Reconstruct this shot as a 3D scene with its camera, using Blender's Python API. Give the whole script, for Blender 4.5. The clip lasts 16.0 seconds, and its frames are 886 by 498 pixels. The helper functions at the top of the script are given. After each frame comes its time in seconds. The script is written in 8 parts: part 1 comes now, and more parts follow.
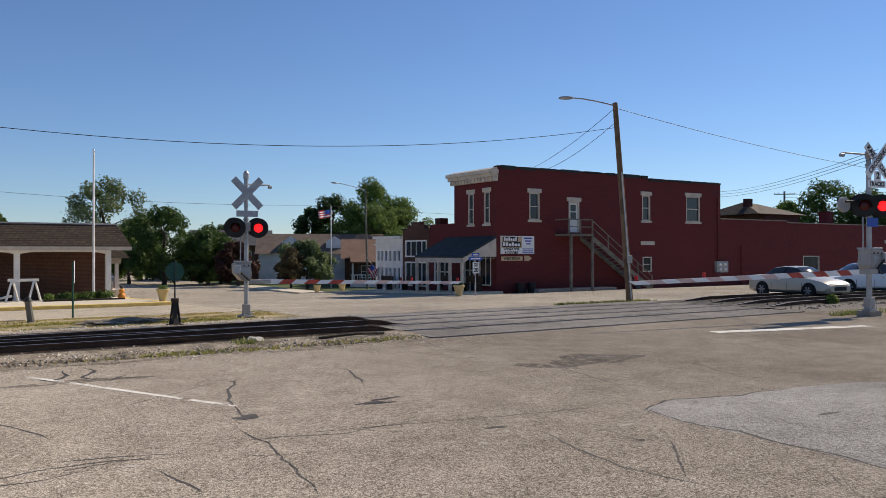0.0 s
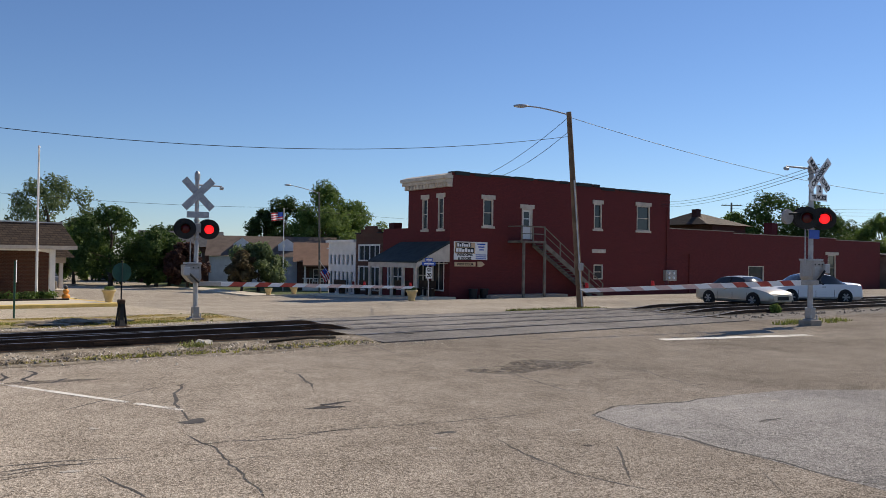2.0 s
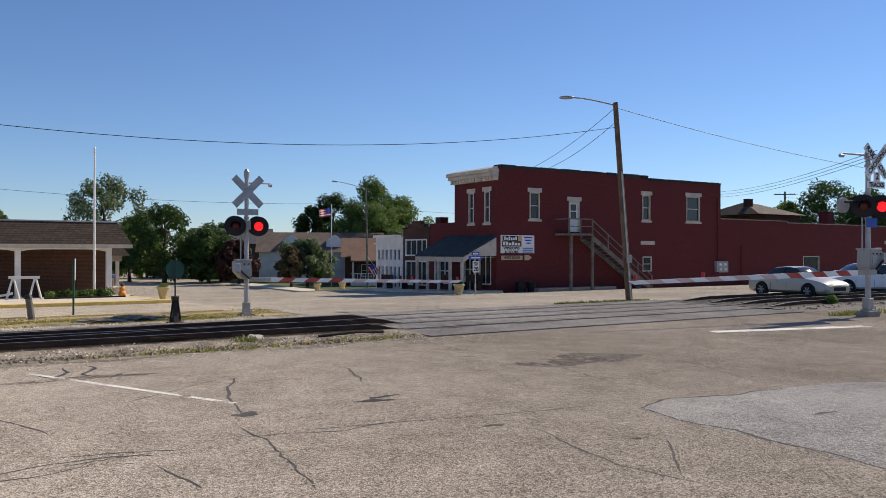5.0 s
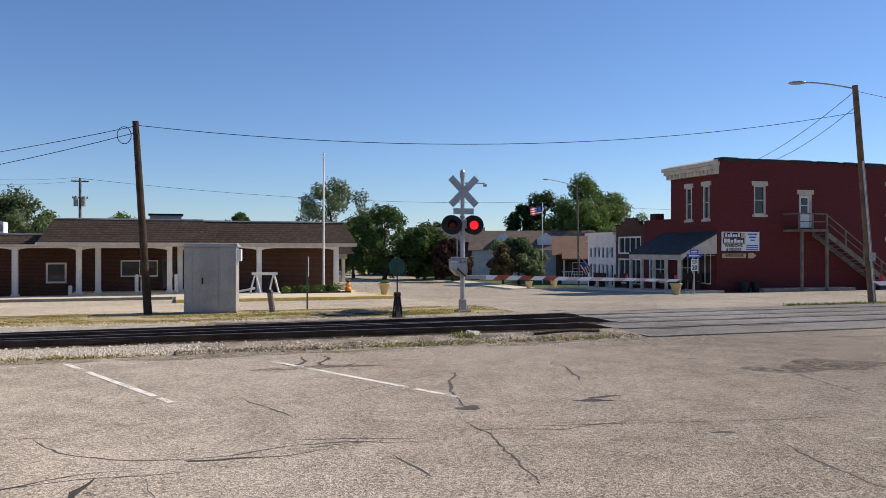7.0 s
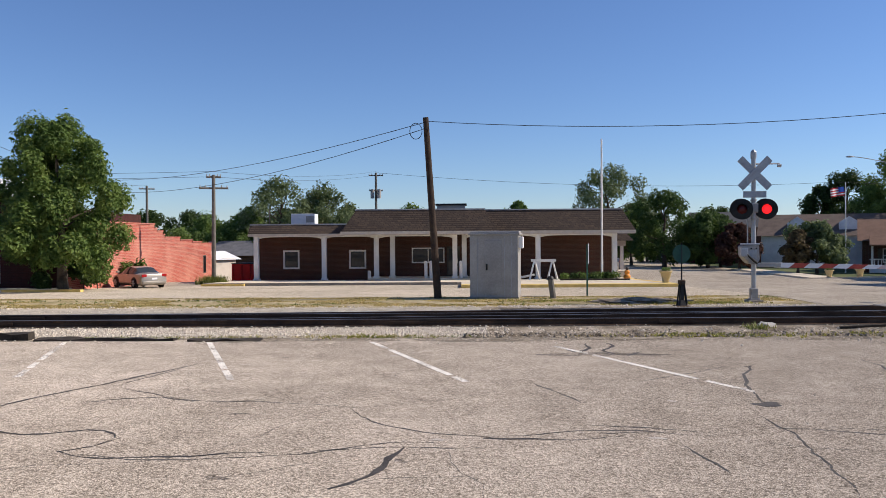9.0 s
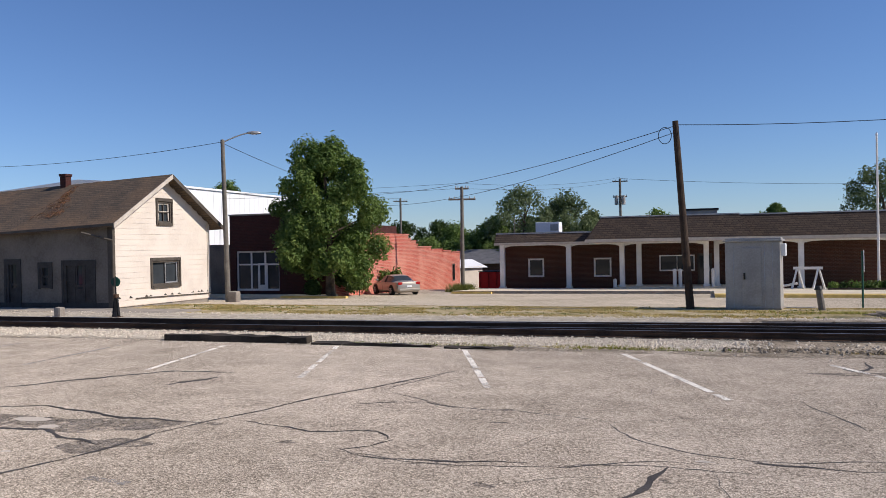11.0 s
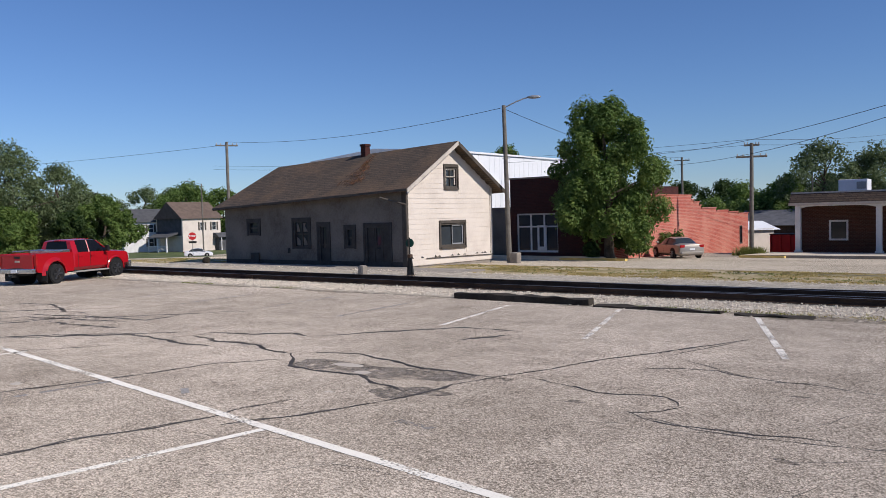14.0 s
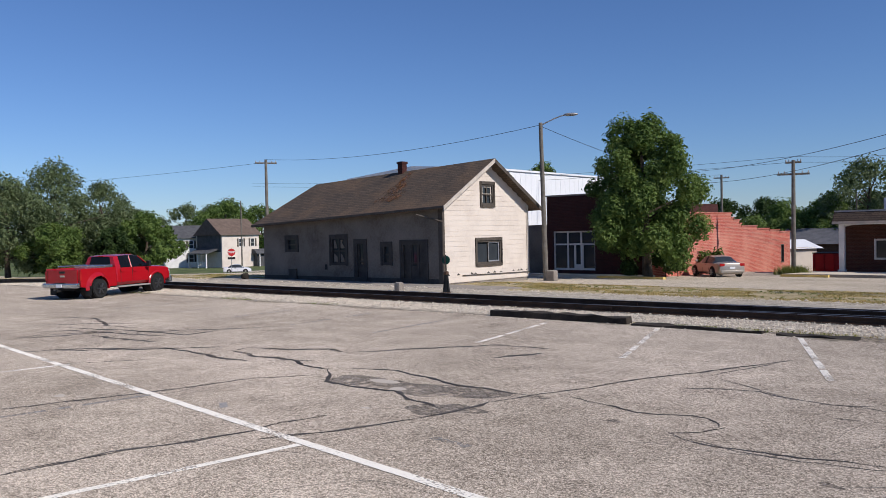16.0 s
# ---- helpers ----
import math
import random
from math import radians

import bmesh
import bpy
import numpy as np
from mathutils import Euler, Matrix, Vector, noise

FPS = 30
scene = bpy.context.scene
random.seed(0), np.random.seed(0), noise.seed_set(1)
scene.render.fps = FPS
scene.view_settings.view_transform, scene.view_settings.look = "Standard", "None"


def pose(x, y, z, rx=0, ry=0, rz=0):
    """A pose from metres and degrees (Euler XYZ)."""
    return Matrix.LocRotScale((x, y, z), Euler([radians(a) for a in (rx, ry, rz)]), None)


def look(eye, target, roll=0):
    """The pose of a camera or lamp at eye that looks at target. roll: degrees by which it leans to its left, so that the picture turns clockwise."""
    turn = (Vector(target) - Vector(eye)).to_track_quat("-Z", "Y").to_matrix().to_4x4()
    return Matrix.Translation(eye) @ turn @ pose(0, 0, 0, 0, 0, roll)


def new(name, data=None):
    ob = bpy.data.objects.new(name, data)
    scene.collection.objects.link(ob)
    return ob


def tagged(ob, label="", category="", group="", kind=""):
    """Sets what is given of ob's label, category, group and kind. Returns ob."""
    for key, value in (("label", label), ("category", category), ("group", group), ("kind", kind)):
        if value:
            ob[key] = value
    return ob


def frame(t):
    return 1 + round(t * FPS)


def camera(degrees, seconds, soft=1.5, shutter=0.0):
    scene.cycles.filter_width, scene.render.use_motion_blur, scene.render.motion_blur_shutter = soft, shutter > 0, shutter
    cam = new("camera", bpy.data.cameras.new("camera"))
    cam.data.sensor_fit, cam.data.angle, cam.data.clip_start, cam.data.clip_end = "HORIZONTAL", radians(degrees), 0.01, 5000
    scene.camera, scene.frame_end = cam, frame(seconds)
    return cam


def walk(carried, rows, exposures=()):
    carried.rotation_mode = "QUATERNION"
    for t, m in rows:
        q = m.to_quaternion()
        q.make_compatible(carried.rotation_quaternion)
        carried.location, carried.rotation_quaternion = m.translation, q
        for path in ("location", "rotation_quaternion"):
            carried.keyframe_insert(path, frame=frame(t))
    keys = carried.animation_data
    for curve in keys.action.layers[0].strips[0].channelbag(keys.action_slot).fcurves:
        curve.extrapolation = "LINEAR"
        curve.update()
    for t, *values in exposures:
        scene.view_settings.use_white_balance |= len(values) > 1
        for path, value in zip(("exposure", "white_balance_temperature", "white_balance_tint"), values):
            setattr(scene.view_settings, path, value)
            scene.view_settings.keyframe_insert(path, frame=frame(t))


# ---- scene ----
cam = camera(57.7, 16.0, soft=0.5)
PATH = [
    (0, (0.206, 0.105, 1.961), (1.299, 1.779, 1.971), -0.1),
    (0.5, (0.215, 0.114, 1.961), (1.337, 1.770, 1.989), 0.1),
    (1, (0.207, 0.117, 1.954), (1.355, 1.753, 1.975), 0.7),
    (1.5, (0.208, 0.094, 1.966), (1.379, 1.715, 1.990), 0.8),
    (2, (0.200, 0.078, 1.965), (1.388, 1.687, 1.988), 0.8),
    (2.5, (0.205, 0.087, 1.963), (1.400, 1.691, 1.984), 1),
    (3, (0.190, 0.062, 1.960), (1.374, 1.674, 1.979), 0.6),
    (5.3, (0.195, 0.047, 1.959), (1.240, 1.753, 1.961), -0.1),
    (5.5, (0.176, 0.054, 1.957), (1.170, 1.789, 1.957), -0.2),
    (6, (0.143, 0.059, 1.957), (1.002, 1.866, 1.959), -0.2),
    (6.5, (0.114, 0.067, 1.959), (0.852, 1.926, 1.964), -0.1),
    (7, (0.086, 0.095, 1.959), (0.712, 1.994, 1.961), -0),
    (7.5, (0.052, 0.087, 1.966), (0.540, 2.026, 1.958), -0.2),
    (8, (0.020, 0.081, 1.966), (0.343, 2.054, 1.947), -0.3),
    (8.5, (-0.024, 0.057, 1.971), (0.112, 2.052, 1.950), -0.1),
    (9, (-0.057, 0.071, 1.960), (-0.099, 2.070, 1.932), -0.4),
    (9.2, (-0.069, 0.060, 1.970), (-0.192, 2.055, 1.937), -0.6),
    (11.3, (-0.210, -0.019, 2.040), (-0.898, 1.858, 2.035), -1),
    (11.5, (-0.211, -0.036, 2.043), (-0.941, 1.827, 2.033), -1),
    (12, (-0.238, -0.065, 2.040), (-1.095, 1.742, 2.006), -1.1),
    (12.5, (-0.248, -0.083, 2.042), (-1.220, 1.663, 1.978), -1.5),
    (13, (-0.276, -0.088, 2.043), (-1.347, 1.599, 1.954), -1.5),
    (13.5, (-0.290, -0.098, 2.046), (-1.455, 1.525, 1.952), -1.4),
    (14, (-0.293, -0.122, 2.055), (-1.518, 1.457, 1.971), -1.4),
    (14.5, (-0.303, -0.119, 2.051), (-1.568, 1.427, 1.966), -1.6),
    (15, (-0.308, -0.139, 2.048), (-1.600, 1.387, 1.964), -1.4),
    (15.5, (-0.303, -0.136, 2.049), (-1.603, 1.382, 1.983), -1.2),
    (16, (-0.297, -0.135, 2.051), (-1.591, 1.389, 2.012), -1.2),
]
walk(cam, [(t, look(eye, target, roll)) for t, eye, target, roll in PATH],
     [(0, 0.14, 7020, 10), (3, 0.13, 7020, 10), (5.5, 0.22, 6850, 11), (7, 0.27, 6800, 11), (9, 0.24, 6700, 13), (11.5, 0.0, 6420, 13), (13, -0.14, 6230, 13), (16, -0.16, 6160, 13)])

# ---- light ----
SUN_EL, SUN_AZ = 38.0, 84.0        # degrees; azimuth clockwise from +y
world = bpy.data.worlds.new("sky")
scene.world = world
world.use_nodes = True
wn = world.node_tree
sky = wn.nodes.new("ShaderNodeTexSky")
sky.sky_type, sky.sun_disc = "NISHITA", False
sky.sun_elevation, sky.sun_rotation = radians(SUN_EL), radians(SUN_AZ)
sky.altitude = 300
sky.air_density, sky.dust_density, sky.ozone_density = 1.0, 0.0, 5.0
wn.nodes["Background"].inputs[1].default_value = 0.086
grade = wn.nodes.new("ShaderNodeMixRGB")
grade.blend_type = "MULTIPLY"
grade.inputs[0].default_value = 1.0
grade.inputs[2].default_value = (0.86, 0.98, 1.2, 1)
wn.links.new(sky.outputs[0], grade.inputs[1])
wn.links.new(grade.outputs[0], wn.nodes["Background"].inputs[0])
sun_dir = Vector((math.sin(radians(SUN_AZ)) * math.cos(radians(SUN_EL)), math.cos(radians(SUN_AZ)) * math.cos(radians(SUN_EL)), math.sin(radians(SUN_EL))))
sun = bpy.data.lights.new("sun", "SUN")
sun.energy, sun.angle, sun.color = 4.9, radians(0.53), (1.0, 0.92, 0.81)
new("sun", sun).matrix_world = look(sun_dir * 80, (0, 0, 0))
scene.view_settings.exposure = 0.0

# ---- materials ----
def mat(name, cols, rough=0.8, scale=3.0, fine=40.0, bump=0.2, metal=0.0, fine_amt=0.35, stops=(0.35, 0.65), spec=0.3, bscale=None):
    """A surface with blotches (scale) and grain (fine) between two or three colours."""
    m = bpy.data.materials.new(name)
    m.use_nodes = True
    t = m.node_tree
    b = t.nodes["Principled BSDF"]
    b.inputs["Roughness"].default_value, b.inputs["Metallic"].default_value = rough, metal
    b.inputs["Specular IOR Level"].default_value = spec
    b.inputs["Diffuse Roughness"].default_value = 0.3 if rough > 0.78 else 0.0
    geo = t.nodes.new("ShaderNodeNewGeometry")
    n1, n2 = t.nodes.new("ShaderNodeTexNoise"), t.nodes.new("ShaderNodeTexNoise")
    n1.inputs["Scale"].default_value, n1.inputs["Detail"].default_value = scale, 5
    n2.inputs["Scale"].default_value, n2.inputs["Detail"].default_value = fine, 3
    for n in (n1, n2):
        t.links.new(geo.outputs["Position"], n.inputs["Vector"])
    mix = t.nodes.new("ShaderNodeMath")
    mix.operation = "MULTIPLY_ADD"
    t.links.new(n2.outputs[0], mix.inputs[0])
    mix.inputs[1].default_value = fine_amt
    sc = t.nodes.new("ShaderNodeMath")
    sc.operation = "MULTIPLY"
    sc.inputs[1].default_value = 1 - fine_amt
    t.links.new(n1.outputs[0], sc.inputs[0])
    t.links.new(sc.outputs[0], mix.inputs[2])
    r = t.nodes.new("ShaderNodeValToRGB")
    e = r.color_ramp.elements
    e[0].position, e[1].position = stops
    e[0].color, e[1].color = (*cols[0], 1), (*cols[-1], 1)
    if len(cols) == 3:
        k = e.new((stops[0] + stops[1]) / 2)
        k.color = (*cols[1], 1)
    t.links.new(mix.outputs[0], r.inputs[0])
    t.links.new(r.outputs[0], b.inputs["Base Color"])
    if bump:
        bp = t.nodes.new("ShaderNodeBump")
        bp.inputs["Strength"].default_value = bump
        bp.inputs["Distance"].default_value = 0.02
        t.links.new(n2.outputs[0], bp.inputs["Height"])
        t.links.new(bp.outputs[0], b.inputs["Normal"])
    return m


def courses(name, c1, c2, mortar, width, height, gap=0.006, rough=0.85, offset=0.5, bump=0.5, blotch=None, blotch_amt=0.4, blotch_scale=0.5):
    """Coursed surface (brick, shingle, siding) laid along x + y and z, with stains over it."""
    m = bpy.data.materials.new(name)
    m.use_nodes = True
    t = m.node_tree
    b = t.nodes["Principled BSDF"]
    b.inputs["Roughness"].default_value = rough
    b.inputs["Specular IOR Level"].default_value = 0.25
    geo, sep, add, com = (t.nodes.new(k) for k in ("ShaderNodeNewGeometry", "ShaderNodeSeparateXYZ", "ShaderNodeMath", "ShaderNodeCombineXYZ"))
    t.links.new(geo.outputs["Position"], sep.inputs[0])
    t.links.new(sep.outputs[0], add.inputs[0])
    t.links.new(sep.outputs[1], add.inputs[1])
    t.links.new(add.outputs[0], com.inputs[0])
    t.links.new(sep.outputs[2], com.inputs[1])
    br = t.nodes.new("ShaderNodeTexBrick")
    br.offset = offset
    br.inputs["Color1"].default_value, br.inputs["Color2"].default_value, br.inputs["Mortar"].default_value = (*c1, 1), (*c2, 1), (*mortar, 1)
    br.inputs["Scale"].default_value, br.inputs["Mortar Size"].default_value = 1.0, gap
    br.inputs["Brick Width"].default_value, br.inputs["Row Height"].default_value = width, height
    t.links.new(com.outputs[0], br.inputs["Vector"])
    n1, n2 = t.nodes.new("ShaderNodeTexNoise"), t.nodes.new("ShaderNodeTexNoise")
    n1.inputs["Scale"].default_value, n1.inputs["Detail"].default_value = blotch_scale, 6
    n2.inputs["Scale"].default_value, n2.inputs["Detail"].default_value = 14, 3
    t.links.new(geo.outputs["Position"], n1.inputs["Vector"])
    t.links.new(geo.outputs["Position"], n2.inputs["Vector"])
    mr = t.nodes.new("ShaderNodeMapRange")
    mr.inputs[1].default_value, mr.inputs[2].default_value = 0.45, 0.7
    mr.inputs[3].default_value, mr.inputs[4].default_value = 0.0, blotch_amt
    t.links.new(n1.outputs[0], mr.inputs[0])
    mx = t.nodes.new("ShaderNodeMixRGB")
    mx.inputs[2].default_value = (*(blotch or tuple(0.6 * c for c in c1)), 1)
    t.links.new(mr.outputs[0], mx.inputs[0])
    t.links.new(br.outputs[0], mx.inputs[1])
    hs = t.nodes.new("ShaderNodeHueSaturation")
    mr2 = t.nodes.new("ShaderNodeMapRange")
    mr2.inputs[1].default_value, mr2.inputs[2].default_value, mr2.inputs[3].default_value, mr2.inputs[4].default_value = 0.3, 0.7, 0.8, 1.2
    t.links.new(n2.outputs[0], mr2.inputs[0])
    t.links.new(mr2.outputs[0], hs.inputs["Value"])
    t.links.new(mx.outputs[0], hs.inputs["Color"])
    t.links.new(hs.outputs[0], b.inputs["Base Color"])
    bp = t.nodes.new("ShaderNodeBump")
    bp.invert = True
    bp.inputs["Strength"].default_value, bp.inputs["Distance"].default_value = bump, 0.01
    t.links.new(br.outputs["Fac"], bp.inputs["Height"])
    t.links.new(bp.outputs[0], b.inputs["Normal"])
    return m


def glow(name, col, strength):
    m = bpy.data.materials.new(name)
    m.use_nodes = True
    b = m.node_tree.nodes["Principled BSDF"]
    b.inputs["Base Color"].default_value = (*col, 1)
    b.inputs["Emission Color"].default_value = (*col, 1)
    b.inputs["Emission Strength"].default_value = strength
    return m


def glassy(name, col=(0.03, 0.035, 0.04), rough=0.04):
    m = mat(name, (col, tuple(1.5 * c for c in col)), rough, 0.6, 3, 0.0, spec=0.35)
    return m


def aggregate(name, dark, mid, light, east=None):
    """Worn asphalt: small stones of mixed colour in a binder, mottled by wear at larger scales."""
    m = bpy.data.materials.new(name)
    m.use_nodes = True
    t = m.node_tree
    b = t.nodes["Principled BSDF"]
    b.inputs["Roughness"].default_value, b.inputs["Specular IOR Level"].default_value = 1.0, 0.02
    b.inputs["Diffuse Roughness"].default_value = 0.3
    geo = t.nodes.new("ShaderNodeNewGeometry")
    def tex(kind, scale):
        n = t.nodes.new(kind)
        n.inputs["Scale"].default_value = scale
        t.links.new(geo.outputs["Position"], n.inputs["Vector"])
        return n
    def math2(op, x, y):
        n = t.nodes.new("ShaderNodeMath")
        n.operation = op
        for i, k in enumerate((x, y)):
            if isinstance(k, (int, float)):
                n.inputs[i].default_value = k
            else:
                t.links.new(k, n.inputs[i])
        return n.outputs[0]
    st = tex("ShaderNodeTexVoronoi", 86)
    big = tex("ShaderNodeTexVoronoi", 46)
    n1, n2, n3 = tex("ShaderNodeTexNoise", 0.22), tex("ShaderNodeTexNoise", 1.6), tex("ShaderNodeTexNoise", 11)
    for n in (n1, n2, n3):
        n.inputs["Detail"].default_value = 6
    sep, sep2 = t.nodes.new("ShaderNodeSeparateColor"), t.nodes.new("ShaderNodeSeparateColor")
    t.links.new(st.outputs["Color"], sep.inputs[0])
    t.links.new(big.outputs["Color"], sep2.inputs[0])
    v = math2("ADD", math2("MULTIPLY", sep.outputs[0], 0.56), math2("MULTIPLY", sep2.outputs[0], 0.2))
    v = math2("SUBTRACT", v, math2("MULTIPLY", math2("SUBTRACT", st.outputs["Distance"], 0.5), 0.4))
    v = math2("ADD", v, math2("MULTIPLY", n3.outputs[0], 0.24))
    v = math2("ADD", v, math2("MULTIPLY", n2.outputs[0], 0.34))
    v = math2("ADD", v, math2("MULTIPLY", n1.outputs[0], 0.5))
    v = math2("SUBTRACT", v, 0.41)
    r = t.nodes.new("ShaderNodeValToRGB")
    e = r.color_ramp.elements
    e[0].position, e[1].position = 0.14, 0.86
    e[0].color, e[1].color = (*dark, 1), (*light, 1)
    k = e.new(0.5)
    k.color = (*mid, 1)
    t.links.new(v, r.inputs[0])
    col = r.outputs[0]
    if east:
        # colour scaled down towards the crossing, to east[2], with an uneven edge
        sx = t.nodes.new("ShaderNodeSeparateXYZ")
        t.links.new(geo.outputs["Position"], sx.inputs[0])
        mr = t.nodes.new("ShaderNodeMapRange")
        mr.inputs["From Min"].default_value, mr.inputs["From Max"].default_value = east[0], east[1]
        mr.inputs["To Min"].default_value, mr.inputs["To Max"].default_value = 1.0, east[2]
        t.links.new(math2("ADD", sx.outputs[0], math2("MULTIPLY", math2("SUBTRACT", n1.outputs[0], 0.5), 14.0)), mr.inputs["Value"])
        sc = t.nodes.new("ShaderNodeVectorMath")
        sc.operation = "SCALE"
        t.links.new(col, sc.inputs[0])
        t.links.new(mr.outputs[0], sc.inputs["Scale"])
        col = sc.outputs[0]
    t.links.new(col, b.inputs["Base Color"])
    bp = t.nodes.new("ShaderNodeBump")
    bp.inputs["Strength"].default_value, bp.inputs["Distance"].default_value = 0.6, 0.006
    t.links.new(st.outputs["Distance"], bp.inputs["Height"])
    t.links.new(bp.outputs[0], b.inputs["Normal"])
    return m


M = {}
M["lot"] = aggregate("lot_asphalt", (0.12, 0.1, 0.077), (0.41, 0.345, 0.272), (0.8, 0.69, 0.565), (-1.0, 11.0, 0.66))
M["street"] = aggregate("street_asphalt", (0.15, 0.13, 0.105), (0.4, 0.343, 0.27), (0.66, 0.58, 0.47))
M["palestreet"] = aggregate("bleached_street_asphalt", (0.22, 0.185, 0.14), (0.5, 0.425, 0.32), (0.76, 0.66, 0.52))
M["crossing"] = aggregate("crossing_asphalt", (0.08, 0.075, 0.07), (0.25, 0.23, 0.21), (0.48, 0.44, 0.39))
M["patch"] = aggregate("asphalt_patch", (0.11, 0.103, 0.096), (0.33, 0.305, 0.275), (0.6, 0.555, 0.5))
M["concrete"] = mat("concrete", ((0.56, 0.48, 0.36), (0.74, 0.65, 0.5)), 0.85, 0.8, 25, 0.3)
M["oldconc"] = mat("old_concrete", ((0.22, 0.19, 0.16), (0.36, 0.32, 0.27)), 0.9, 2.0, 25, 0.5)
M["dirt"] = mat("dry_grass_soil", ((0.16, 0.14, 0.055), (0.35, 0.275, 0.135), (0.48, 0.4, 0.27)), 0.95, 0.9, 12, 0.8, fine_amt=0.45, stops=(0.38, 0.6))
M["lawn"] = mat("lawn", ((0.04, 0.06, 0.018), (0.085, 0.11, 0.036), (0.14, 0.145, 0.06)), 0.95, 0.3, 9, 0.8)
M["soil"] = mat("gravelly_soil", ((0.08, 0.062, 0.042), (0.23, 0.185, 0.13), (0.44, 0.37, 0.28)), 0.95, 1.6, 22, 1.0, fine_amt=0.5, stops=(0.36, 0.62))
M["ballast"] = mat("ballast_bed", ((0.17, 0.145, 0.11), (0.4, 0.35, 0.275), (0.56, 0.5, 0.4)), 0.9, 3.0, 16, 1.0, fine_amt=0.6)
M["oldballast"] = mat("dirty_ballast", ((0.08, 0.066, 0.055), (0.17, 0.145, 0.12), (0.3, 0.265, 0.225)), 0.95, 3.0, 18, 0.9, fine_amt=0.6)
M["darkballast"] = mat("oily_ballast", ((0.018, 0.015, 0.013), (0.05, 0.042, 0.035), (0.12, 0.1, 0.085)), 0.9, 4.0, 22, 0.9, fine_amt=0.6)
M["stone"] = mat("ballast_stone", ((0.36, 0.32, 0.27), (0.62, 0.58, 0.52)), 0.9, 5.0, 30, 0.4)
M["rail"] = mat("rail_rust", ((0.045, 0.026, 0.017), (0.12, 0.07, 0.044)), 0.75, 2, 40, 0.3, metal=0.3)
M["railtop"] = mat("rail_head", ((0.16, 0.14, 0.13), (0.28, 0.26, 0.25)), 0.45, 2, 30, 0.1, metal=0.8)
M["tie"] = mat("creosote_timber", ((0.02, 0.016, 0.012), (0.06, 0.048, 0.036)), 0.9, 3, 30, 0.6)
M["tar"] = mat("crack_tar", ((0.06, 0.053, 0.047), (0.125, 0.112, 0.098)), 0.8, 2, 40, 0.3)
M["paintline"] = mat("worn_white_paint", ((0.36, 0.32, 0.27), (0.7, 0.65, 0.57), (0.84, 0.79, 0.7)), 0.85, 4, 60, 0.2, fine_amt=0.5, stops=(0.34, 0.52))
M["paintfaint"] = mat("faded_white_paint", ((0.2, 0.185, 0.17), (0.42, 0.4, 0.37)), 0.85, 5, 60, 0.2, fine_amt=0.6)
M["redbrick"] = courses("painted_red_brick", (0.135, 0.026, 0.026), (0.11, 0.021, 0.022), (0.092, 0.02, 0.02), 0.21, 0.075, 0.005, blotch=(0.1, 0.022, 0.02), blotch_amt=0.5, bump=0.35)
M["brownbrick"] = courses("brown_brick", (0.1, 0.042, 0.028), (0.075, 0.032, 0.023), (0.12, 0.085, 0.065), 0.21, 0.075, 0.008)
M["oldred"] = courses("old_red_brick", (0.5, 0.12, 0.085), (0.34, 0.07, 0.05), (0.55, 0.3, 0.22), 0.24, 0.085, 0.01, blotch=(0.62, 0.3, 0.22), blotch_amt=0.6, bump=0.7)
M["darkbrick"] = courses("dark_storefront_brick", (0.07, 0.022, 0.018), (0.05, 0.018, 0.015), (0.06, 0.03, 0.025), 0.21, 0.075)
M["shingle"] = courses("brown_shingle", (0.095, 0.068, 0.05), (0.06, 0.045, 0.036), (0.03, 0.02, 0.016), 0.3, 0.12, 0.014, bump=1.0, blotch=(0.07, 0.05, 0.038))
M["deproof"] = courses("weathered_roof_shingle", (0.125, 0.09, 0.062), (0.085, 0.063, 0.046), (0.04, 0.04, 0.034), 0.3, 0.085, 0.008, bump=0.6, blotch=(0.19, 0.12, 0.07), blotch_amt=0.55, blotch_scale=0.7)
M["rustroof"] = mat("rust_stained_shingle", ((0.1, 0.07, 0.05), (0.15, 0.075, 0.04), (0.19, 0.085, 0.036)), 0.9, 1.2, 20, 0.5)
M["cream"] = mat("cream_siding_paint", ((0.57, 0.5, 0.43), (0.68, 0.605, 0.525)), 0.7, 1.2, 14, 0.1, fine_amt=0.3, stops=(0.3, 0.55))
M["whitepaint"] = mat("white_paint", ((0.62, 0.61, 0.58), (0.8, 0.79, 0.76)), 0.6, 1.5, 20, 0.08)
M["whitemetal"] = mat("white_metal_siding", ((0.72, 0.73, 0.74), (0.8, 0.81, 0.82)), 0.5, 0.8, 8, 0.05)
M["trim"] = mat("aged_trim", ((0.42, 0.37, 0.31), (0.6, 0.54, 0.46)), 0.75, 3, 25, 0.15)
M["darktrim"] = mat("dark_window_trim", ((0.055, 0.045, 0.036), (0.1, 0.085, 0.07)), 0.7, 3, 25, 0.15)
M["glass"] = glassy("dark_glass")
M["galv"] = mat("galvanised_steel", ((0.3, 0.3, 0.31), (0.44, 0.45, 0.46)), 0.5, 4, 30, 0.1, metal=0.5)
M["greymetal"] = mat("grey_metal_cabinet", ((0.28, 0.268, 0.25), (0.4, 0.385, 0.362)), 0.55, 1.5, 20, 0.06, metal=0.2)
M["black"] = mat("black_paint", ((0.008, 0.008, 0.009), (0.02, 0.02, 0.02)), 0.6, 4, 30, 0.1)
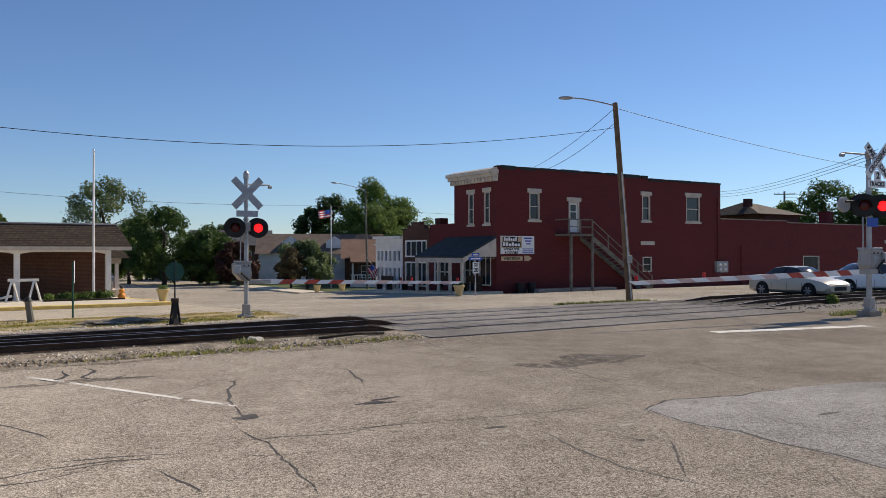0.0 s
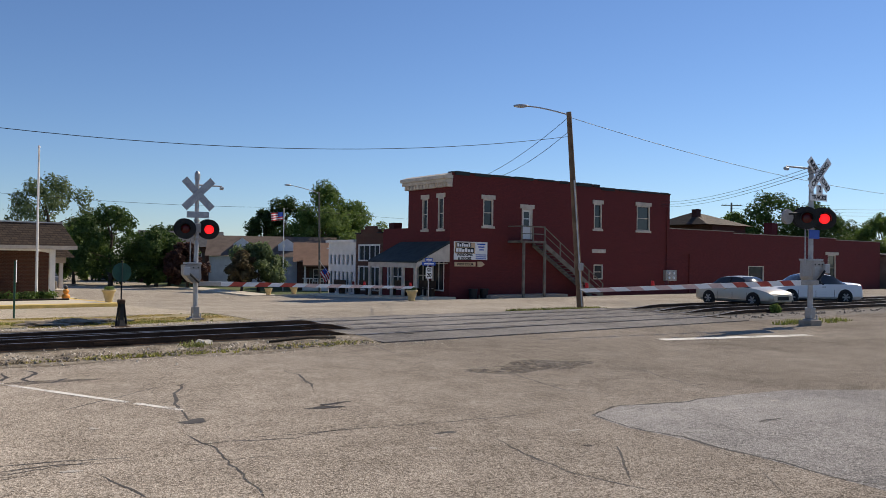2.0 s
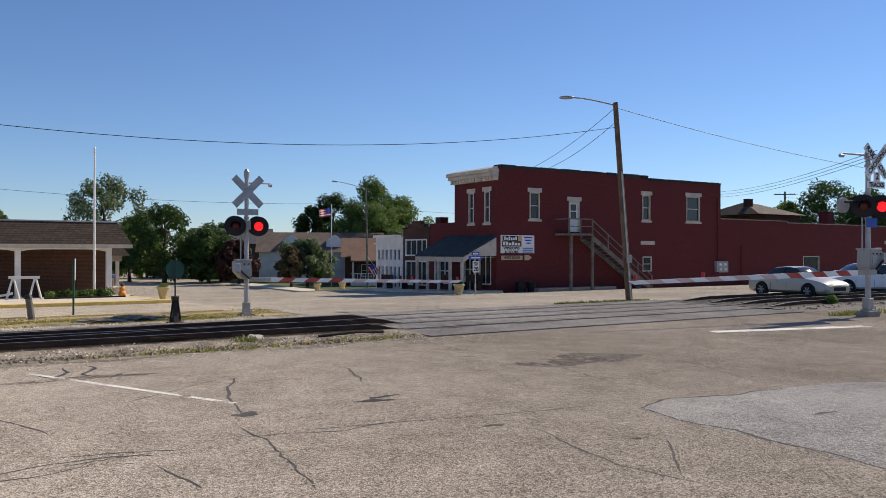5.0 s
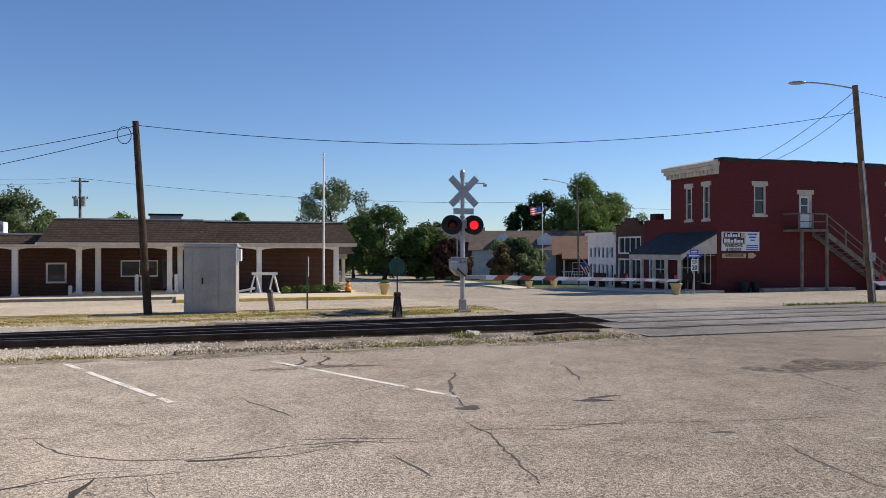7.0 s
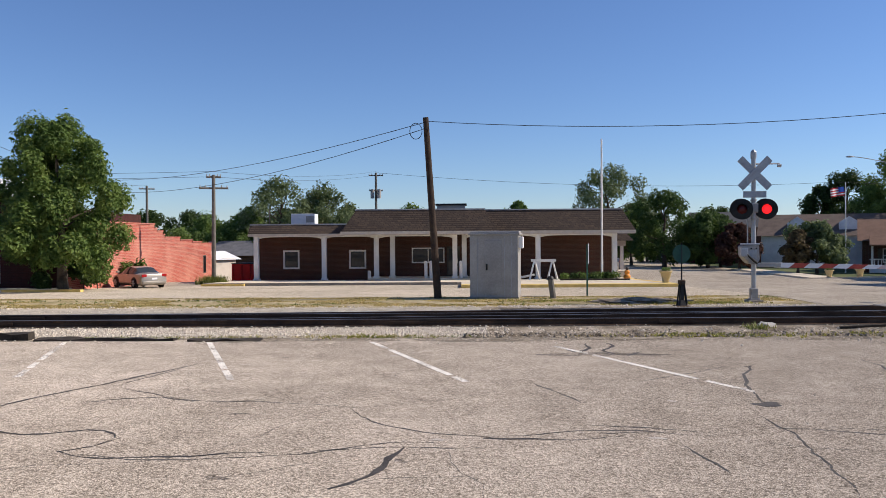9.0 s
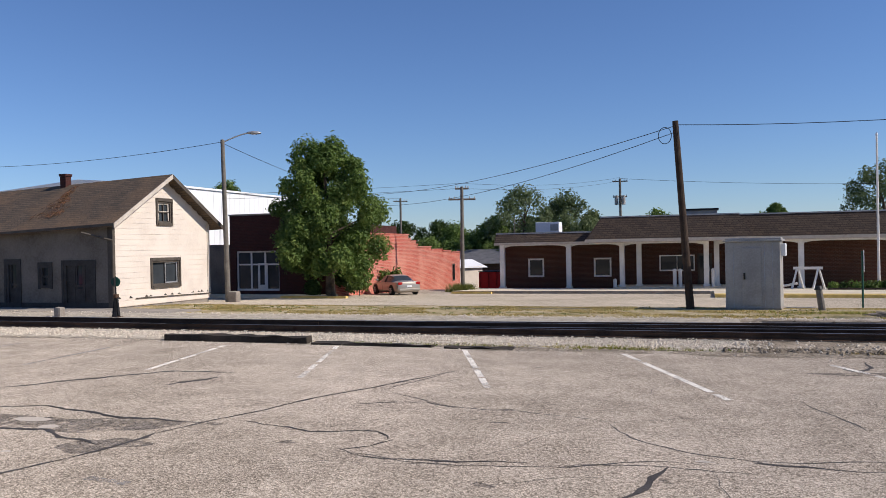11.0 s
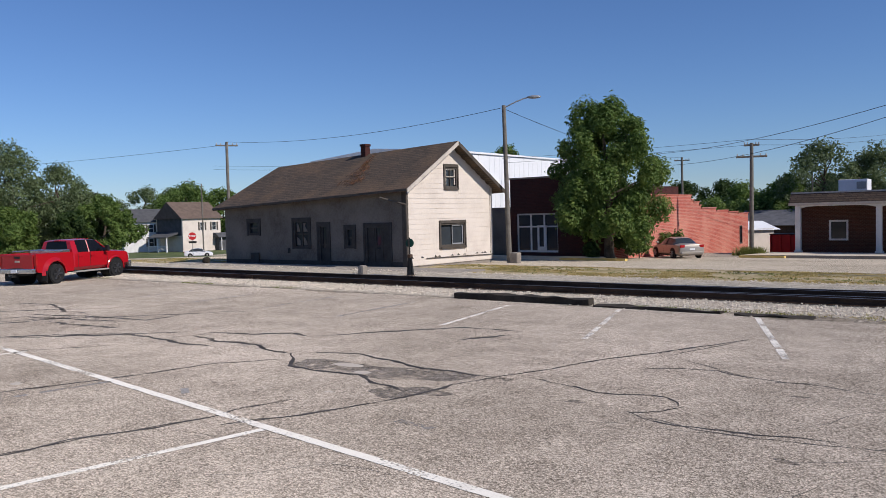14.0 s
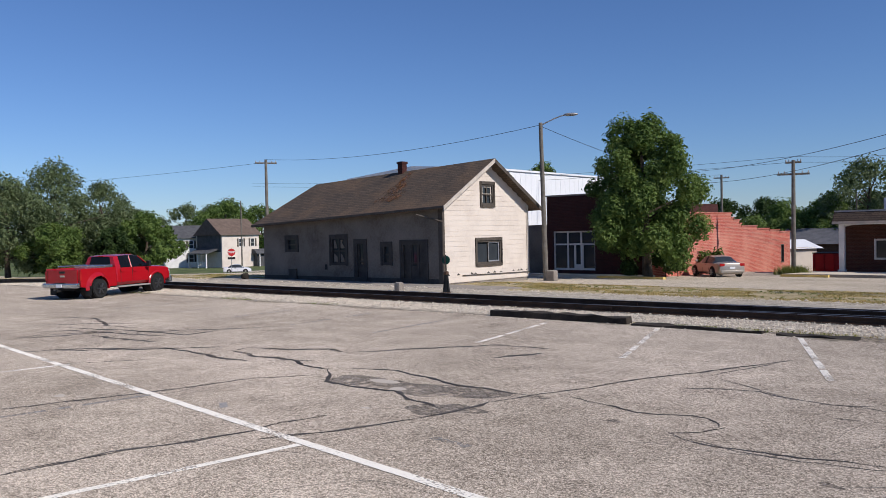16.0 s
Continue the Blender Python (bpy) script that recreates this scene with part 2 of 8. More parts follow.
M["pole"] = mat("weathered_pole_wood", ((0.1, 0.065, 0.04), (0.21, 0.14, 0.09)), 0.9, 3, 25, 0.5)
M["greypole"] = mat("grey_pole_wood", ((0.12, 0.107, 0.09), (0.22, 0.2, 0.17)), 0.9, 3, 25, 0.5)
M["darkpole"] = mat("creosote_pole_wood", ((0.03, 0.02, 0.014), (0.08, 0.052, 0.036)), 0.9, 3, 25, 0.5)
M["yellow"] = mat("yellow_kerb_paint", ((0.6, 0.42, 0.12), (0.85, 0.63, 0.22)), 0.8, 3, 25, 0.2)
M["wire"] = mat("cable_black", ((0.012, 0.012, 0.013), (0.02, 0.02, 0.02)), 0.6, 3, 20, 0.0)
M["rubber"] = mat("tyre_rubber", ((0.012, 0.012, 0.012), (0.022, 0.022, 0.022)), 0.85, 6, 40, 0.2)
M["chrome"] = mat("bright_metal", ((0.5, 0.5, 0.5), (0.62, 0.62, 0.62)), 0.25, 4, 20, 0.0, metal=0.9)
M["redlamp"] = glow("lit_red_lens", (1.0, 0.015, 0.02), 1.15)
M["redoff"] = mat("unlit_red_lens", ((0.05, 0.004, 0.005), (0.09, 0.006, 0.007)), 0.25, 6, 30, 0.0)
M["white"] = mat("clean_white", ((0.72, 0.72, 0.72), (0.8, 0.8, 0.8)), 0.5, 2, 20, 0.0)
M["signred"] = mat("sign_red", ((0.45, 0.02, 0.025), (0.55, 0.03, 0.03)), 0.5, 3, 20, 0.0)
M["bluesign"] = mat("blue_sign_paint", ((0.02, 0.07, 0.35), (0.03, 0.1, 0.45)), 0.45, 3, 20, 0.0)
M["awning"] = mat("dark_teal_shingle", ((0.02, 0.03, 0.034), (0.042, 0.056, 0.06)), 0.85, 3, 20, 0.4)
M["green"] = mat("dark_green_paint", ((0.01, 0.05, 0.035), (0.02, 0.09, 0.06)), 0.5, 3, 20, 0.0)
M["bark"] = mat("tree_bark", ((0.05, 0.037, 0.027), (0.13, 0.1, 0.075)), 0.95, 3, 20, 0.6)


def leafmat(name, a, b, c):
    m = mat(name, (a, b, c), 0.6, 1.3, 9, 0.0, fine_amt=0.5, stops=(0.36, 0.64), spec=0.25)
    t = m.node_tree
    p = t.nodes["Principled BSDF"]
    tl, mx = t.nodes.new("ShaderNodeBsdfTranslucent"), t.nodes.new("ShaderNodeMixShader")
    ramp = p.inputs["Base Color"].links[0].from_node
    t.links.new(ramp.outputs[0], tl.inputs[0])
    mx.inputs[0].default_value = 0.38
    t.links.new(p.outputs[0], mx.inputs[1])
    t.links.new(tl.outputs[0], mx.inputs[2])
    t.links.new(mx.outputs[0], t.nodes["Material Output"].inputs[0])
    return m


M["leaf"] = leafmat("leaf_green", (0.05, 0.092, 0.018), (0.12, 0.19, 0.042), (0.21, 0.275, 0.07))
M["leafdark"] = leafmat("leaf_dark", (0.02, 0.04, 0.012), (0.045, 0.08, 0.02), (0.08, 0.125, 0.032))
M["leafgrey"] = leafmat("leaf_grey_green", (0.07, 0.105, 0.042), (0.145, 0.19, 0.082), (0.22, 0.26, 0.125))
M["leafmid"] = leafmat("leaf_mid_green", (0.03, 0.062, 0.017), (0.065, 0.115, 0.028), (0.12, 0.175, 0.045))
M["leafrust"] = leafmat("leaf_rusty", (0.07, 0.05, 0.03), (0.13, 0.1, 0.05), (0.2, 0.16, 0.08))
M["leaflight"] = leafmat("leaf_light", (0.07, 0.12, 0.025), (0.14, 0.21, 0.05), (0.22, 0.29, 0.08))
M["leafred"] = leafmat("leaf_purple", (0.045, 0.02, 0.016), (0.09, 0.042, 0.03), (0.14, 0.075, 0.05))


# ---- makers ----
def zg(v):
    """Height of the ground at v metres beyond the eye, across the tracks."""
    if v < 26:
        return 0.0
    if v < 46:
        return -0.6 * (v - 26) / 20
    if v < 48:
        return -0.6
    return -0.6 - 0.6 * min(v - 48, 10) / 10


def zl(u):
    """How far the ground falls away to the west."""
    return -1.8 * min(1.0, max(0.0, (-40 - u) / 64))


def box(bm, x0, x1, y0, y1, z0, z1, bevel=0.0):
    r = bmesh.ops.create_cube(bm, size=1, matrix=Matrix.Translation(((x0 + x1) / 2, (y0 + y1) / 2, (z0 + z1) / 2)) @ Matrix.Diagonal((x1 - x0, y1 - y0, z1 - z0, 1)))
    if bevel:
        es = list({e for v in r["verts"] for e in v.link_edges})
        bmesh.ops.bevel(bm, geom=es, offset=bevel, segments=2, affect="EDGES", profile=0.6)
    return r["verts"]


def rod(bm, a, b, r0, r1=None, n=12):
    a, b = Vector(a), Vector(b)
    d = b - a
    m = Matrix.Translation((a + b) / 2) @ d.to_track_quat("Z", "Y").to_matrix().to_4x4()
    return bmesh.ops.create_cone(bm, cap_ends=True, segments=n, radius1=r0, radius2=r0 if r1 is None else r1, depth=d.length, matrix=m)["verts"]


def poly(bm, pts):
    return bm.faces.new([bm.verts.new(p) for p in pts])


def prism(bm, pts, off):
    """A flat outline pushed along off."""
    off = Vector(off)
    a = [bm.verts.new(p) for p in pts]
    b = [bm.verts.new(Vector(p) + off) for p in pts]
    n = len(pts)
    bm.faces.new(a[::-1])
    bm.faces.new(b)
    for i in range(n):
        bm.faces.new((a[i], a[(i + 1) % n], b[(i + 1) % n], b[i]))
    bmesh.ops.recalc_face_normals(bm, faces=bm.faces)


def mesh_of(name, bm, material, smooth=False):
    me = bpy.data.meshes.new(name)
    bm.to_mesh(me)
    bm.free()
    for k in material if isinstance(material, (list, tuple)) else [material]:
        me.materials.append(k)
    if smooth:
        me.polygons.foreach_set("use_smooth", [True] * len(me.polygons))
    return me


def part(name, bm, material, parent=None, label="", smooth=False):
    ob = new(name, mesh_of(name, bm, material, smooth))
    if parent:
        ob.parent = parent
    if label:
        tagged(ob, label)
    return ob


def thing(name, label, category, at=(0, 0, 0), rz=0.0, group="", kind=""):
    ob = new(name)
    ob.empty_display_size = 0.2
    ob.matrix_basis = pose(*at, 0, 0, rz)
    return tagged(ob, label, category, group, kind)


def B(*boxes, bevel=0.0):
    bm = bmesh.new()
    for b in boxes:
        box(bm, *b, bevel=bevel)
    return bm


def R(*rods):
    bm = bmesh.new()
    for r in rods:
        rod(bm, *r)
    return bm


def wall_with_holes(bm, u0, u1, z0, z1, holes, thick, axis, at, tops=None):
    """A wall slab in cells; holes are (a, b, low, high) along it. axis 'x': along x, its face at y = at, body behind; 'y' likewise."""
    us = sorted({u0, u1, *[h[0] for h in holes], *[h[1] for h in holes]})
    zs = sorted({z0, z1, *[h[2] for h in holes], *[h[3] for h in holes]})
    for a, b in zip(us, us[1:]):
        for c, d in zip(zs, zs[1:]):
            m, k = (a + b) / 2, (c + d) / 2
            if any(h[0] < m < h[1] and h[2] < k < h[3] for h in holes):
                continue
            if axis == "x":
                box(bm, a, b, min(at, at + thick), max(at, at + thick), c, d)
            else:
                box(bm, min(at, at + thick), max(at, at + thick), a, b, c, d)
    bmesh.ops.remove_doubles(bm, verts=bm.verts, dist=0.0005)


def window(parent, axis, at, a, b, low, high, frame_m, fw=0.07, bars=(0, 1), depth=0.12, side=-1, glass=None, name="window", sill=True):
    """A sash window in an opening; side: the way its outside faces along the wall's normal."""
    w = new(name)
    w.parent = parent
    def bx(p, q, r, s, f0, f1):
        y0, y1 = sorted((at + side * f0, at + side * f1))
        return (p, q, y0, y1, r, s) if axis == "x" else (y0, y1, p, q, r, s)
    fr = [bx(a, a + fw, low, high, -depth, 0.015), bx(b - fw, b, low, high, -depth, 0.015), bx(a + fw, b - fw, high - fw, high, -depth, 0.015), bx(a + fw, b - fw, low, low + fw, -depth, 0.015)]
    part("frame", B(*fr), frame_m, w)
    mun = []
    for i in range(1, bars[0] + 1):
        m = a + (b - a) * i / (bars[0] + 1)
        mun.append(bx(m - fw * 0.3, m + fw * 0.3, low + fw, high - fw, -depth, -0.03))
    for i in range(1, bars[1] + 1):
        m = low + (high - low) * i / (bars[1] + 1)
        mun.append(bx(a + fw, b - fw, m - fw * 0.35, m + fw * 0.35, -depth + 0.004, -0.026))
    if mun:
        part("muntin", B(*mun), frame_m, w)
    part("pane", B(bx(a + fw * 0.5, b - fw * 0.5, low + fw * 0.5, high - fw * 0.5, -depth + 0.02, -depth + 0.035)), glass or M["glass"], w)
    return w


def strip(name, u0, u1, vs, material, lift, label="", category="", kind="structure", thick=0.0):
    bm = bmesh.new()
    us = sorted({u0, u1, *[u for u in (-104, -40) if u0 < u < u1]})
    for a, b in zip(vs, vs[1:]):
        for c, d in zip(us, us[1:]):
            poly(bm, [(c, a, zg(a) + zl(c) + lift), (d, a, zg(a) + zl(d) + lift), (d, b, zg(b) + zl(d) + lift), (c, b, zg(b) + zl(c) + lift)])
    bmesh.ops.remove_doubles(bm, verts=bm.verts, dist=0.0005)
    if thick:
        r = bmesh.ops.extrude_face_region(bm, geom=bm.faces[:])
        bmesh.ops.translate(bm, verts=[g for g in r["geom"] if isinstance(g, bmesh.types.BMVert)], vec=(0, 0, thick))
        bmesh.ops.recalc_face_normals(bm, faces=bm.faces)
    ob = part(name, bm, material)
    return tagged(ob, label, category, kind=kind)


def worn_through(m, scale, low, high, big=1.2):
    """Let the asphalt show through a thin coat where it has worn away."""
    t = m.node_tree
    out = t.nodes["Material Output"]
    shader = out.inputs["Surface"].links[0].from_socket
    geo = t.nodes.new("ShaderNodeNewGeometry")
    n, n2 = t.nodes.new("ShaderNodeTexNoise"), t.nodes.new("ShaderNodeTexNoise")
    n.inputs["Scale"].default_value, n.inputs["Detail"].default_value = scale, 3
    n2.inputs["Scale"].default_value, n2.inputs["Detail"].default_value = big, 4
    ad, mr = t.nodes.new("ShaderNodeMath"), t.nodes.new("ShaderNodeMapRange")
    for q in (n, n2):
        t.links.new(geo.outputs["Position"], q.inputs["Vector"])
    t.links.new(n.outputs[0], ad.inputs[0])
    t.links.new(n2.outputs[0], ad.inputs[1])
    mr.inputs["From Min"].default_value, mr.inputs["From Max"].default_value = low, high
    t.links.new(ad.outputs[0], mr.inputs["Value"])
    tr, mx = t.nodes.new("ShaderNodeBsdfTransparent"), t.nodes.new("ShaderNodeMixShader")
    t.links.new(mr.outputs[0], mx.inputs[0])
    t.links.new(shader, mx.inputs[1])
    t.links.new(tr.outputs[0], mx.inputs[2])
    t.links.new(mx.outputs[0], out.inputs["Surface"])


M["tardark"] = mat("fresh_crack_tar", ((0.035, 0.031, 0.028), (0.085, 0.075, 0.066)), 0.8, 2, 40, 0.3)
M["paintbright"] = mat("kept_white_paint", ((0.5, 0.46, 0.4), (0.74, 0.69, 0.6), (0.86, 0.81, 0.71)), 0.85, 4, 60, 0.2, fine_amt=0.5, stops=(0.3, 0.5))
worn_through(M["tardark"], 26, 1.14, 1.36)
worn_through(M["paintbright"], 34, 1.08, 1.25)
worn_through(M["rustroof"], 12, 0.86, 1.15, 2.5)
worn_through(M["tar"], 26, 1.04, 1.3)
worn_through(M["paintline"], 30, 1.02, 1.2)
worn_through(M["paintfaint"], 30, 0.93, 1.2)

# ---- ground, lot, streets ----
VS = [-900, 0, 26, 46, 48, 58, 2600]
strip("ground", -2500, 2500, VS, M["lawn"], -0.03, "green lawn and verge reaching to the horizon", "ground")
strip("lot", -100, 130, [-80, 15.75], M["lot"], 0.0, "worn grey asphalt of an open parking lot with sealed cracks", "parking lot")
strip("verge", -120, 130, [15.7, 22.6, 26, 27.3], M["dirt"], -0.012, "dry grass and soil verge beside the tracks", "verge")
strip("street_along", -160, 10.4, [27.2, 41.6], M["palestreet"], -0.004, "bleached tan-grey asphalt street along the tracks", "street")
strip("street_right", 24.2, 160, [22.4, 26, 35.2], M["street"], -0.002, "worn grey asphalt street along the tracks", "street")
strip("street_cross", 10.2, 26.2, [22.3, 26, 46, 48, 58, 330], M["street"], 0.0, "worn grey asphalt cross street running away from the crossing", "street")
strip("street_side", -17.6, -13.6, [41.4, 46, 48, 58, 90], M["street"], 0.0, "worn grey asphalt yard beside a brick wall", "yard")

strip("street_far", -96, -84, [41.5, 46, 48, 58, 300], M["street"], 0.0, "worn grey asphalt far cross street before the houses", "street")

# ballast bed with a low shoulder on each side
bm = bmesh.new()
prof = [(15.6, -0.02), (15.85, 0.004), (16.3, 0.03), (16.9, 0.06), (22.0, 0.06), (22.5, 0.02), (22.75, -0.01)]
for u0, u1 in ((-130, -104), (-104, -40), (-40, 0.5), (0.5, 10.2)):
    vs = [[bm.verts.new((u, y, z + zl(u))) for y, z in prof] for u in (u0, u1)]
    for i in range(len(prof) - 1):
        bm.faces.new((vs[0][i], vs[1][i], vs[1][i + 1], vs[0][i + 1])).material_index = int(u0 == 0.5)
tagged(part("ballast", bm, [M["ballast"], M["soil"]]), "pale crushed stone ballast bed under the rails", "ballast", kind="structure")
bm = bmesh.new()
vs = [[bm.verts.new((u, y, z)) for y, z in prof] for u in (24.6, 160)]
for i in range(len(prof) - 1):
    bm.faces.new((vs[0][i], vs[1][i], vs[1][i + 1], vs[0][i + 1]))
tagged(part("ballast", bm, M["oldballast"]), "dark dirty ballast bed east of the crossing", "ballast", kind="structure")
bm = bmesh.new()
poly(bm, [(10.19, 18.5, 0.055), (11.25, 21.6, 0.055), (11.5, 22.5, 0.03), (10.19, 22.6, 0.03)])
tagged(part("ballast", bm, M["soil"]), "gravelly soil wedge at the crossing edge", "ballast", kind="structure")
# oil-dark ballast between the rails
bm = bmesh.new()
for u0, u1, v1 in ((-104, -40, 19.0), (-40, 1.0, 19.0), (1.0, 9.6, 21.5)):
    poly(bm, [(u0, 17.15, 0.066 + zl(u0)), (u1, 17.15, 0.066 + zl(u1)), (u1, v1, 0.066 + zl(u1)), (u0, v1, 0.066 + zl(u0))])
for u0, u1 in ((24.9, 60.0),):
    poly(bm, [(u0, 17.0, 0.064), (u1, 17.0, 0.064), (u1, 21.7, 0.064), (u0, 21.7, 0.064)])
tagged(part("track_bed", bm, M["darkballast"]), "oil-darkened ballast between the rails", "ballast", kind="structure")
# crossing slab, with slots for the flanges
bm = bmesh.new()
for a, b in ((15.7, 17.28), (17.46, 18.62), (18.86, 19.9), (20.08, 21.22), (21.46, 22.5)):
    box(bm, 10.1 if a < 16 else 10.0 + 0.3 * ((a + b) / 2 - 17.5), 24.5 + 0.05 * (a - 15), a, b, -0.1, 0.045 if a > 16 else 0.03)
tagged(part("crossing_deck", bm, M["crossing"]), "patched asphalt crossing deck between the rails", "crossing", kind="structure")

# rails
def rail_line(name, f, u0, u1, step):
    n = max(1, round((u1 - u0) / step))
    pr = [(-0.07, 0.06), (0.07, 0.06), (0.07, 0.075), (0.012, 0.095), (0.012, 0.17), (0.036, 0.18), (0.036, 0.212), (-0.036, 0.212), (-0.036, 0.18), (-0.012, 0.17), (-0.012, 0.095), (-0.07, 0.075)]
    bm = bmesh.new()
    rows = []
    us = sorted({u0 + (u1 - u0) * i / n for i in range(n + 1)} | {u for u in (u1 - 1.0, u1 - 0.7, u1 - 0.4, u1 - 0.2, 24.8, 25.2, 25.7, 26.3, 27.0) if u0 < u < u1})
    for u in us:
        # the rails run down into the paved crossing
        k = min(1, max(0, (u - u1 + 1.0) / 1.0)) if u < 17 else min(1, max(0, (27.0 - u) / 2.6))
        dip = 0.158 * k * k * (3 - 2 * k)
        rows.append([bm.verts.new((u, f(u) + a, b + zl(u) - dip)) for a, b in pr])
    for p, q in zip(rows, rows[1:]):
        for k in range(len(pr)):
            fc = bm.faces.new((p[k], q[k], q[(k + 1) % len(pr)], p[(k + 1) % len(pr)]))
            fc.material_index = 1 if k == 6 else 0
    bmesh.ops.recalc_face_normals(bm, faces=bm.faces)
    return tagged(part(name, bm, [M["rail"], M["railtop"]]), "rusty steel rail with a polished head", "rail", "rails", "structure")


def diverge(u):
    s = min(1.0, max(0.0, (u + 14) / 44))
    return 2.62 * s * s * (3 - 2 * s)


for k, base in enumerate((17.38, 18.72)):
    o = rail_line("rail", lambda u, b=base: b, -130, 10.3, 10)
    o = rail_line("rail", lambda u, b=base: b, 24.4, 160, 20)
    o = rail_line("rail", lambda u, b=base: b + diverge(u), -13.5, 11.2, 1.2)
    o = rail_line("rail", lambda u, b=base: b + diverge(u), 24.4, 160, 2.5)
# rails flush in the crossing
for base in (17.37, 18.74, 19.99, 21.34):
    bm = B((10.0, 24.8, base - 0.036, base + 0.036, -0.05, 0.05))
    tagged(part("rail", bm, M["railtop"]), "worn rail head flush with the crossing deck", "rail", "rails", "structure")
tie_mesh = mesh_of("sleeper", B((-0.115, 0.115, -1.3, 1.3, -0.08, 0.055), bevel=0.012), M["tie"])
track_bed = thing("track_sleepers", "dark creosoted timber sleepers under the rails", "sleepers", kind="structure")
for i in range(290):
    u = -62 + i * 0.56
    if 9.9 < u < 24.9:
        continue
    o = new("sleeper", tie_mesh)
    o.parent = track_bed
    y = 18.05 + (diverge(u) / 2 if u > -13.5 else 0)
    o.matrix_basis = pose(u + random.uniform(-0.03, 0.03), y + random.uniform(-0.05, 0.05), zl(u) + random.uniform(-0.012, 0.0), 0, 0, random.uniform(-1.5, 1.5)) @ Matrix.Diagonal((1, 1 + (diverge(u) / 2.6 if u > -13.5 else 0), 1, 1))

# pavements and kerbs
def slab(name, u0, u1, v0, v1, lift, m, label, category):
    vs = sorted({v0, v1, *[v for v in (26, 46, 48, 58) if v0 < v < v1]})
    return strip(name, u0, u1, vs, m, lift - 0.3, label, category, thick=0.3)


slab("pavement", -13.4, 9.6, 41.7, 47.0, 0.13, M["concrete"], "pale concrete pavement in front of the brick building", "pavement")
slab("pavement", 0.0, 9.6, 37.3, 41.7, 0.126, M["concrete"], "pale concrete pavement at the street corner", "pavement")
slab("pavement", 7.8, 10.2, 47.0, 60, 0.128, M["concrete"], "pale concrete pavement beside the brick building", "pavement")
slab("kerb", -13.4, -0.2, 41.5, 41.7, 0.135, M["oldconc"], "weathered concrete kerb", "kerb")
slab("kerb", 0.0, 9.75, 36.3, 37.6, 0.135, M["yellow"], "yellow painted concrete kerb", "kerb")
slab("kerb", 9.6, 9.95, 37.3, 60, 0.134, M["yellow"], "yellow painted concrete kerb", "kerb")
slab("kerb", -19.6, -16.2, 33.9, 34.2, 0.1, M["yellow"], "yellow painted kerb before the storefront", "kerb")
slab("kerb", -13.4, -11.2, 41.2, 41.5, 0.1, M["yellow"], "yellow painted kerb before the office", "kerb")
slab("pavement", -40, -17.6, 34.2, 36.0, 0.12, M["concrete"], "concrete pavement before the storefront", "pavement")
slab("pavement", 25.0, 27.2, 35.4, 75, 0.12, M["concrete"], "concrete pavement under the shop canopy", "pavement")
slab("pavement", -35, -17.0, 22.2, 23.9, 0.05, M["oldconc"], "cracked concrete apron along the old depot", "pavement")


# ---- painted brick corner building ----
def lintel_sill(parent, axis, at, a, b, low, high, side, out=0.05):
    for n, z0, z1, e in (("lintel", high, high + 0.24, 0.14), ("sill", low - 0.13, low, 0.12)):
        y0, y1 = sorted((at + side * out, at - side * 0.05))
        bx = (a - e, b + e, y0, y1, z0, z1) if axis == "x" else (y0, y1, a - e, b + e, z0, z1)
        part(n, B(bx, bevel=0.012), M["trim"], parent)


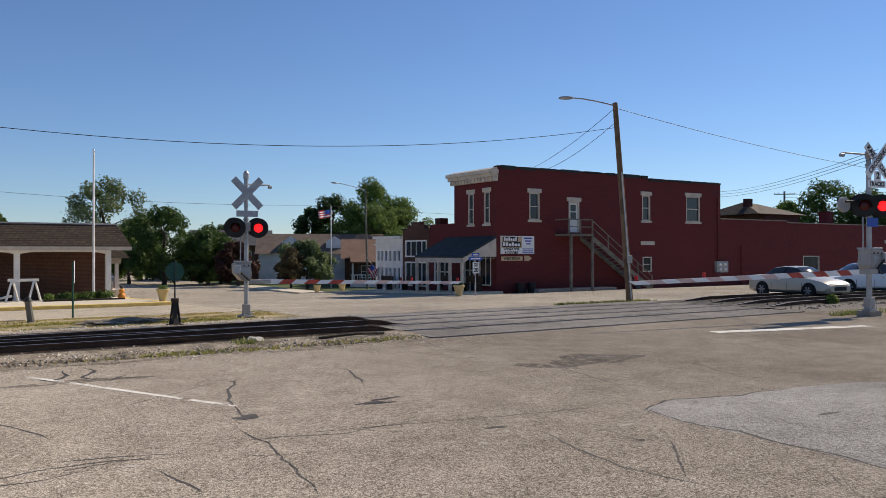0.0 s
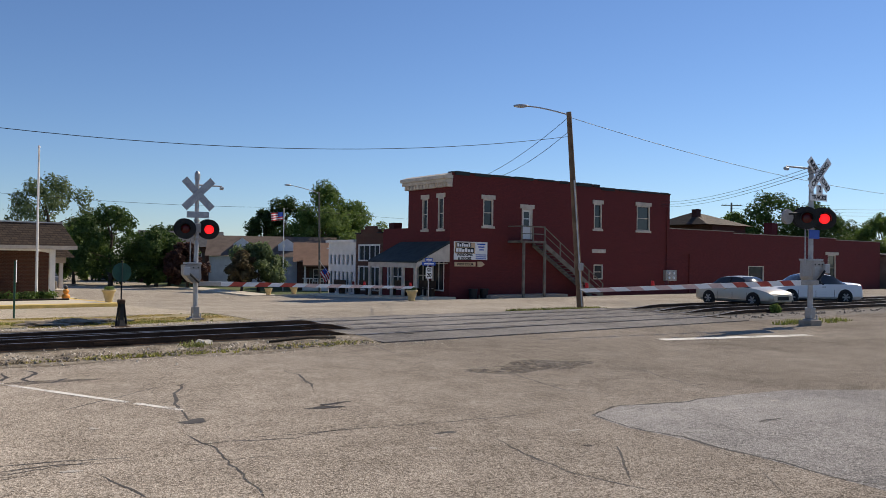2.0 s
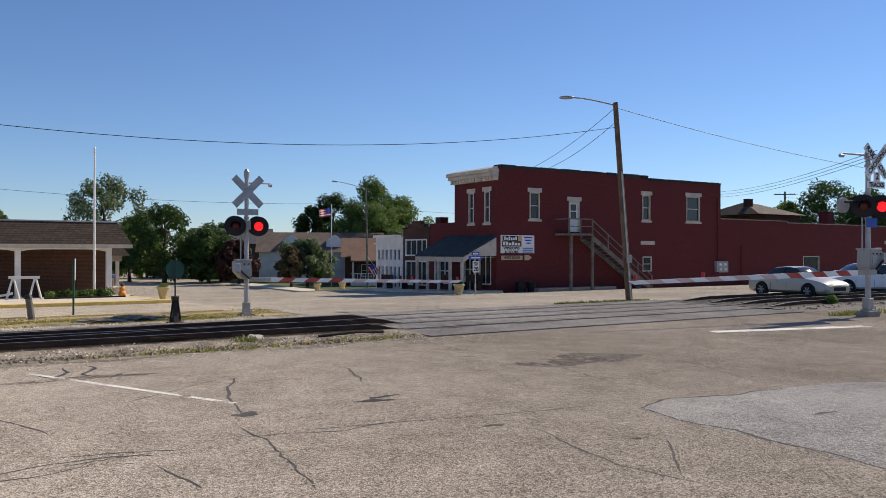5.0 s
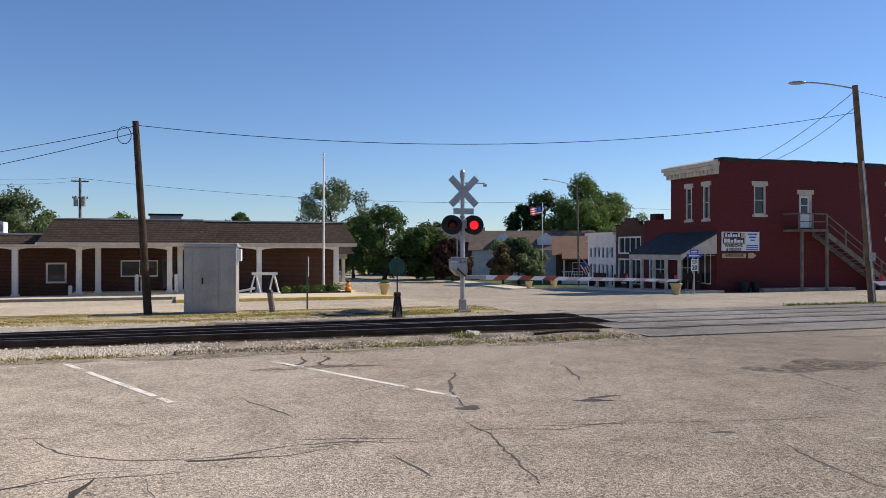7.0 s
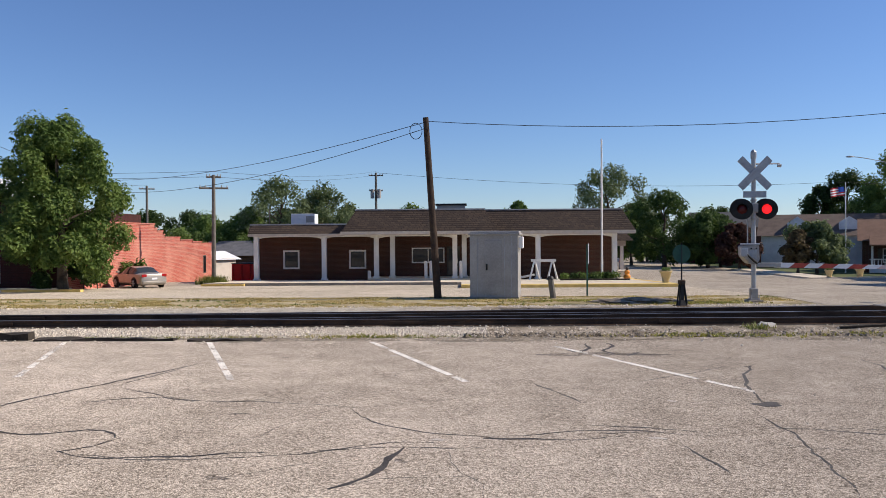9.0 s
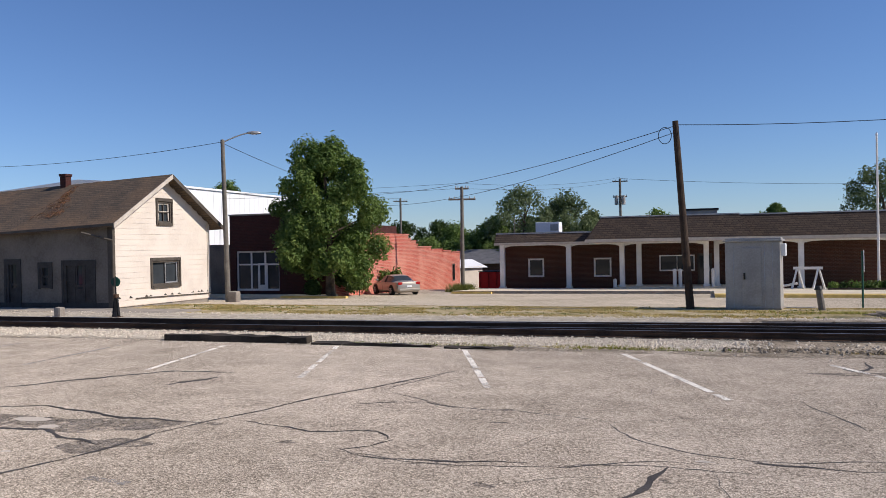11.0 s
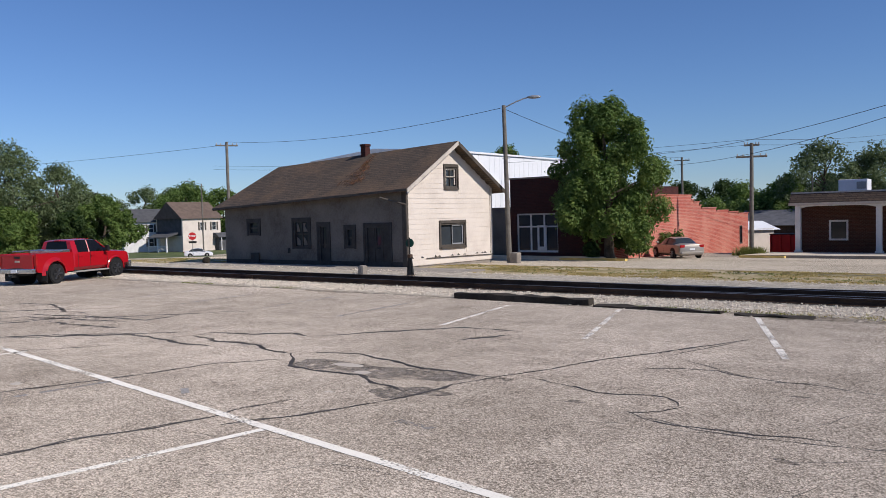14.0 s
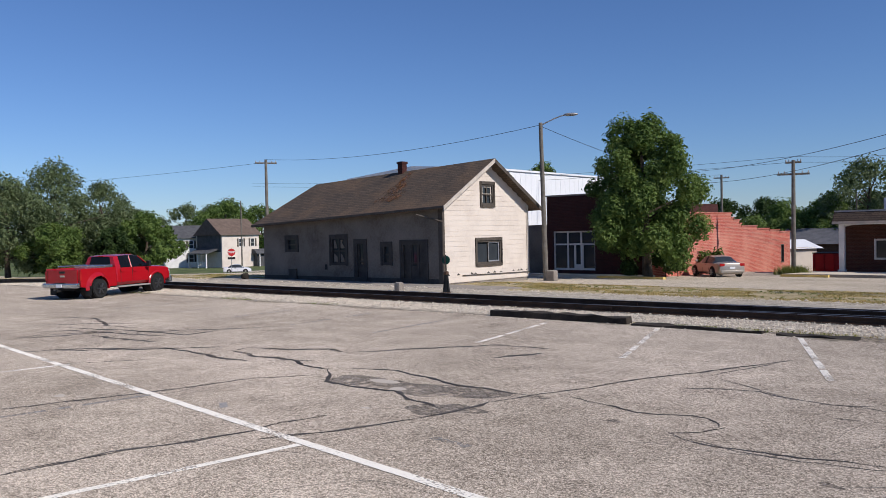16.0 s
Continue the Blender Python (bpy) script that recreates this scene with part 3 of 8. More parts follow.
def corner_building():
    t = thing("corner_building", "two-storey brick corner building painted dark red with pale window trim", "building")
    V0, U0, U1, TOP = 36.0, 27.2, 46.45, 6.75
    holes = [(29.56, 30.31, 3.86, 5.42), (32.55, 33.4, 3.18, 5.02), (38.78, 39.5, 4.0, 5.62), (42.95, 44.3, 4.02, 5.7), (38.8, 39.65, 0.74, 1.7)]
    bm = bmesh.new()
    wall_with_holes(bm, U0, U1, -0.8, 6.62, holes, 0.35, "x", V0)
    box(bm, U0, 39.3, V0, V0 + 0.35, 6.62, 6.78)
    part("side_wall", bm, M["redbrick"], t)
    bm = bmesh.new()
    fh = [(36.62, 37.16, 3.62, 5.42), (38.18, 38.72, 3.62, 5.4), (36.5, 37.7, 0.1, 2.2), (38.1, 39.2, -0.3, 2.2)]
    wall_with_holes(bm, V0 + 0.35, 40.2, -0.8, 6.3, fh, 0.35, "y", U0)
    part("front_wall", bm, M["redbrick"], t)
    part("rear_wall", B((U0 + 0.35, U1, 40.0, 40.3, -1, 6.4), (U1 - 0.35, U1, V0 + 0.35, 40.0, -1, 6.5)), M["redbrick"], t)
    part("roof", B((U0 + 0.3, U1 - 0.2, V0 + 0.3, 40.1, 6.0, 6.1)), M["black"], t)
    part("coping", B((U0 + 0.1, 39.3, V0 - 0.04, V0 + 0.4, 6.78, 6.86), (39.3, U1 + 0.03, V0 - 0.04, V0 + 0.4, 6.62, 6.72), bevel=0.02), M["black"], t, "dark tarred parapet coping")
    rc = random.Random(17)
    x = U0 + 0.3
    while x < U1 - 0.5:
        w = rc.uniform(0.5, 1.5)
        b = min(x + w, U1)
        if not x < 39.3 < b:
            z = 6.84 if x < 39.3 else 6.7
            part("roofing_flap", B((x, b, V0 - 0.06, V0 + 0.3, z - rc.uniform(0.06, 0.2), z + rc.uniform(0.022, 0.05)), bevel=0.02), M["awning"] if rc.random() < 0.35 else M["black"], t, "torn tar roofing lapped over the parapet")
        x = b + rc.uniform(0.0, 0.5)
    # cornice, stepped out
    bm = B((26.72, 27.3, 35.9, 40.45, 6.42, 6.62), (26.84, 27.3, 35.94, 40.4, 6.22, 6.42), (26.96, 27.3, 35.97, 40.3, 5.98, 6.22), bevel=0.02)
    prism(bm, [(27.26, 35.98, 6.62), (26.74, 35.98, 6.62), (27.26, 35.98, 6.78)], (0, 4.4, 0))
    part("cornice", bm, M["trim"], t, "cream pressed-metal cornice")
    for i in range(13):
        part("bracket", B((26.9, 27.2, 36.1 + i * 0.33, 36.2 + i * 0.33, 6.02, 6.22)), M["trim"], t)
    for i, h in enumerate(holes):
        if i == 1:
            continue
        w = window(t, "x", V0, *h, M["trim"], bars=(0, 1), side=-1)
        if i < 4:
            lintel_sill(w, "x", V0, *h, -1)
    part("lintel", B((38.63, 39.87, V0 - 0.05, V0 + 0.05, 2.45, 2.69), bevel=0.01), M["trim"], t)
    for h in fh[:2]:
        w = window(t, "y", U0, *h, M["trim"], bars=(0, 1), side=-1)
        lintel_sill(w, "y", U0, *h, -1)
    # upper door
    d = new("upper_door")
    d.parent = t
    a, b, lo, hi = holes[1]
    part("frame", B((a, a + 0.09, V0 - 0.02, V0 + 0.15, lo, hi), (b - 0.09, b, V0 - 0.02, V0 + 0.15, lo, hi), (a + 0.09, b - 0.09, V0 - 0.02, V0 + 0.15, hi - 0.09, hi)), M["trim"], d)
    part("leaf", B((a + 0.09, b - 0.09, V0 + 0.06, V0 + 0.1, lo, lo + 0.75), (a + 0.09, a + 0.2, V0 + 0.06, V0 + 0.1, lo + 0.75, hi - 0.09), (b - 0.2, b - 0.09, V0 + 0.06, V0 + 0.1, lo + 0.75, hi - 0.09), (a + 0.2, b - 0.2, V0 + 0.06, V0 + 0.1, lo + 1.2, lo + 1.26), (a + 0.2, b - 0.2, V0 + 0.06, V0 + 0.1, hi - 0.2, hi - 0.09)), M["whitepaint"], d, "white door with glazed upper half")
    part("pane", B((a + 0.15, b - 0.15, V0 + 0.075, V0 + 0.085, lo + 0.7, hi - 0.12)), M["glass"], d)
    part("lintel", B((a - 0.14, b + 0.14, V0 - 0.05, V0 + 0.05, hi, hi + 0.24), bevel=0.012), M["trim"], d)
    # ground floor shop openings
    window(t, "y", U0, *fh[2], M["whitepaint"], bars=(1, 0), side=-1, name="shop_window")
    window(t, "y", U0, *fh[3], M["whitepaint"], bars=(1, 1), side=-1, name="shop_door")
    # canopy over the pavement: sloping roof on posts
    bm = bmesh.new()
    prism(bm, [(27.2, 36.0, 2.92), (24.9, 36.0, 1.78), (24.9, 36.0, 1.70), (27.2, 36.0, 2.8)], (0, 5.0, 0))
    part("canopy_roof", bm, M["awning"], t, "dark shingled sloping canopy")
    bm = bmesh.new()
    prism(bm, [(27.19, 36.0, 2.78), (24.95, 36.0, 1.68), (24.95, 36.0, 1.35), (25.3, 36.0, 1.62), (26.0, 36.0, 1.75), (27.19, 36.0, 1.75)], (0, 0.06, 0))
    part("canopy_gable", bm, M["trim"], t, "grey boarded canopy end")
    part("canopy_beam", B((24.93, 25.05, 36.06, 41.0, 1.42, 1.69)), M["trim"], t)
    for i in range(5):
        y = 36.1 + i * 1.18
        part("post", B((24.92, 25.06, y, y + 0.14, zg(y) + 0.12, 1.45), bevel=0.01), M["trim"], t)
    part("canopy_soffit", B((25.05, 27.15, 36.07, 40.98, 1.66, 1.69)), M["trim"], t)
    # downpipe and meters
    part("conduit", R(((46.1, 35.93, 0.8), (46.1, 35.93, 5.7), 0.04)), M["redbrick"], t)
    mb = new("meter_box")
    mb.parent = t
    part("body", B((45.8, 47.0, 35.78, 36.0, 0.6, 1.36), bevel=0.02), M["greymetal"], mb, "grey metal meter cabinet")
    for i in range(2):
        for j in range(2):
            bm = bmesh.new()
            rod(bm, (46.1 + 0.5 * i, 35.8, 0.82 + 0.32 * j), (46.1 + 0.5 * i, 35.68, 0.82 + 0.32 * j), 0.09)
            part("meter", bm, M["whitemetal"], mb)
    return t


corner_building()


def fire_stair():
    t = thing("outside_stair", "weathered wooden outside stair with a landing on posts", "stair", (-1.1, 0, -0.04))
    V0 = 36.0
    wood = M["greypole"]
    part("landing", B((32.55, 34.55, V0 - 1.2, V0 - 0.02, 2.98, 3.1)), wood, t)
    for u in (32.75, 34.42):
        part("post", B((u, u + 0.13, V0 - 1.2, V0 - 1.07, -0.4, 2.98)), wood, t)
    for u in (32.6, 33.5, 34.45):
        part("baluster", B((u, u + 0.07, V0 - 1.18, V0 - 1.11, 3.1, 3.95)), wood, t)
    part("handrail", B((32.6, 34.52, V0 - 1.18, V0 - 1.11, 3.9, 3.97), (32.6, 34.52, V0 - 1.17, V0 - 1.13, 3.48, 3.53), (32.6, 32.65, V0 - 1.1, V0, 3.9, 3.97)), wood, t)
    n, du, dz = 17, 5.0 / 17, 3.3 / 17
    for i in range(n):
        part("tread", B((34.55 + i * du, 34.55 + (i + 1.15) * du, V0 - 1.05, V0 - 0.1, 3.05 - (i + 1) * dz - 0.04, 3.05 - (i + 1) * dz)), wood, t)
    for y in (V0 - 1.1, V0 - 0.1):
        bm = bmesh.new()
        prism(bm, [(34.5, y, 3.05), (34.5, y, 2.75), (39.5, y, -0.4), (39.75, y, -0.3), (39.6, y, -0.15)], (0, 0.05, 0))
        part("stringer", bm, wood, t)
    bm = bmesh.new()
    rod(bm, (34.5, V0 - 1.08, 3.93), (39.5, V0 - 1.08, 0.62), 0.035, n=6)
    rod(bm, (34.5, V0 - 1.08, 3.5), (39.5, V0 - 1.08, 0.22), 0.025, n=6)
    part("stair_rail", bm, wood, t)
    for i in range(4):
        u = 35.8 + i * 1.25
        z = 3.05 - (u - 34.5) * 0.66
        part("rail_post", B((u, u + 0.06, V0 - 1.11, V0 - 1.05, z - 0.2, z + 0.86)), wood, t)


fire_stair()
# concrete footing along the side wall
tagged(part("footing", B((29.3, 35.4, 34.9, 36.0, -0.7, -0.1), bevel=0.03), M["oldconc"]), "low weathered concrete platform at the wall", "platform", kind="structure")


def low_wing():
    t = thing("low_red_wing", "long single-storey wing of dark red painted brick with stepped parapet", "building")
    V0 = 36.0
    holes = [(47.85, 48.8, -0.3, 2.5), (56.1, 58.2, 0.5, 1.7), (67.9, 69.2, 0.5, 2.7)]
    bm = bmesh.new()
    wall_with_holes(bm, 46.45, 77.2, -0.8, 4.0, holes, 0.35, "x", V0 + 0.05)
    box(bm, 46.45, 54.1, V0 + 0.05, V0 + 0.4, 4.0, 4.26)
    box(bm, 54.1, 69.2, V0 + 0.05, V0 + 0.4, 4.0, 4.14)
    part("wall", bm, M["redbrick"], t)
    part("coping", B((46.45, 54.1, V0, V0 + 0.45, 4.26, 4.32), (54.1, 69.2, V0, V0 + 0.45, 4.14, 4.2), (69.2, 77.25, V0, V0 + 0.45, 4.0, 4.06)), M["oldconc"], t)
    part("shell", B((46.5, 77.2, V0 + 0.4, V0 + 10, -0.8, 3.6)), M["redbrick"], t)
    part("door", B((47.85, 48.8, V0 + 0.12, V0 + 0.17, -0.3, 2.5)), M["redbrick"], t, "dark red painted door")
    window(t, "x", V0 + 0.05, *holes[1], M["trim"], bars=(0, 0), side=-1)
    w = window(t, "x", V0 + 0.05, *holes[2], M["trim"], bars=(0, 1), side=-1)
    part("lintel", B((67.5, 69.6, V0 - 0.02, V0 + 0.1, 2.7, 2.95)), M["trim"], w)
    part("chimney", B((64.2, 65.0, V0 + 3, V0 + 3.8, 3.6, 5.4)), M["redbrick"], t)


low_wing()


def rear_house():
    t = thing("far_house", "brown gabled house seen over the red wing", "house")
    part("wall", B((65.6, 71, 46, 52, -1, 5.6)), M["brownbrick"], t)
    bm = bmesh.new()
    lo = [bm.verts.new(p) for p in ((64.1, 45.5, 5.5), (71.5, 45.5, 5.5), (71.5, 52.5, 5.5), (64.1, 52.5, 5.5))]
    hi = [bm.verts.new(p) for p in ((66.0, 48.5, 6.75), (69.0, 49.2, 6.7))]
    for f in ((lo[0], lo[1], hi[1], hi[0]), (lo[1], lo[2], hi[1]), (lo[2], lo[3], hi[0], hi[1]), (lo[3], lo[0], hi[0]), (lo[3], lo[2], lo[1], lo[0])):
        bm.faces.new(f)
    part("roof", bm, M["shingle"], t)
    part("chimney", B((65.2, 65.8, 47.4, 48.0, 5.8, 7.0)), M["darkbrick"], t)


rear_house()


# ---- neighbours of the corner building along the cross street ----
def shop(name, label, v0, v1, h, wall, holes, trim, bars=(2, 1), u=27.3):
    t = thing(name, label, "building")
    bm = bmesh.new()
    wall_with_holes(bm, v0, v1, -1.3, h, holes, 0.3, "y", u)
    part("front_wall", bm, wall, t)
    part("shell", B((u + 0.3, u + 14, v0, v1, -1.3, h - 0.4)), wall, t)
    for k in holes:
        window(t, "y", u, *k, trim, bars=bars, side=-1, name="shop_window", fw=0.09)
    return t


low_shop = shop("low_red_shop", "low shop with a plain red painted front", 40.35, 43.15, 3.75, M["redbrick"], [(40.9, 42.6, 0.0, 1.6)], M["whitepaint"])
brown_shop = shop("brown_brick_shop", "brown brick shop with a stepped parapet and large windows", 43.2, 46.5, 3.5, M["brownbrick"], [(43.5, 46.2, -0.2, 1.4), (43.5, 46.2, 1.7, 2.8)], M["whitepaint"], bars=(3, 0))
part("parapet", B((27.3, 27.6, 43.8, 45.9, 3.5, 3.78), (27.3, 27.6, 44.3, 45.4, 3.78, 3.98)), M["brownbrick"], brown_shop)
for v0 in (43.2, 45.9):
    part("coping", B((27.2, 27.7, v0, v0 + 0.6, 3.5, 3.58)), M["black"], brown_shop)
part("chimney", B((28.2, 28.8, 43.3, 43.9, 3.3, 4.2)), M["darkbrick"], brown_shop)
white_shop = shop("white_shop", "white painted wooden shop front with tall windows", 46.55, 50.3, 2.95, M["whitepaint"], [(46.8 + i * 0.57, 47.26 + i * 0.57, 1.35, 2.2) for i in range(6)] + [(46.8 + i * 0.57, 47.26 + i * 0.57, -0.5, 1.05) for i in range(6)], M["whitepaint"], bars=(0, 0))
part("cornice", B((27.1, 27.5, 46.5, 50.4, 2.95, 3.12), (27.2, 27.5, 46.5, 50.4, 2.5, 2.58)), M["whitepaint"], white_shop)


# ---- brick office with mansard roof ----
def office():
    t = thing("brick_office", "single-storey brown brick office with a shingled mansard roof and white columns", "building")
    VF, VW = 47.0, 49.2
    holes = [(-10.9, -9.9, 0.1, 1.25), (-6.85, -5.8, 0.1, 1.25), (-3.0, -1.0, 0.42, 1.36)]
    bm = bmesh.new()
    wall_with_holes(bm, -12.4, 9.3, -1.3, 2.3, holes, 0.3, "x", VW)
    part("front_wall", bm, M["brownbrick"], t)
    part("end_wall", B((9.0, 9.3, VW + 0.3, 62, -1.5, 2.3), (-12.4, -12.1, VW + 0.3, 62, -1.5, 2.3), (-12.4, 9.3, 62, 62.3, -1.5, 2.3)), M["brownbrick"], t)
    for h in holes[:2]:
        window(t, "x", VW, *h, M["whitepaint"], bars=(0, 0), side=-1, fw=0.1)
    window(t, "x", VW, *holes[2], M["whitepaint"], bars=(1, 0), side=-1, name="lobby_window")
    d = part("entrance_door", B((-0.85, -0.05, VW - 0.03, VW, -0.4, 1.42), bevel=0.01), M["darktrim"], t, "dark framed entrance door")
    part("pane", B((-0.74, -0.16, VW - 0.04, VW - 0.03, -0.2, 1.3)), M["glass"], d)
    part("handle", B((-0.22, -0.18, VW - 0.08, VW - 0.04, 0.4, 0.7)), M["chrome"], d)
    # porch columns and shallow arched fascia
    cols = [(-12.02, -0.5), (-8.02, -0.5), (-4.95, -0.4), (-4.05, -0.4), (-0.35, -0.4), (0.2, -0.4), (4.5, -0.5), (8.95, -0.5)]
    for i, (u, z) in enumerate(cols):
        y = VF + (0.6 if i in (3, 5) else 0)
        c = part("column", B((u - 0.14, u + 0.14, y, y + 0.28, z, 2.15), bevel=0.015), M["whitepaint"], t)
        part("plinth", B((u - 0.19, u + 0.19, y - 0.05, y + 0.33, z - 0.02, z + 0.12), bevel=0.01), M["whitepaint"], c)
    bays = [(-11.88, -8.16), (-7.88, -5.09), (-4.81, -0.49), (0.34, 4.36), (4.64, 8.81)]
    for a, b in bays:
        bm = bmesh.new()
        n = 12
        pts = [(a, VF + 0.06, 2.15), (b, VF + 0.06, 2.15)]
        for i in range(n + 1):
            k = i / n
            pts.append((b + (a - b) * k, VF + 0.06, 1.95 + 0.11 * (1 - (2 * k - 1) ** 6)))
        prism(bm, pts, (0, 0.16, 0))
        part("arch", bm, M["whitepaint"], t)
    part("fascia", B((-12.45, -6.8, VF - 0.2, VF + 0.2, 2.1, 2.24), (-6.8, 10.1, VF - 0.35, VF + 0.2, 2.14, 2.34), (-6.8, 2.15, VF - 1.65, VF - 0.36, 2.16, 2.34)), M["trim"], t)
    part("soffit", B((-12.45, 9.6, VF + 0.2, VW + 0.3, 2.15, 2.2)), M["trim"], t)
    # mansards
    bm = bmesh.new()
    prism(bm, [(-12.45, VF - 0.15, 2.24), (-12.45, VF + 0.35, 2.78), (-12.45, 60, 2.78), (-12.45, 60, 2.24)], (5.85, 0, 0))
    part("low_mansard", bm, M["shingle"], t)
    def hip(u0, u1, y0, y1, z0, z1, inset, dy):
        bm = bmesh.new()
        lo = [bm.verts.new(p) for p in ((u0, y0, z0), (u1, y0, z0), (u1, y1, z0), (u0, y1, z0))]
        hi = [bm.verts.new(p) for p in ((u0 + inset, y0 + dy, z1), (u1 - inset, y0 + dy, z1), (u1 - inset, y1 - dy, z1), (u0 + inset, y1 - dy, z1))]
        bm.faces.new(lo[::-1]); bm.faces.new(hi)
        for i in range(4):
            bm.faces.new((lo[i], lo[(i + 1) % 4], hi[(i + 1) % 4], hi[i]))
        return bm
    part("mansard", hip(-6.75, 2.1, VF - 1.6, 60, 2.34, 3.58, 0.75, 0.75), M["shingle"], t, "higher shingled mansard over the entrance")
    part("mansard", hip(-1.0, 10.1, VF - 0.3, 61, 2.34, 3.56, 0.65, 0.7), M["shingle"], t)
    part("cap_flashing", B((-12.45, -6.4, VF + 0.3, VF + 0.4, 2.76, 2.84), (-6.05, 1.4, VF - 0.88, VF - 0.78, 3.56, 3.63), (1.42, 9.5, VF + 0.36, VF + 0.46, 3.55, 3.62)), M["galv"], t)
    part("entrance_slab", B((-5.4, 1.0, 46.6, VW, -0.9, -0.38)), M["concrete"], t)
    # end canopy past the corner
    part("end_canopy", B((9.4, 10.6, 52, 58, 1.35, 1.7)), M["trim"], t)
    part("end_mansard", hip(9.3, 11.0, 51.5, 58.5, 1.7, 2.34, 0.5, 0.4), M["shingle"], t)
    for y in (52.2, 57.6):
        part("end_post", B((10.3, 10.5, y, y + 0.2, -1.3, 1.4)), M["whitepaint"], t)
    ac = thing("rooftop_unit", "white metal rooftop air conditioning unit", "air conditioner", (-9.9, 51, 2.78))
    part("body", B((-0.75, 0.75, -0.6, 0.6, 0, 0.75), bevel=0.03), M["whitemetal"], ac)
    part("curb", B((-0.8, 0.8, -0.65, 0.65, -0.02, 0.08)), M["galv"], ac)
    part("grille", B((0.2, 0.7, -0.62, -0.6, 0.2, 0.6)), M["greymetal"], ac)
    v = thing("roof_vent", "low dark rooftop vent housing", "roof vent", (-0.6, 52, 3.58))
    part("body", B((-0.9, 0.9, -0.7, 0.7, 0, 0.45), bevel=0.02), M["greymetal"], v)
    part("hood", B((-1.0, 1.0, -0.8, 0.8, 0.45, 0.55)), M["black"], v)


office()


# ---- old depot ----
def depot():
    t = thing("old_depot", "old wooden depot with cream siding and weathered gable roof", "building")
    U0, U1, V0, V1, E, A = -32.6, -20.7, 23.9, 29.5, 3.22, 4.93
    VM = (V0 + V1) / 2
    holes = [(-30.78, -29.95, 1.36, 2.04), (-27.5, -26.45, 0.75, 2.02), (-25.85, -25.2, 0.05, 1.8), (-24.15, -23.65, 0.78, 1.66), (-23.0, -21.6, 0.0, 1.72)]
    bm = bmesh.new()
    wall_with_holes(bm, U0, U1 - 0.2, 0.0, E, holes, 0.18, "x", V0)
    # greyer than the cream gable: the wall's shade is put into its colour
    part("side_wall", bm, M["grey"], t, "weathered boarded wall with worn paint, its grey darkened for shade")
    gh = [(25.93, 27.55, 0.76, 1.72)]
    bm = bmesh.new()
    wall_with_holes(bm, V0, V1, 0.06, E, gh, -0.18, "y", U1)
    gz0 = [(26.3, 27.12, 3.2, 4.05)]
    wall_with_holes(bm, 26.3, 27.12, E, 4.05, gz0, -0.18, "y", U1)
    for a, b in ((V0, 26.3), (27.12, V1)):
        za = E + (A - E) * (1 - abs(a - VM) / (VM - V0))
        zb = E + (A - E) * (1 - abs(b - VM) / (VM - V0))
        prism(bm, [(U1 - 0.18, a, E), (U1 - 0.18, b, E), (U1 - 0.18, b, zb), (U1 - 0.18, a, za)] if za > E + 0.01 and zb > E + 0.01 else ([(U1 - 0.18, a, E), (U1 - 0.18, b, E), (U1 - 0.18, b, zb)] if zb > za else [(U1 - 0.18, a, E), (U1 - 0.18, b, E), (U1 - 0.18, a, za)]), (0.18, 0, 0))
    zs = E + (A - E) * (1 - abs(26.3 - VM) / (VM - V0))
    prism(bm, [(U1 - 0.18, 26.3, 4.05), (U1 - 0.18, 27.12, 4.05), (U1 - 0.18, 27.12, E + (A - E) * (1 - abs(27.12 - VM) / (VM - V0))), (U1 - 0.18, VM, A), (U1 - 0.18, 26.3, zs)], (0.18, 0, 0))
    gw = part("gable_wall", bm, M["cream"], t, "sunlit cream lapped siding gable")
    # lapped boards, proud of the gable
    for i in range(28):
        z = 0.08 + i * 0.205
        if z > A - 0.12:
            break
        half = (V1 - V0) / 2 if z < E else (V1 - V0) / 2 * (A - z - 0.1) / (A - E)
        segs = [(VM - half + 0.02, VM + half - 0.02)]
        for h0 in gh + gz0:
            if z + 0.2 > h0[2] - 0.1 and z < h0[3] + 0.1:
                segs = [(a, min(b, h0[0] - 0.1)) for a, b in segs] + [(max(a, h0[1] + 0.1), b) for a, b in segs]
        for a, b in segs:
            if b - a > 0.1:
                bm = bmesh.new()
                prism(bm, [(U1, a, z), (U1 + 0.013, a, z), (U1 + 0.004, a, z + 0.204), (U1, a, z + 0.204)], (0, b - a, 0))
                part("siding_board", bm, M["cream"], gw)
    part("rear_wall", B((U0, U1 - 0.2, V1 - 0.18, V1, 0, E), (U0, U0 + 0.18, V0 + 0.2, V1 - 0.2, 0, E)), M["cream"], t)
    part("foundation", B((U0 + 0.05, U1 - 0.04, V0 + 0.03, V1 - 0.03, -0.5, 0.1)), M["oldconc"], t)
    # roof with deep eaves, hipped at the far end
    for sgn, y0 in ((1, V0 - 0.42), (-1, V1 + 0.45)):
        sl = (A - E) / (VM - V0)
        z0 = E - 0.43 * sl + 0.02
        bm = bmesh.new()
        prism(bm, [(U0 - 0.4, y0, z0), (U1 + 0.45, y0, z0), (U1 + 0.45, VM, A + 0.04), (U0 + 0.7, VM, A + 0.04)], (0, 0, 0.12))
        part("roof_slope", bm, M["deproof"], t, "weathered brown shingle roof with rust streaks")
        part("eave_board", B((U0 - 0.4, U1 + 0.45, min(y0, y0 - sgn * 0.03), max(y0, y0 - sgn * 0.03), z0 + 0.03, z0 + 0.125)), M["darktrim"], t)
        bm = bmesh.new()
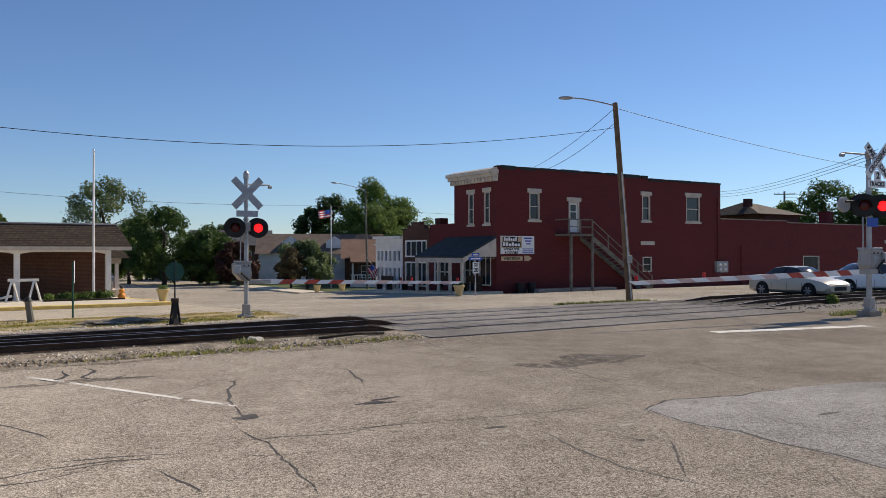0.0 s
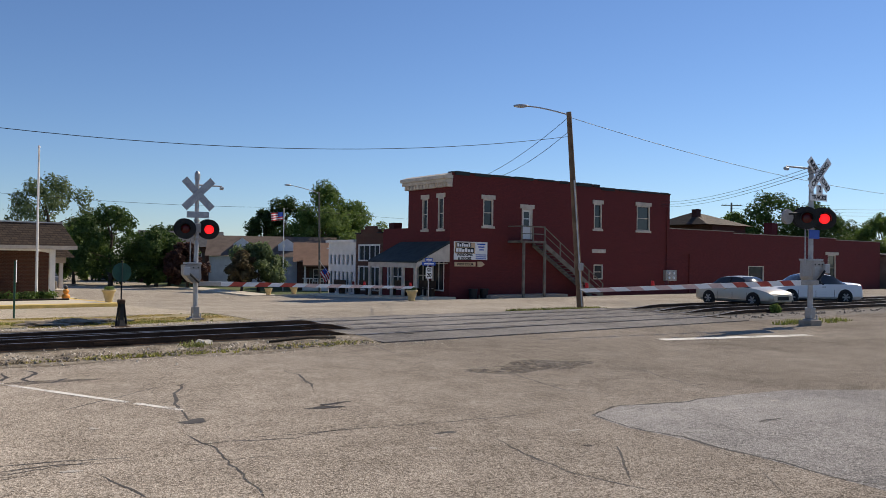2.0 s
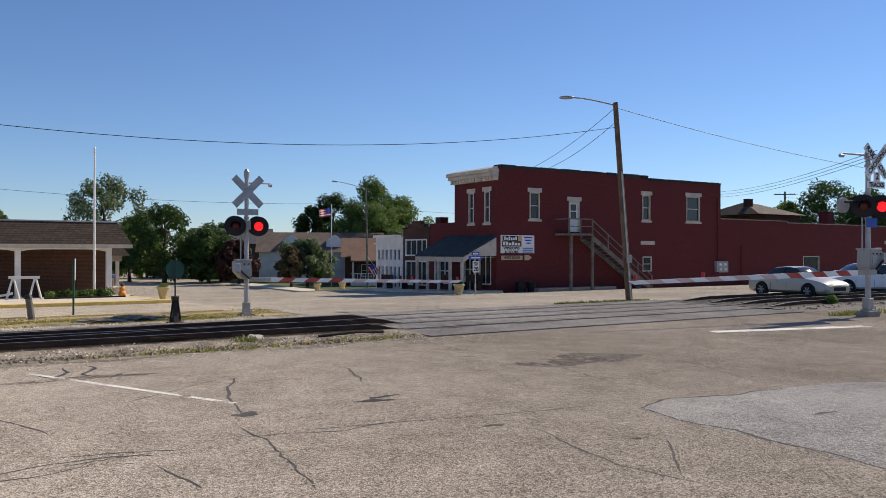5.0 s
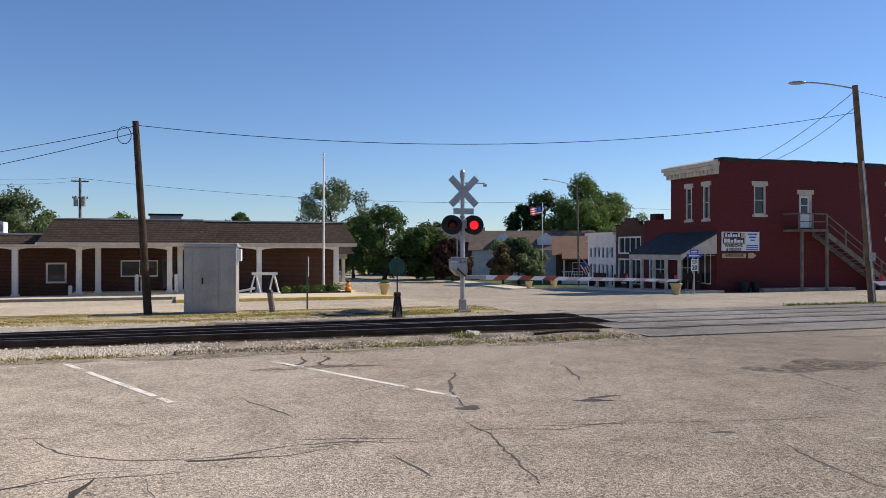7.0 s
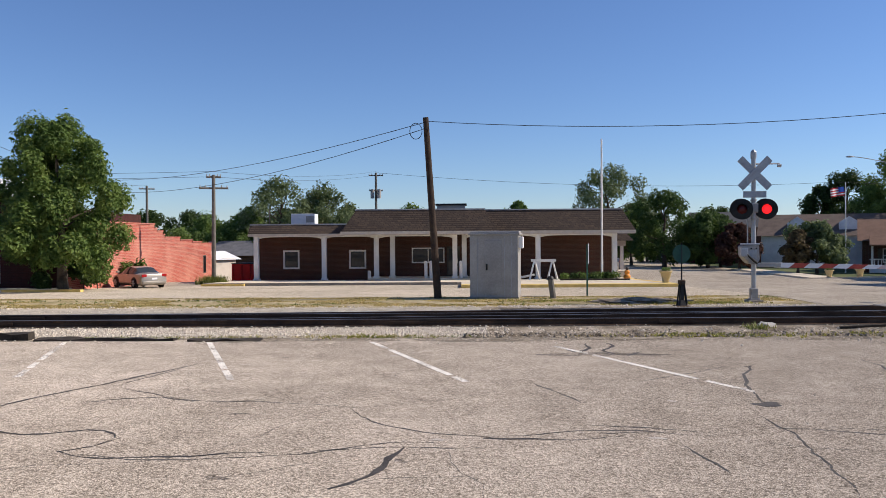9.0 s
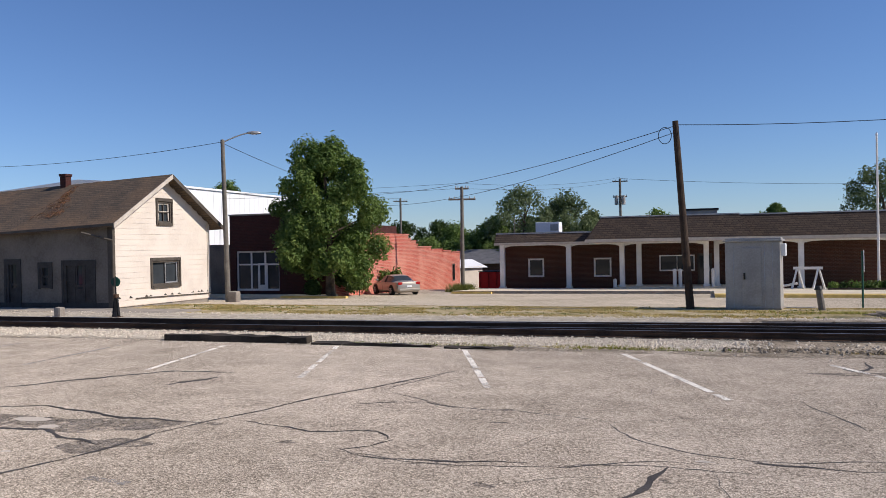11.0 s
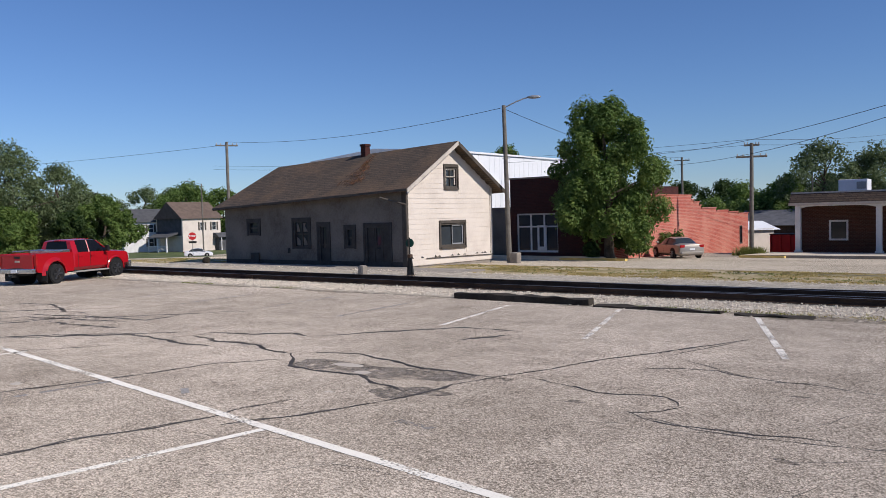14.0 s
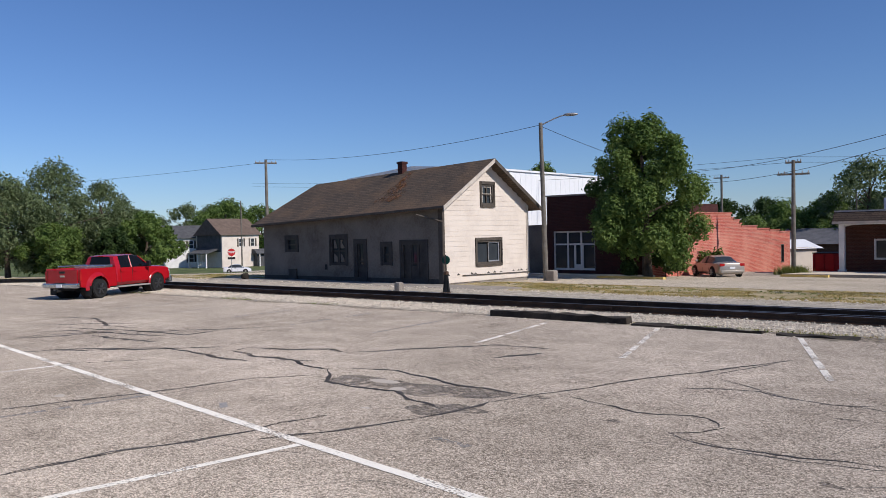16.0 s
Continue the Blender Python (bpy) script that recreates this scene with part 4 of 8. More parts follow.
        prism(bm, [(U1 + 0.45, y0, z0 - 0.04), (U1 + 0.45, VM, A), (U1 + 0.45, VM, A + 0.17), (U1 + 0.45, y0, z0 + 0.13)], (0.035, 0, 0))
        part("barge_board", bm, M["trim"] if sgn == 1 else M["darktrim"], t)
    bm = bmesh.new()
    prism(bm, [(U0 - 0.4, V0 - 0.42, E - 0.22), (U0 - 0.4, V1 + 0.45, E - 0.22), (U0 + 0.7, VM, A + 0.05)], (0, 0, 0.1))
    part("roof_hip", bm, M["deproof"], t)
    part("corner_board", B((U1 - 0.02, U1 + 0.035, V1 - 0.12, V1 + 0.03, 0.2, E)), M["trim"], t)
    part("corner_board", B((U1 - 0.21, U1 + 0.03, V0 - 0.03, V0 + 0.09, 0.0, E - 0.1)), M["darktrim"], t)
    for i, h in enumerate(holes):
        nm = "boarded_door" if i in (2, 4) else "window"
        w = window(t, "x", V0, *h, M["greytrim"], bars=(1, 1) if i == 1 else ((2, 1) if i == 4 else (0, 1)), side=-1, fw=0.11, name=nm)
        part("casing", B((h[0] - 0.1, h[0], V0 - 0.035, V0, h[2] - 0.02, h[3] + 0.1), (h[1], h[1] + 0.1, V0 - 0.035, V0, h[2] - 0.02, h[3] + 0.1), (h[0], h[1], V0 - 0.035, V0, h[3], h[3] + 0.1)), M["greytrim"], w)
        if i in (2, 4):
            m = (h[0] + h[1]) / 2
            part("door_leaf", B((h[0] + 0.1, h[1] - 0.1, V0 + 0.05, V0 + 0.09, h[2], h[2] + 0.75), (h[0] + 0.1, m - 0.12, V0 + 0.05, V0 + 0.09, h[2] + 0.75, h[3] - 0.1), (m + 0.12, h[1] - 0.1, V0 + 0.05, V0 + 0.09, h[2] + 0.75, h[3] - 0.1)), M["greytrim"], w)
    for h in gh + gz0:
        w = window(t, "y", U1, *h, M["darktrim"], bars=(1, 0) if h is gh[0] else (1, 1), side=1, fw=0.07)
        part("casing", B((U1, U1 + 0.05, h[0] - 0.07, h[0], h[2] - 0.1, h[3] + 0.12), (U1, U1 + 0.05, h[1], h[1] + 0.07, h[2] - 0.1, h[3] + 0.12), (U1, U1 + 0.06, h[0], h[1], h[3], h[3] + 0.12), (U1, U1 + 0.07, h[0], h[1], h[2] - 0.1, h[2])), M["darktrim"], w)
    # jagged remains of glass in the two-light window
    rg = random.Random(12)
    wn0 = holes[1]
    for cx in (wn0[0] + 0.3, wn0[1] - 0.3):
        for cz in (wn0[2] + 0.35, wn0[3] - 0.32):
            bm = bmesh.new()
            pts = [(cx - 0.17, cz - 0.2), (cx + rg.uniform(0.0, 0.16), cz - 0.2), (cx + rg.uniform(-0.08, 0.14), cz + rg.uniform(-0.1, 0.08)), (cx - rg.uniform(0.0, 0.12), cz + rg.uniform(0.08, 0.22)), (cx - 0.17, cz + 0.18)]
            prism(bm, [(x, V0 + 0.06, z) for x, z in pts], (0, 0.006, 0))
            part("glass_shard", bm, M["grey"], t, "broken milky pane remnant")
    part("skirt_board", B((U0 + 0.02, U1 - 0.2, V0 - 0.022, V0, 0.02, 0.24)), M["greytrim"], t, "dark rotten skirt board")
    part("leaning_board", B((-30.55, -29.95, V0 - 0.1, V0 - 0.05, 0.0, 0.55), bevel=0.01), M["greytrim"], t, "dark board against the wall")
    part("vent_hole", B((-27.95, -27.78, V0 - 0.012, V0 - 0.002, 0.55, 0.78)), M["black"], t)
    for k in range(9):
        xa = -29.2 + k * 0.9 + rg.uniform(-0.2, 0.2)
        part("loose_board", B((xa, xa + rg.uniform(0.25, 0.8), V0 - 0.3 - 0.1 * rg.random(), V0 - 0.12, 0.0, 0.05), bevel=0.006), M["greytrim"], t)
    for k in range(26):
        ya = V0 + 0.15 + k * 0.21
        if rg.random() < 0.55:
            continue
        hgt = 0.05 + 0.13 * max(0, noise.noise(Vector((k * 0.7, 3, 0)))) + rg.uniform(0, 0.04)
        bm = bmesh.new()
        prism(bm, [(U1 + 0.014, ya, 0.36), (U1 + 0.014, ya + 0.2, 0.36), (U1 + 0.014, ya + rg.uniform(0.05, 0.18), 0.36 + hgt)], (0.006, 0, 0))
        part("peeled_edge", bm, M["darktrim"] if k % 3 else M["greytrim"], gw)
    g0 = gh[0]
    part("sliding_sash", B((U1 - 0.07, U1 - 0.03, 26.72, 26.78, 0.83, 1.65), (U1 - 0.07, U1 - 0.03, 27.42, 27.47, 0.83, 1.65), (U1 - 0.07, U1 - 0.03, 26.78, 27.42, 0.83, 0.88), (U1 - 0.07, U1 - 0.03, 26.78, 27.42, 1.6, 1.65)), M["galv"], t, "pale aluminium sliding sash")
    part("inner_poster", B((U1 - 0.096, U1 - 0.09, 27.05, 27.4, 1.0, 1.45)), M["greymetal"], t)
    part("upper_sash", B((U1 - 0.07, U1 - 0.03, 26.4, 26.45, 3.3, 3.98), (U1 - 0.07, U1 - 0.03, 26.97, 27.02, 3.3, 3.98), (U1 - 0.07, U1 - 0.03, 26.45, 26.97, 3.62, 3.67), (U1 - 0.07, U1 - 0.03, 26.45, 26.97, 3.93, 3.98)), M["trim"], t)
    # the old roof sags towards its far end
    for o in t.children:
        if o.name.split(".")[0] in ("roof_slope", "eave_board", "roof_hip"):
            for q in o.data.vertices:
                q.co.z -= 0.033 * (U1 - q.co.x)
        elif o.name.split(".")[0] in ("side_wall", "rear_wall"):
            for q in o.data.vertices:
                if q.co.z > E - 0.01:
                    q.co.z -= 0.033 * (U1 - q.co.x) + 0.02
    # rust streaks below the chimney
    rr = random.Random(8)
    sl = (A - E) / (VM - V0)
    bm = bmesh.new()
    for i in range(380):
        k = rr.random() ** 0.7
        y = VM - 0.15 - 2.3 * k
        x = -25.0 + 0.9 * k + rr.gauss(0, 0.07 + 0.26 * k)
        z = A + 0.168 - sl * (VM - y) - 0.033 * (U1 - x)
        w, l = rr.uniform(0.02, 0.07), rr.uniform(0.05, 0.22)
        poly(bm, [(x - w, y - l * rr.uniform(0.6, 1), z - sl * l * 0.8), (x + w * 0.6, y - l, z - sl * l), (x + w, y, z), (x - w * rr.uniform(0.2, 0.9), y + l * 0.3, z + sl * l * 0.3)])
    part("rust_stain", bm, M["rustroof"], t, "orange rust streaks on the shingles")
    c = new("chimney")
    c.parent = t
    part("stack", B((-25.76, -25.46, VM - 0.2, VM + 0.1, 4.2, 5.34), bevel=0.01), M["darkbrick"], c)
    part("cap", B((-25.79, -25.43, VM - 0.23, VM + 0.13, 5.28, 5.38)), M["darkbrick"], c)
    part("flashing", B((-25.84, -25.38, VM - 0.28, VM + 0.18, 4.62, 4.74)), M["trim"], c)
    # downpipe at the corner
    bm = bmesh.new()
    rod(bm, (U1 - 0.75, V0 - 0.7, E - 0.42), (U1 + 0.06, V0 - 0.06, E - 0.72), 0.04, n=8)
    rod(bm, (U1 + 0.06, V0 - 0.06, E - 0.72), (U1 + 0.06, V0 - 0.06, 0.3), 0.045, n=8)
    part("downpipe", bm, M["darktrim"], t)
    part("utility_pipe", R(((U1 + 0.05, 25, 0.34), (U1 + 0.05, V1, 0.28), 0.018)), M["darktrim"], t)


# weathered boards, darkened in colour for the depot's shaded side; reused on sheds
M["grey"] = mat("shade_grey_weathered_boards", ((0.1, 0.083, 0.066), (0.17, 0.146, 0.12), (0.22, 0.19, 0.16)), 0.85, 1.1, 14, 0.3, stops=(0.3, 0.66))
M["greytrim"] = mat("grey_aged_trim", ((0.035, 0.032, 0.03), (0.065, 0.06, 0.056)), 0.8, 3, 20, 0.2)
depot()
bpy.data.objects["old_depot"].matrix_basis = pose(-20.7, 23.9, 0, 0, -0.2, -2.0) @ pose(20.7, -23.9, 0)


# ---- storefront with red side wall ----
def storefront():
    t = thing("dark_storefront", "dark brick storefront with white-framed shop window and red side wall", "building")
    V0 = 36.0
    holes = [(-23.35, -20.85, 0.0, 2.03)]
    bm = bmesh.new()
    wall_with_holes(bm, -23.7, -18.0, -0.8, 3.85, holes, 0.35, "x", V0)
    part("front_wall", bm, M["darkbrick"], t)
    part("coping", B((-23.75, -18.0, V0 - 0.05, V0 + 0.4, 3.85, 3.93)), M["oldconc"], t)
    w = new("shop_window")
    w.parent = t
    f = []
    for u in (-23.35, -22.55, -21.75, -20.93):
        f.append((u, u + 0.08, V0 + 0.1, V0 + 0.2, 0.0, 2.03))
    f += [(-23.27, -20.93, V0 + 0.12, V0 + 0.18, z, z + 0.08) for z in (0.02, 1.3, 1.95)]
    part("frame", B(*f), M["whitepaint"], w)
    part("pane", B((-23.3, -20.9, V0 + 0.15, V0 + 0.165, 0.05, 1.99)), M["glass"], w)
    part("bulkhead", B((-23.35, -20.85, V0 + 0.08, V0 + 0.22, -0.3, 0.02)), M["whitepaint"], w)
    d = part("door", B((-22.1, -21.55, V0 + 0.05, V0 + 0.09, -0.3, 0.3), (-22.1, -22.0, V0 + 0.05, V0 + 0.09, 0.3, 1.3), (-21.65, -21.55, V0 + 0.05, V0 + 0.09, 0.3, 1.3), (-22.1, -21.55, V0 + 0.05, V0 + 0.09, 1.3, 1.4)), M["whitepaint"], w)
    # stepped red side wall
    bm = bmesh.new()
    ends = [(36.35, 47.0, 2.85), (47.0, 47.35, 2.6), (47.35, 48.3, 2.45), (48.3, 48.6, 2.25), (48.6, 51.3, 2.08), (51.3, 53.6, 1.9), (53.6, 55.6, 1.78), (55.6, 57.8, 1.66)]
    for a, b, h in ends:
        if a < 55.6:
            box(bm, -18.35, -18.0, a, b, -2.0, h)
    wall_with_holes(bm, 55.6, 57.8, -2.0, 1.66, [(55.9, 56.5, -0.4, 0.85)], -0.35, "y", -18.0)
    part("side_wall", bm, M["oldred"], t, "faded orange-red brick side wall with stepped top")
    bm = bmesh.new()
    for a, b, h in ends:
        box(bm, -18.4, -17.95, a, b, h, h + 0.07)
    part("side_coping", bm, M["oldred"], t)
    window(t, "y", -18.0, 55.9, 56.5, -0.4, 0.85, M["darktrim"], bars=(0, 0), side=1)
    part("shell", B((-23.7, -18.4, V0 + 0.4, 57.7, -1.5, 1.5), (-23.7, -18.4, V0 + 0.4, 46, 1.5, 3.4)), M["darkbrick"], t)


storefront()


def white_hall():
    t = thing("white_metal_hall", "tall white metal building behind the storefront", "building")
    part("wall", B((-42, -30, 39, 57, -1.2, 5.9)), M["whitemetal"], t)
    bm = bmesh.new()
    prism(bm, [(-42.2, 38.9, 5.9), (-29.9, 38.9, 5.9), (-29.9, 38.9, 6.02), (-36, 38.9, 6.5), (-42.2, 38.9, 6.02)], (0, 18.2, 0))
    part("roof", bm, M["whitemetal"], t)
    for i in range(30):
        v = 39.1 + i * 0.6
        part("rib", B((-30.0, -29.988, v, v + 0.05, -0.6, 5.88)), M["whitemetal"], t)
    part("lean_to", B((-29.9, -24.0, 37.5, 44, -0.9, 2.4)), M["grey"], t, "grey lean-to between hall and storefront")


white_hall()


# ---- trees ----
def leaf_cloud(name, lobes, count, size, material, parent, seed):
    """Leaf clumps scattered through and over the lobes (centre, radii) of a crown: folded pairs of quads."""
    rng = np.random.default_rng(seed)
    w = np.array([l[1][0] * l[1][1] + l[1][2] * l[1][0] for l in lobes])
    pick = rng.choice(len(lobes), count, p=w / w.sum())
    c = np.array([l[0] for l in lobes])[pick]
    r = np.array([l[1] for l in lobes])[pick]
    d = rng.normal(size=(count, 3))
    d /= np.linalg.norm(d, axis=1)[:, None]
    rad = 0.38 + 0.58 * rng.random(count) ** 0.6
    rad *= 1 + 0.16 * np.sin(7 * d[:, 0] + 5 * d[:, 2] + pick) + 0.1 * rng.normal(size=count)
    p = c + d * r * rad[:, None]
    s = size * (0.55 + 0.9 * rng.random(count))
    n = d * 1.1 + np.array([0, 0, 0.45]) + rng.normal(size=(count, 3)) * 0.55
    n /= np.linalg.norm(n, axis=1)[:, None]
    a = np.cross(n, rng.normal(size=(count, 3)))
    a /= np.linalg.norm(a, axis=1)[:, None]
    b = np.cross(n, a)
    s = s[:, None]
    q = [p - a * s, p - b * s * 0.5 + n * s * 0.25, p + a * s, p + b * s * 0.5 + n * s * 0.25]
    verts = np.stack(q, 1).reshape(-1, 3)
    i = np.arange(count) * 4
    faces = np.concatenate([np.stack([i, i + 1, i + 2], 1), np.stack([i, i + 2, i + 3], 1)])
    me = bpy.data.meshes.new(name)
    me.from_pydata(verts.tolist(), [], faces.tolist())
    me.materials.append(material)
    ob = new(name, me)
    ob.parent = parent
    return tagged(ob, kind="stuff")


def tree(u, v, top, width, m="leaf", label="broad leafy green tree", seed=1, count=2200, size=0.3, low=0.25, base=None, lobes_n=11, tall=1.0, start=0.8, taper=2.6):
    rng = random.Random(seed)
    z0 = zg(v) + zl(u) if base is None else base
    h = top - z0
    t = thing("tree", label, "tree", (u, v, z0 - 0.05))
    tr = bmesh.new()
    bend = [(rng.uniform(-0.03, 0.03) * h, rng.uniform(-0.03, 0.03) * h) for _ in range(4)]
    pts = [Vector((0, 0, 0))] + [Vector((bend[i][0] * (i + 1) * 0.4, bend[i][1] * (i + 1) * 0.4, h * (0.2 * (i + 1)))) for i in range(4)]
    rr = [0.028 * h + 0.05, 0.023 * h, 0.018 * h, 0.012 * h, 0.005 * h]
    for i in range(4):
        rod(tr, pts[i], pts[i + 1], rr[i], rr[i + 1], 9)
    lobes = []
    n = lobes_n * 3
    for i in range(n):
        ang = i * 2.4 + rng.uniform(-0.5, 0.5)
        k = (i + rng.random()) / n
        prof = (1 - abs(2 * k - 0.85) ** 2.2 * 0.55) * (1 if k < start else 1 - (k - start) * taper)
        out = rng.random() ** 0.36
        spread = max(0.05, width * 0.46 * prof * out * rng.uniform(0.8, 1.12))
        c = Vector((math.cos(ang) * spread, math.sin(ang) * spread, h * (low + 0.05 + (0.9 - low) * k)))
        r = width * rng.uniform(0.07, 0.145)
        lobes.append((tuple(c), (r, r, r * rng.uniform(0.75, 1.05) * tall)))
        if i % 3 == 0:
            a = pts[1].lerp(pts[4], min(1.0, max(0.0, k - 0.15)))
            rod(tr, a, a.lerp(c, 0.9), 0.006 * h + 0.02, 0.012, 6)
    part("trunk", tr, M["bark"], t)
    leaf_cloud("crown", lobes, int(count * 1.9), size * 0.78, M[m], t, seed)
    return t


def shrub(u, v, w, h, m="leafdark", seed=1, count=500, size=0.13, label="dense low green shrub"):
    t = thing("shrub", label, "shrub", (u, v, zg(v) + zl(u)))
    rng = random.Random(seed)
    part("stem", R(((0, 0, -0.05), (0, 0, h * 0.5), 0.03, 0.015, 6)), M["bark"], t)
    lobes = [((rng.uniform(-0.3, 0.3) * w, rng.uniform(-0.3, 0.3) * w, h * rng.uniform(0.35, 0.7)), (w * 0.33, w * 0.33, h * 0.34)) for _ in range(5)]
    leaf_cloud("foliage", lobes, count, size, M[m], t, seed)


tree(-17.5, 35.0, 7.4, 6.1, "leaf", "tall leafy tree beside the dark storefront", 3, 20000, 0.12, 0.13, lobes_n=17, tall=1.2, start=0.86, taper=2.2)
for i, (u, v, w, h) in enumerate(((-17.2, 36.3, 1.3, 1.3), (-17.2, 37.7, 1.2, 1.1), (-18.5, 34.9, 1.0, 0.9), (-17.4, 42.4, 1.0, 1.5))):
    shrub(u, v, w, h, "leaf" if i % 2 else "leafdark", 20 + i, 900, 0.1)
# west side woods
for i, (u, v, top, w, m) in enumerate(((-82.4, 36.5, 9.8, 13, "leafgrey"), (-80.5, 31.0, 7.8, 10, "leafgrey"), (-84, 42, 8.2, 10, "leafgrey"), (-72.5, 40.6, 4.6, 6.5, "leaf"), (-78, 42.5, 5.1, 7, "leafgrey"), (-76, 33.5, 3.6, 6, "leaf"), (-92, 34, 8.4, 10, "leafgrey"), (-95, 26, 6.5, 10, "leafgrey"), (-72.5, 37.2, 3.2, 4, "leafdark"))):
    tree(u, v, top, w, m, "full grey-green tree beyond the parking lot", 40 + i, 6500, 0.2, 0.1, lobes_n=15)
for i, (u, v, top, w, m) in enumerate(((-166, 103, 10.0, 14, "leafgrey"), (-162, 108, 9.6, 12, "leafgrey"), (-150, 103, 9.9, 16, "leaf"), (-136, 94, 9.3, 15, "leaf"), (-190, 96, 9, 18, "leafgrey"), (-204, 88, 9, 18, "leafgrey"), (-128, 96, 8.2, 12, "leaf"))):
    tree(u, v, top, w, m, "distant green tree behind the houses", 60 + i, 3000, 0.34, 0.15)
tree(-44.1, 66.8, 9.0, 6.4, "leaf", "round green tree behind the white hall", 70, 4000, 0.18)
tree(-62, 66, 8.2, 6, "leafdark", "dark green tree behind the depot", 71, 3000, 0.2)
for i in range(13):
    u = -58 + i * 4.3
    tree(u, 102 + (i % 3) * 3, 5.3 + 0.8 * math.sin(i * 1.7), 8.5, "leafdark" if i % 3 else "leaf", "dark green tree in a distant tree line", 80 + i, 3000, 0.25, 0.05)
for i, (u, v, top, w, m) in enumerate(((-23.5, 81.6, 3.4, 7, "leaflight"), (-28, 80, 2.9, 6.5, "leaflight"), (-18.6, 83, 8.2, 9.5, "leafgrey"), (-14.2, 83.5, 7.4, 8.5, "leafgrey"), (-22.0, 84, 5.4, 6, "leaf"), (-12, 86, 5.4, 6, "leafdark"))):
    tree(u, v, top, w, m, "green tree behind the brick office", 100 + i, 5000, 0.19, 0.08, lobes_n=15)
# cross street
for i, (u, v, top, w, m, l) in enumerate(((18.0, 98.4, 10.7, 11, "leafgrey", "tall grey-green street tree"), (22.2, 99, 6.5, 7, "leafgrey", "broad grey-green street tree"), (20.9, 83, 6.7, 8.5, "leafmid", "dark green conical street tree"), (18.6, 88, 4.6, 6, "leaf", "green leafy street tree"), (24.4, 80, 4.5, 6.5, "leafmid", "dark and broad leafy street tree"), (26.3, 82, 4.0, 5.0, "leafdark", "dark and broad leafy street tree"), (25.6, 74.5, 3.1, 4.4, "leafred", "small purple-leaved street tree"), (29.6, 67.5, 3.0, 5.6, "leafgrey", "low spreading grey-green tree by the house"), (27.6, 66.5, 2.3, 3.0, "leafrust", "low reddish tree by the house"), (43.6, 92, 9.3, 8.5, "leafdark", "tall dark green tree behind the shops"), (41.2, 93, 7.8, 6.5, "leafdark", "tall dark green tree behind the shops"), (45.4, 85, 10.8, 9, "leaf", "tall green tree behind the shops"), (49.6, 85, 8.6, 9, "leaflight", "light green tree behind the shops"), (44, 82, 7.6, 9, "leaflight", "light green tree behind the shops"), (8.6, 119.8, 7.5, 6, "leaf", "round green tree beyond the office"), (33, 103, 5.2, 9, "leafdark", "dark green tree at the street end"), (21, 125, 5, 9, "leafdark", "dark green tree at the street end"), (27, 130, 6, 11, "leafdark", "dark green tree at the street end"), (14.5, 112, 4.4, 8, "leafdark", "dark green tree at the street end"))):
    tree(u, v, top, w, m, l, 120 + i, 5500, 0.2, 0.1 if "street" in l else 0.2)
for i, (u, v, top, w, m) in enumerate(((83.0, 50.5, 9.9, 10, "leafmid"), (78, 52, 7.6, 7, "leaf"), (84.5, 46.2, 8.6, 8, "leafmid"), (98, 50, 6.8, 11, "leafdark"), (86, 40, 7.2, 8, "leaf"), (88, 36, 7.6, 8, "leafdark"), (104, 44, 7.4, 12, "leaf"))):
    tree(u, v, top, w, m, "green tree behind the red wing", 150 + i, 5000, 0.2, 0.1)


# ---- railway crossing signals ----
M["armpink"] = mat("bleached_red_stripe", ((0.56, 0.38, 0.35), (0.66, 0.5, 0.46)), 0.6, 4, 25, 0.0)
M["armred"] = mat("faded_red_stripe", ((0.36, 0.05, 0.035), (0.48, 0.09, 0.06)), 0.6, 4, 25, 0.0)
def lettering(parent, words, m, size, material, name="lettering"):
    cu = bpy.data.curves.new(name, "FONT")
    cu.body, cu.size, cu.align_x, cu.align_y, cu.extrude = words, size, "CENTER", "CENTER", 0.002
    cu.offset = 0.035 * size
    cu.materials.append(material)
    ob = new(name, cu)
    ob.parent = parent
    ob.matrix_basis = m
    return ob


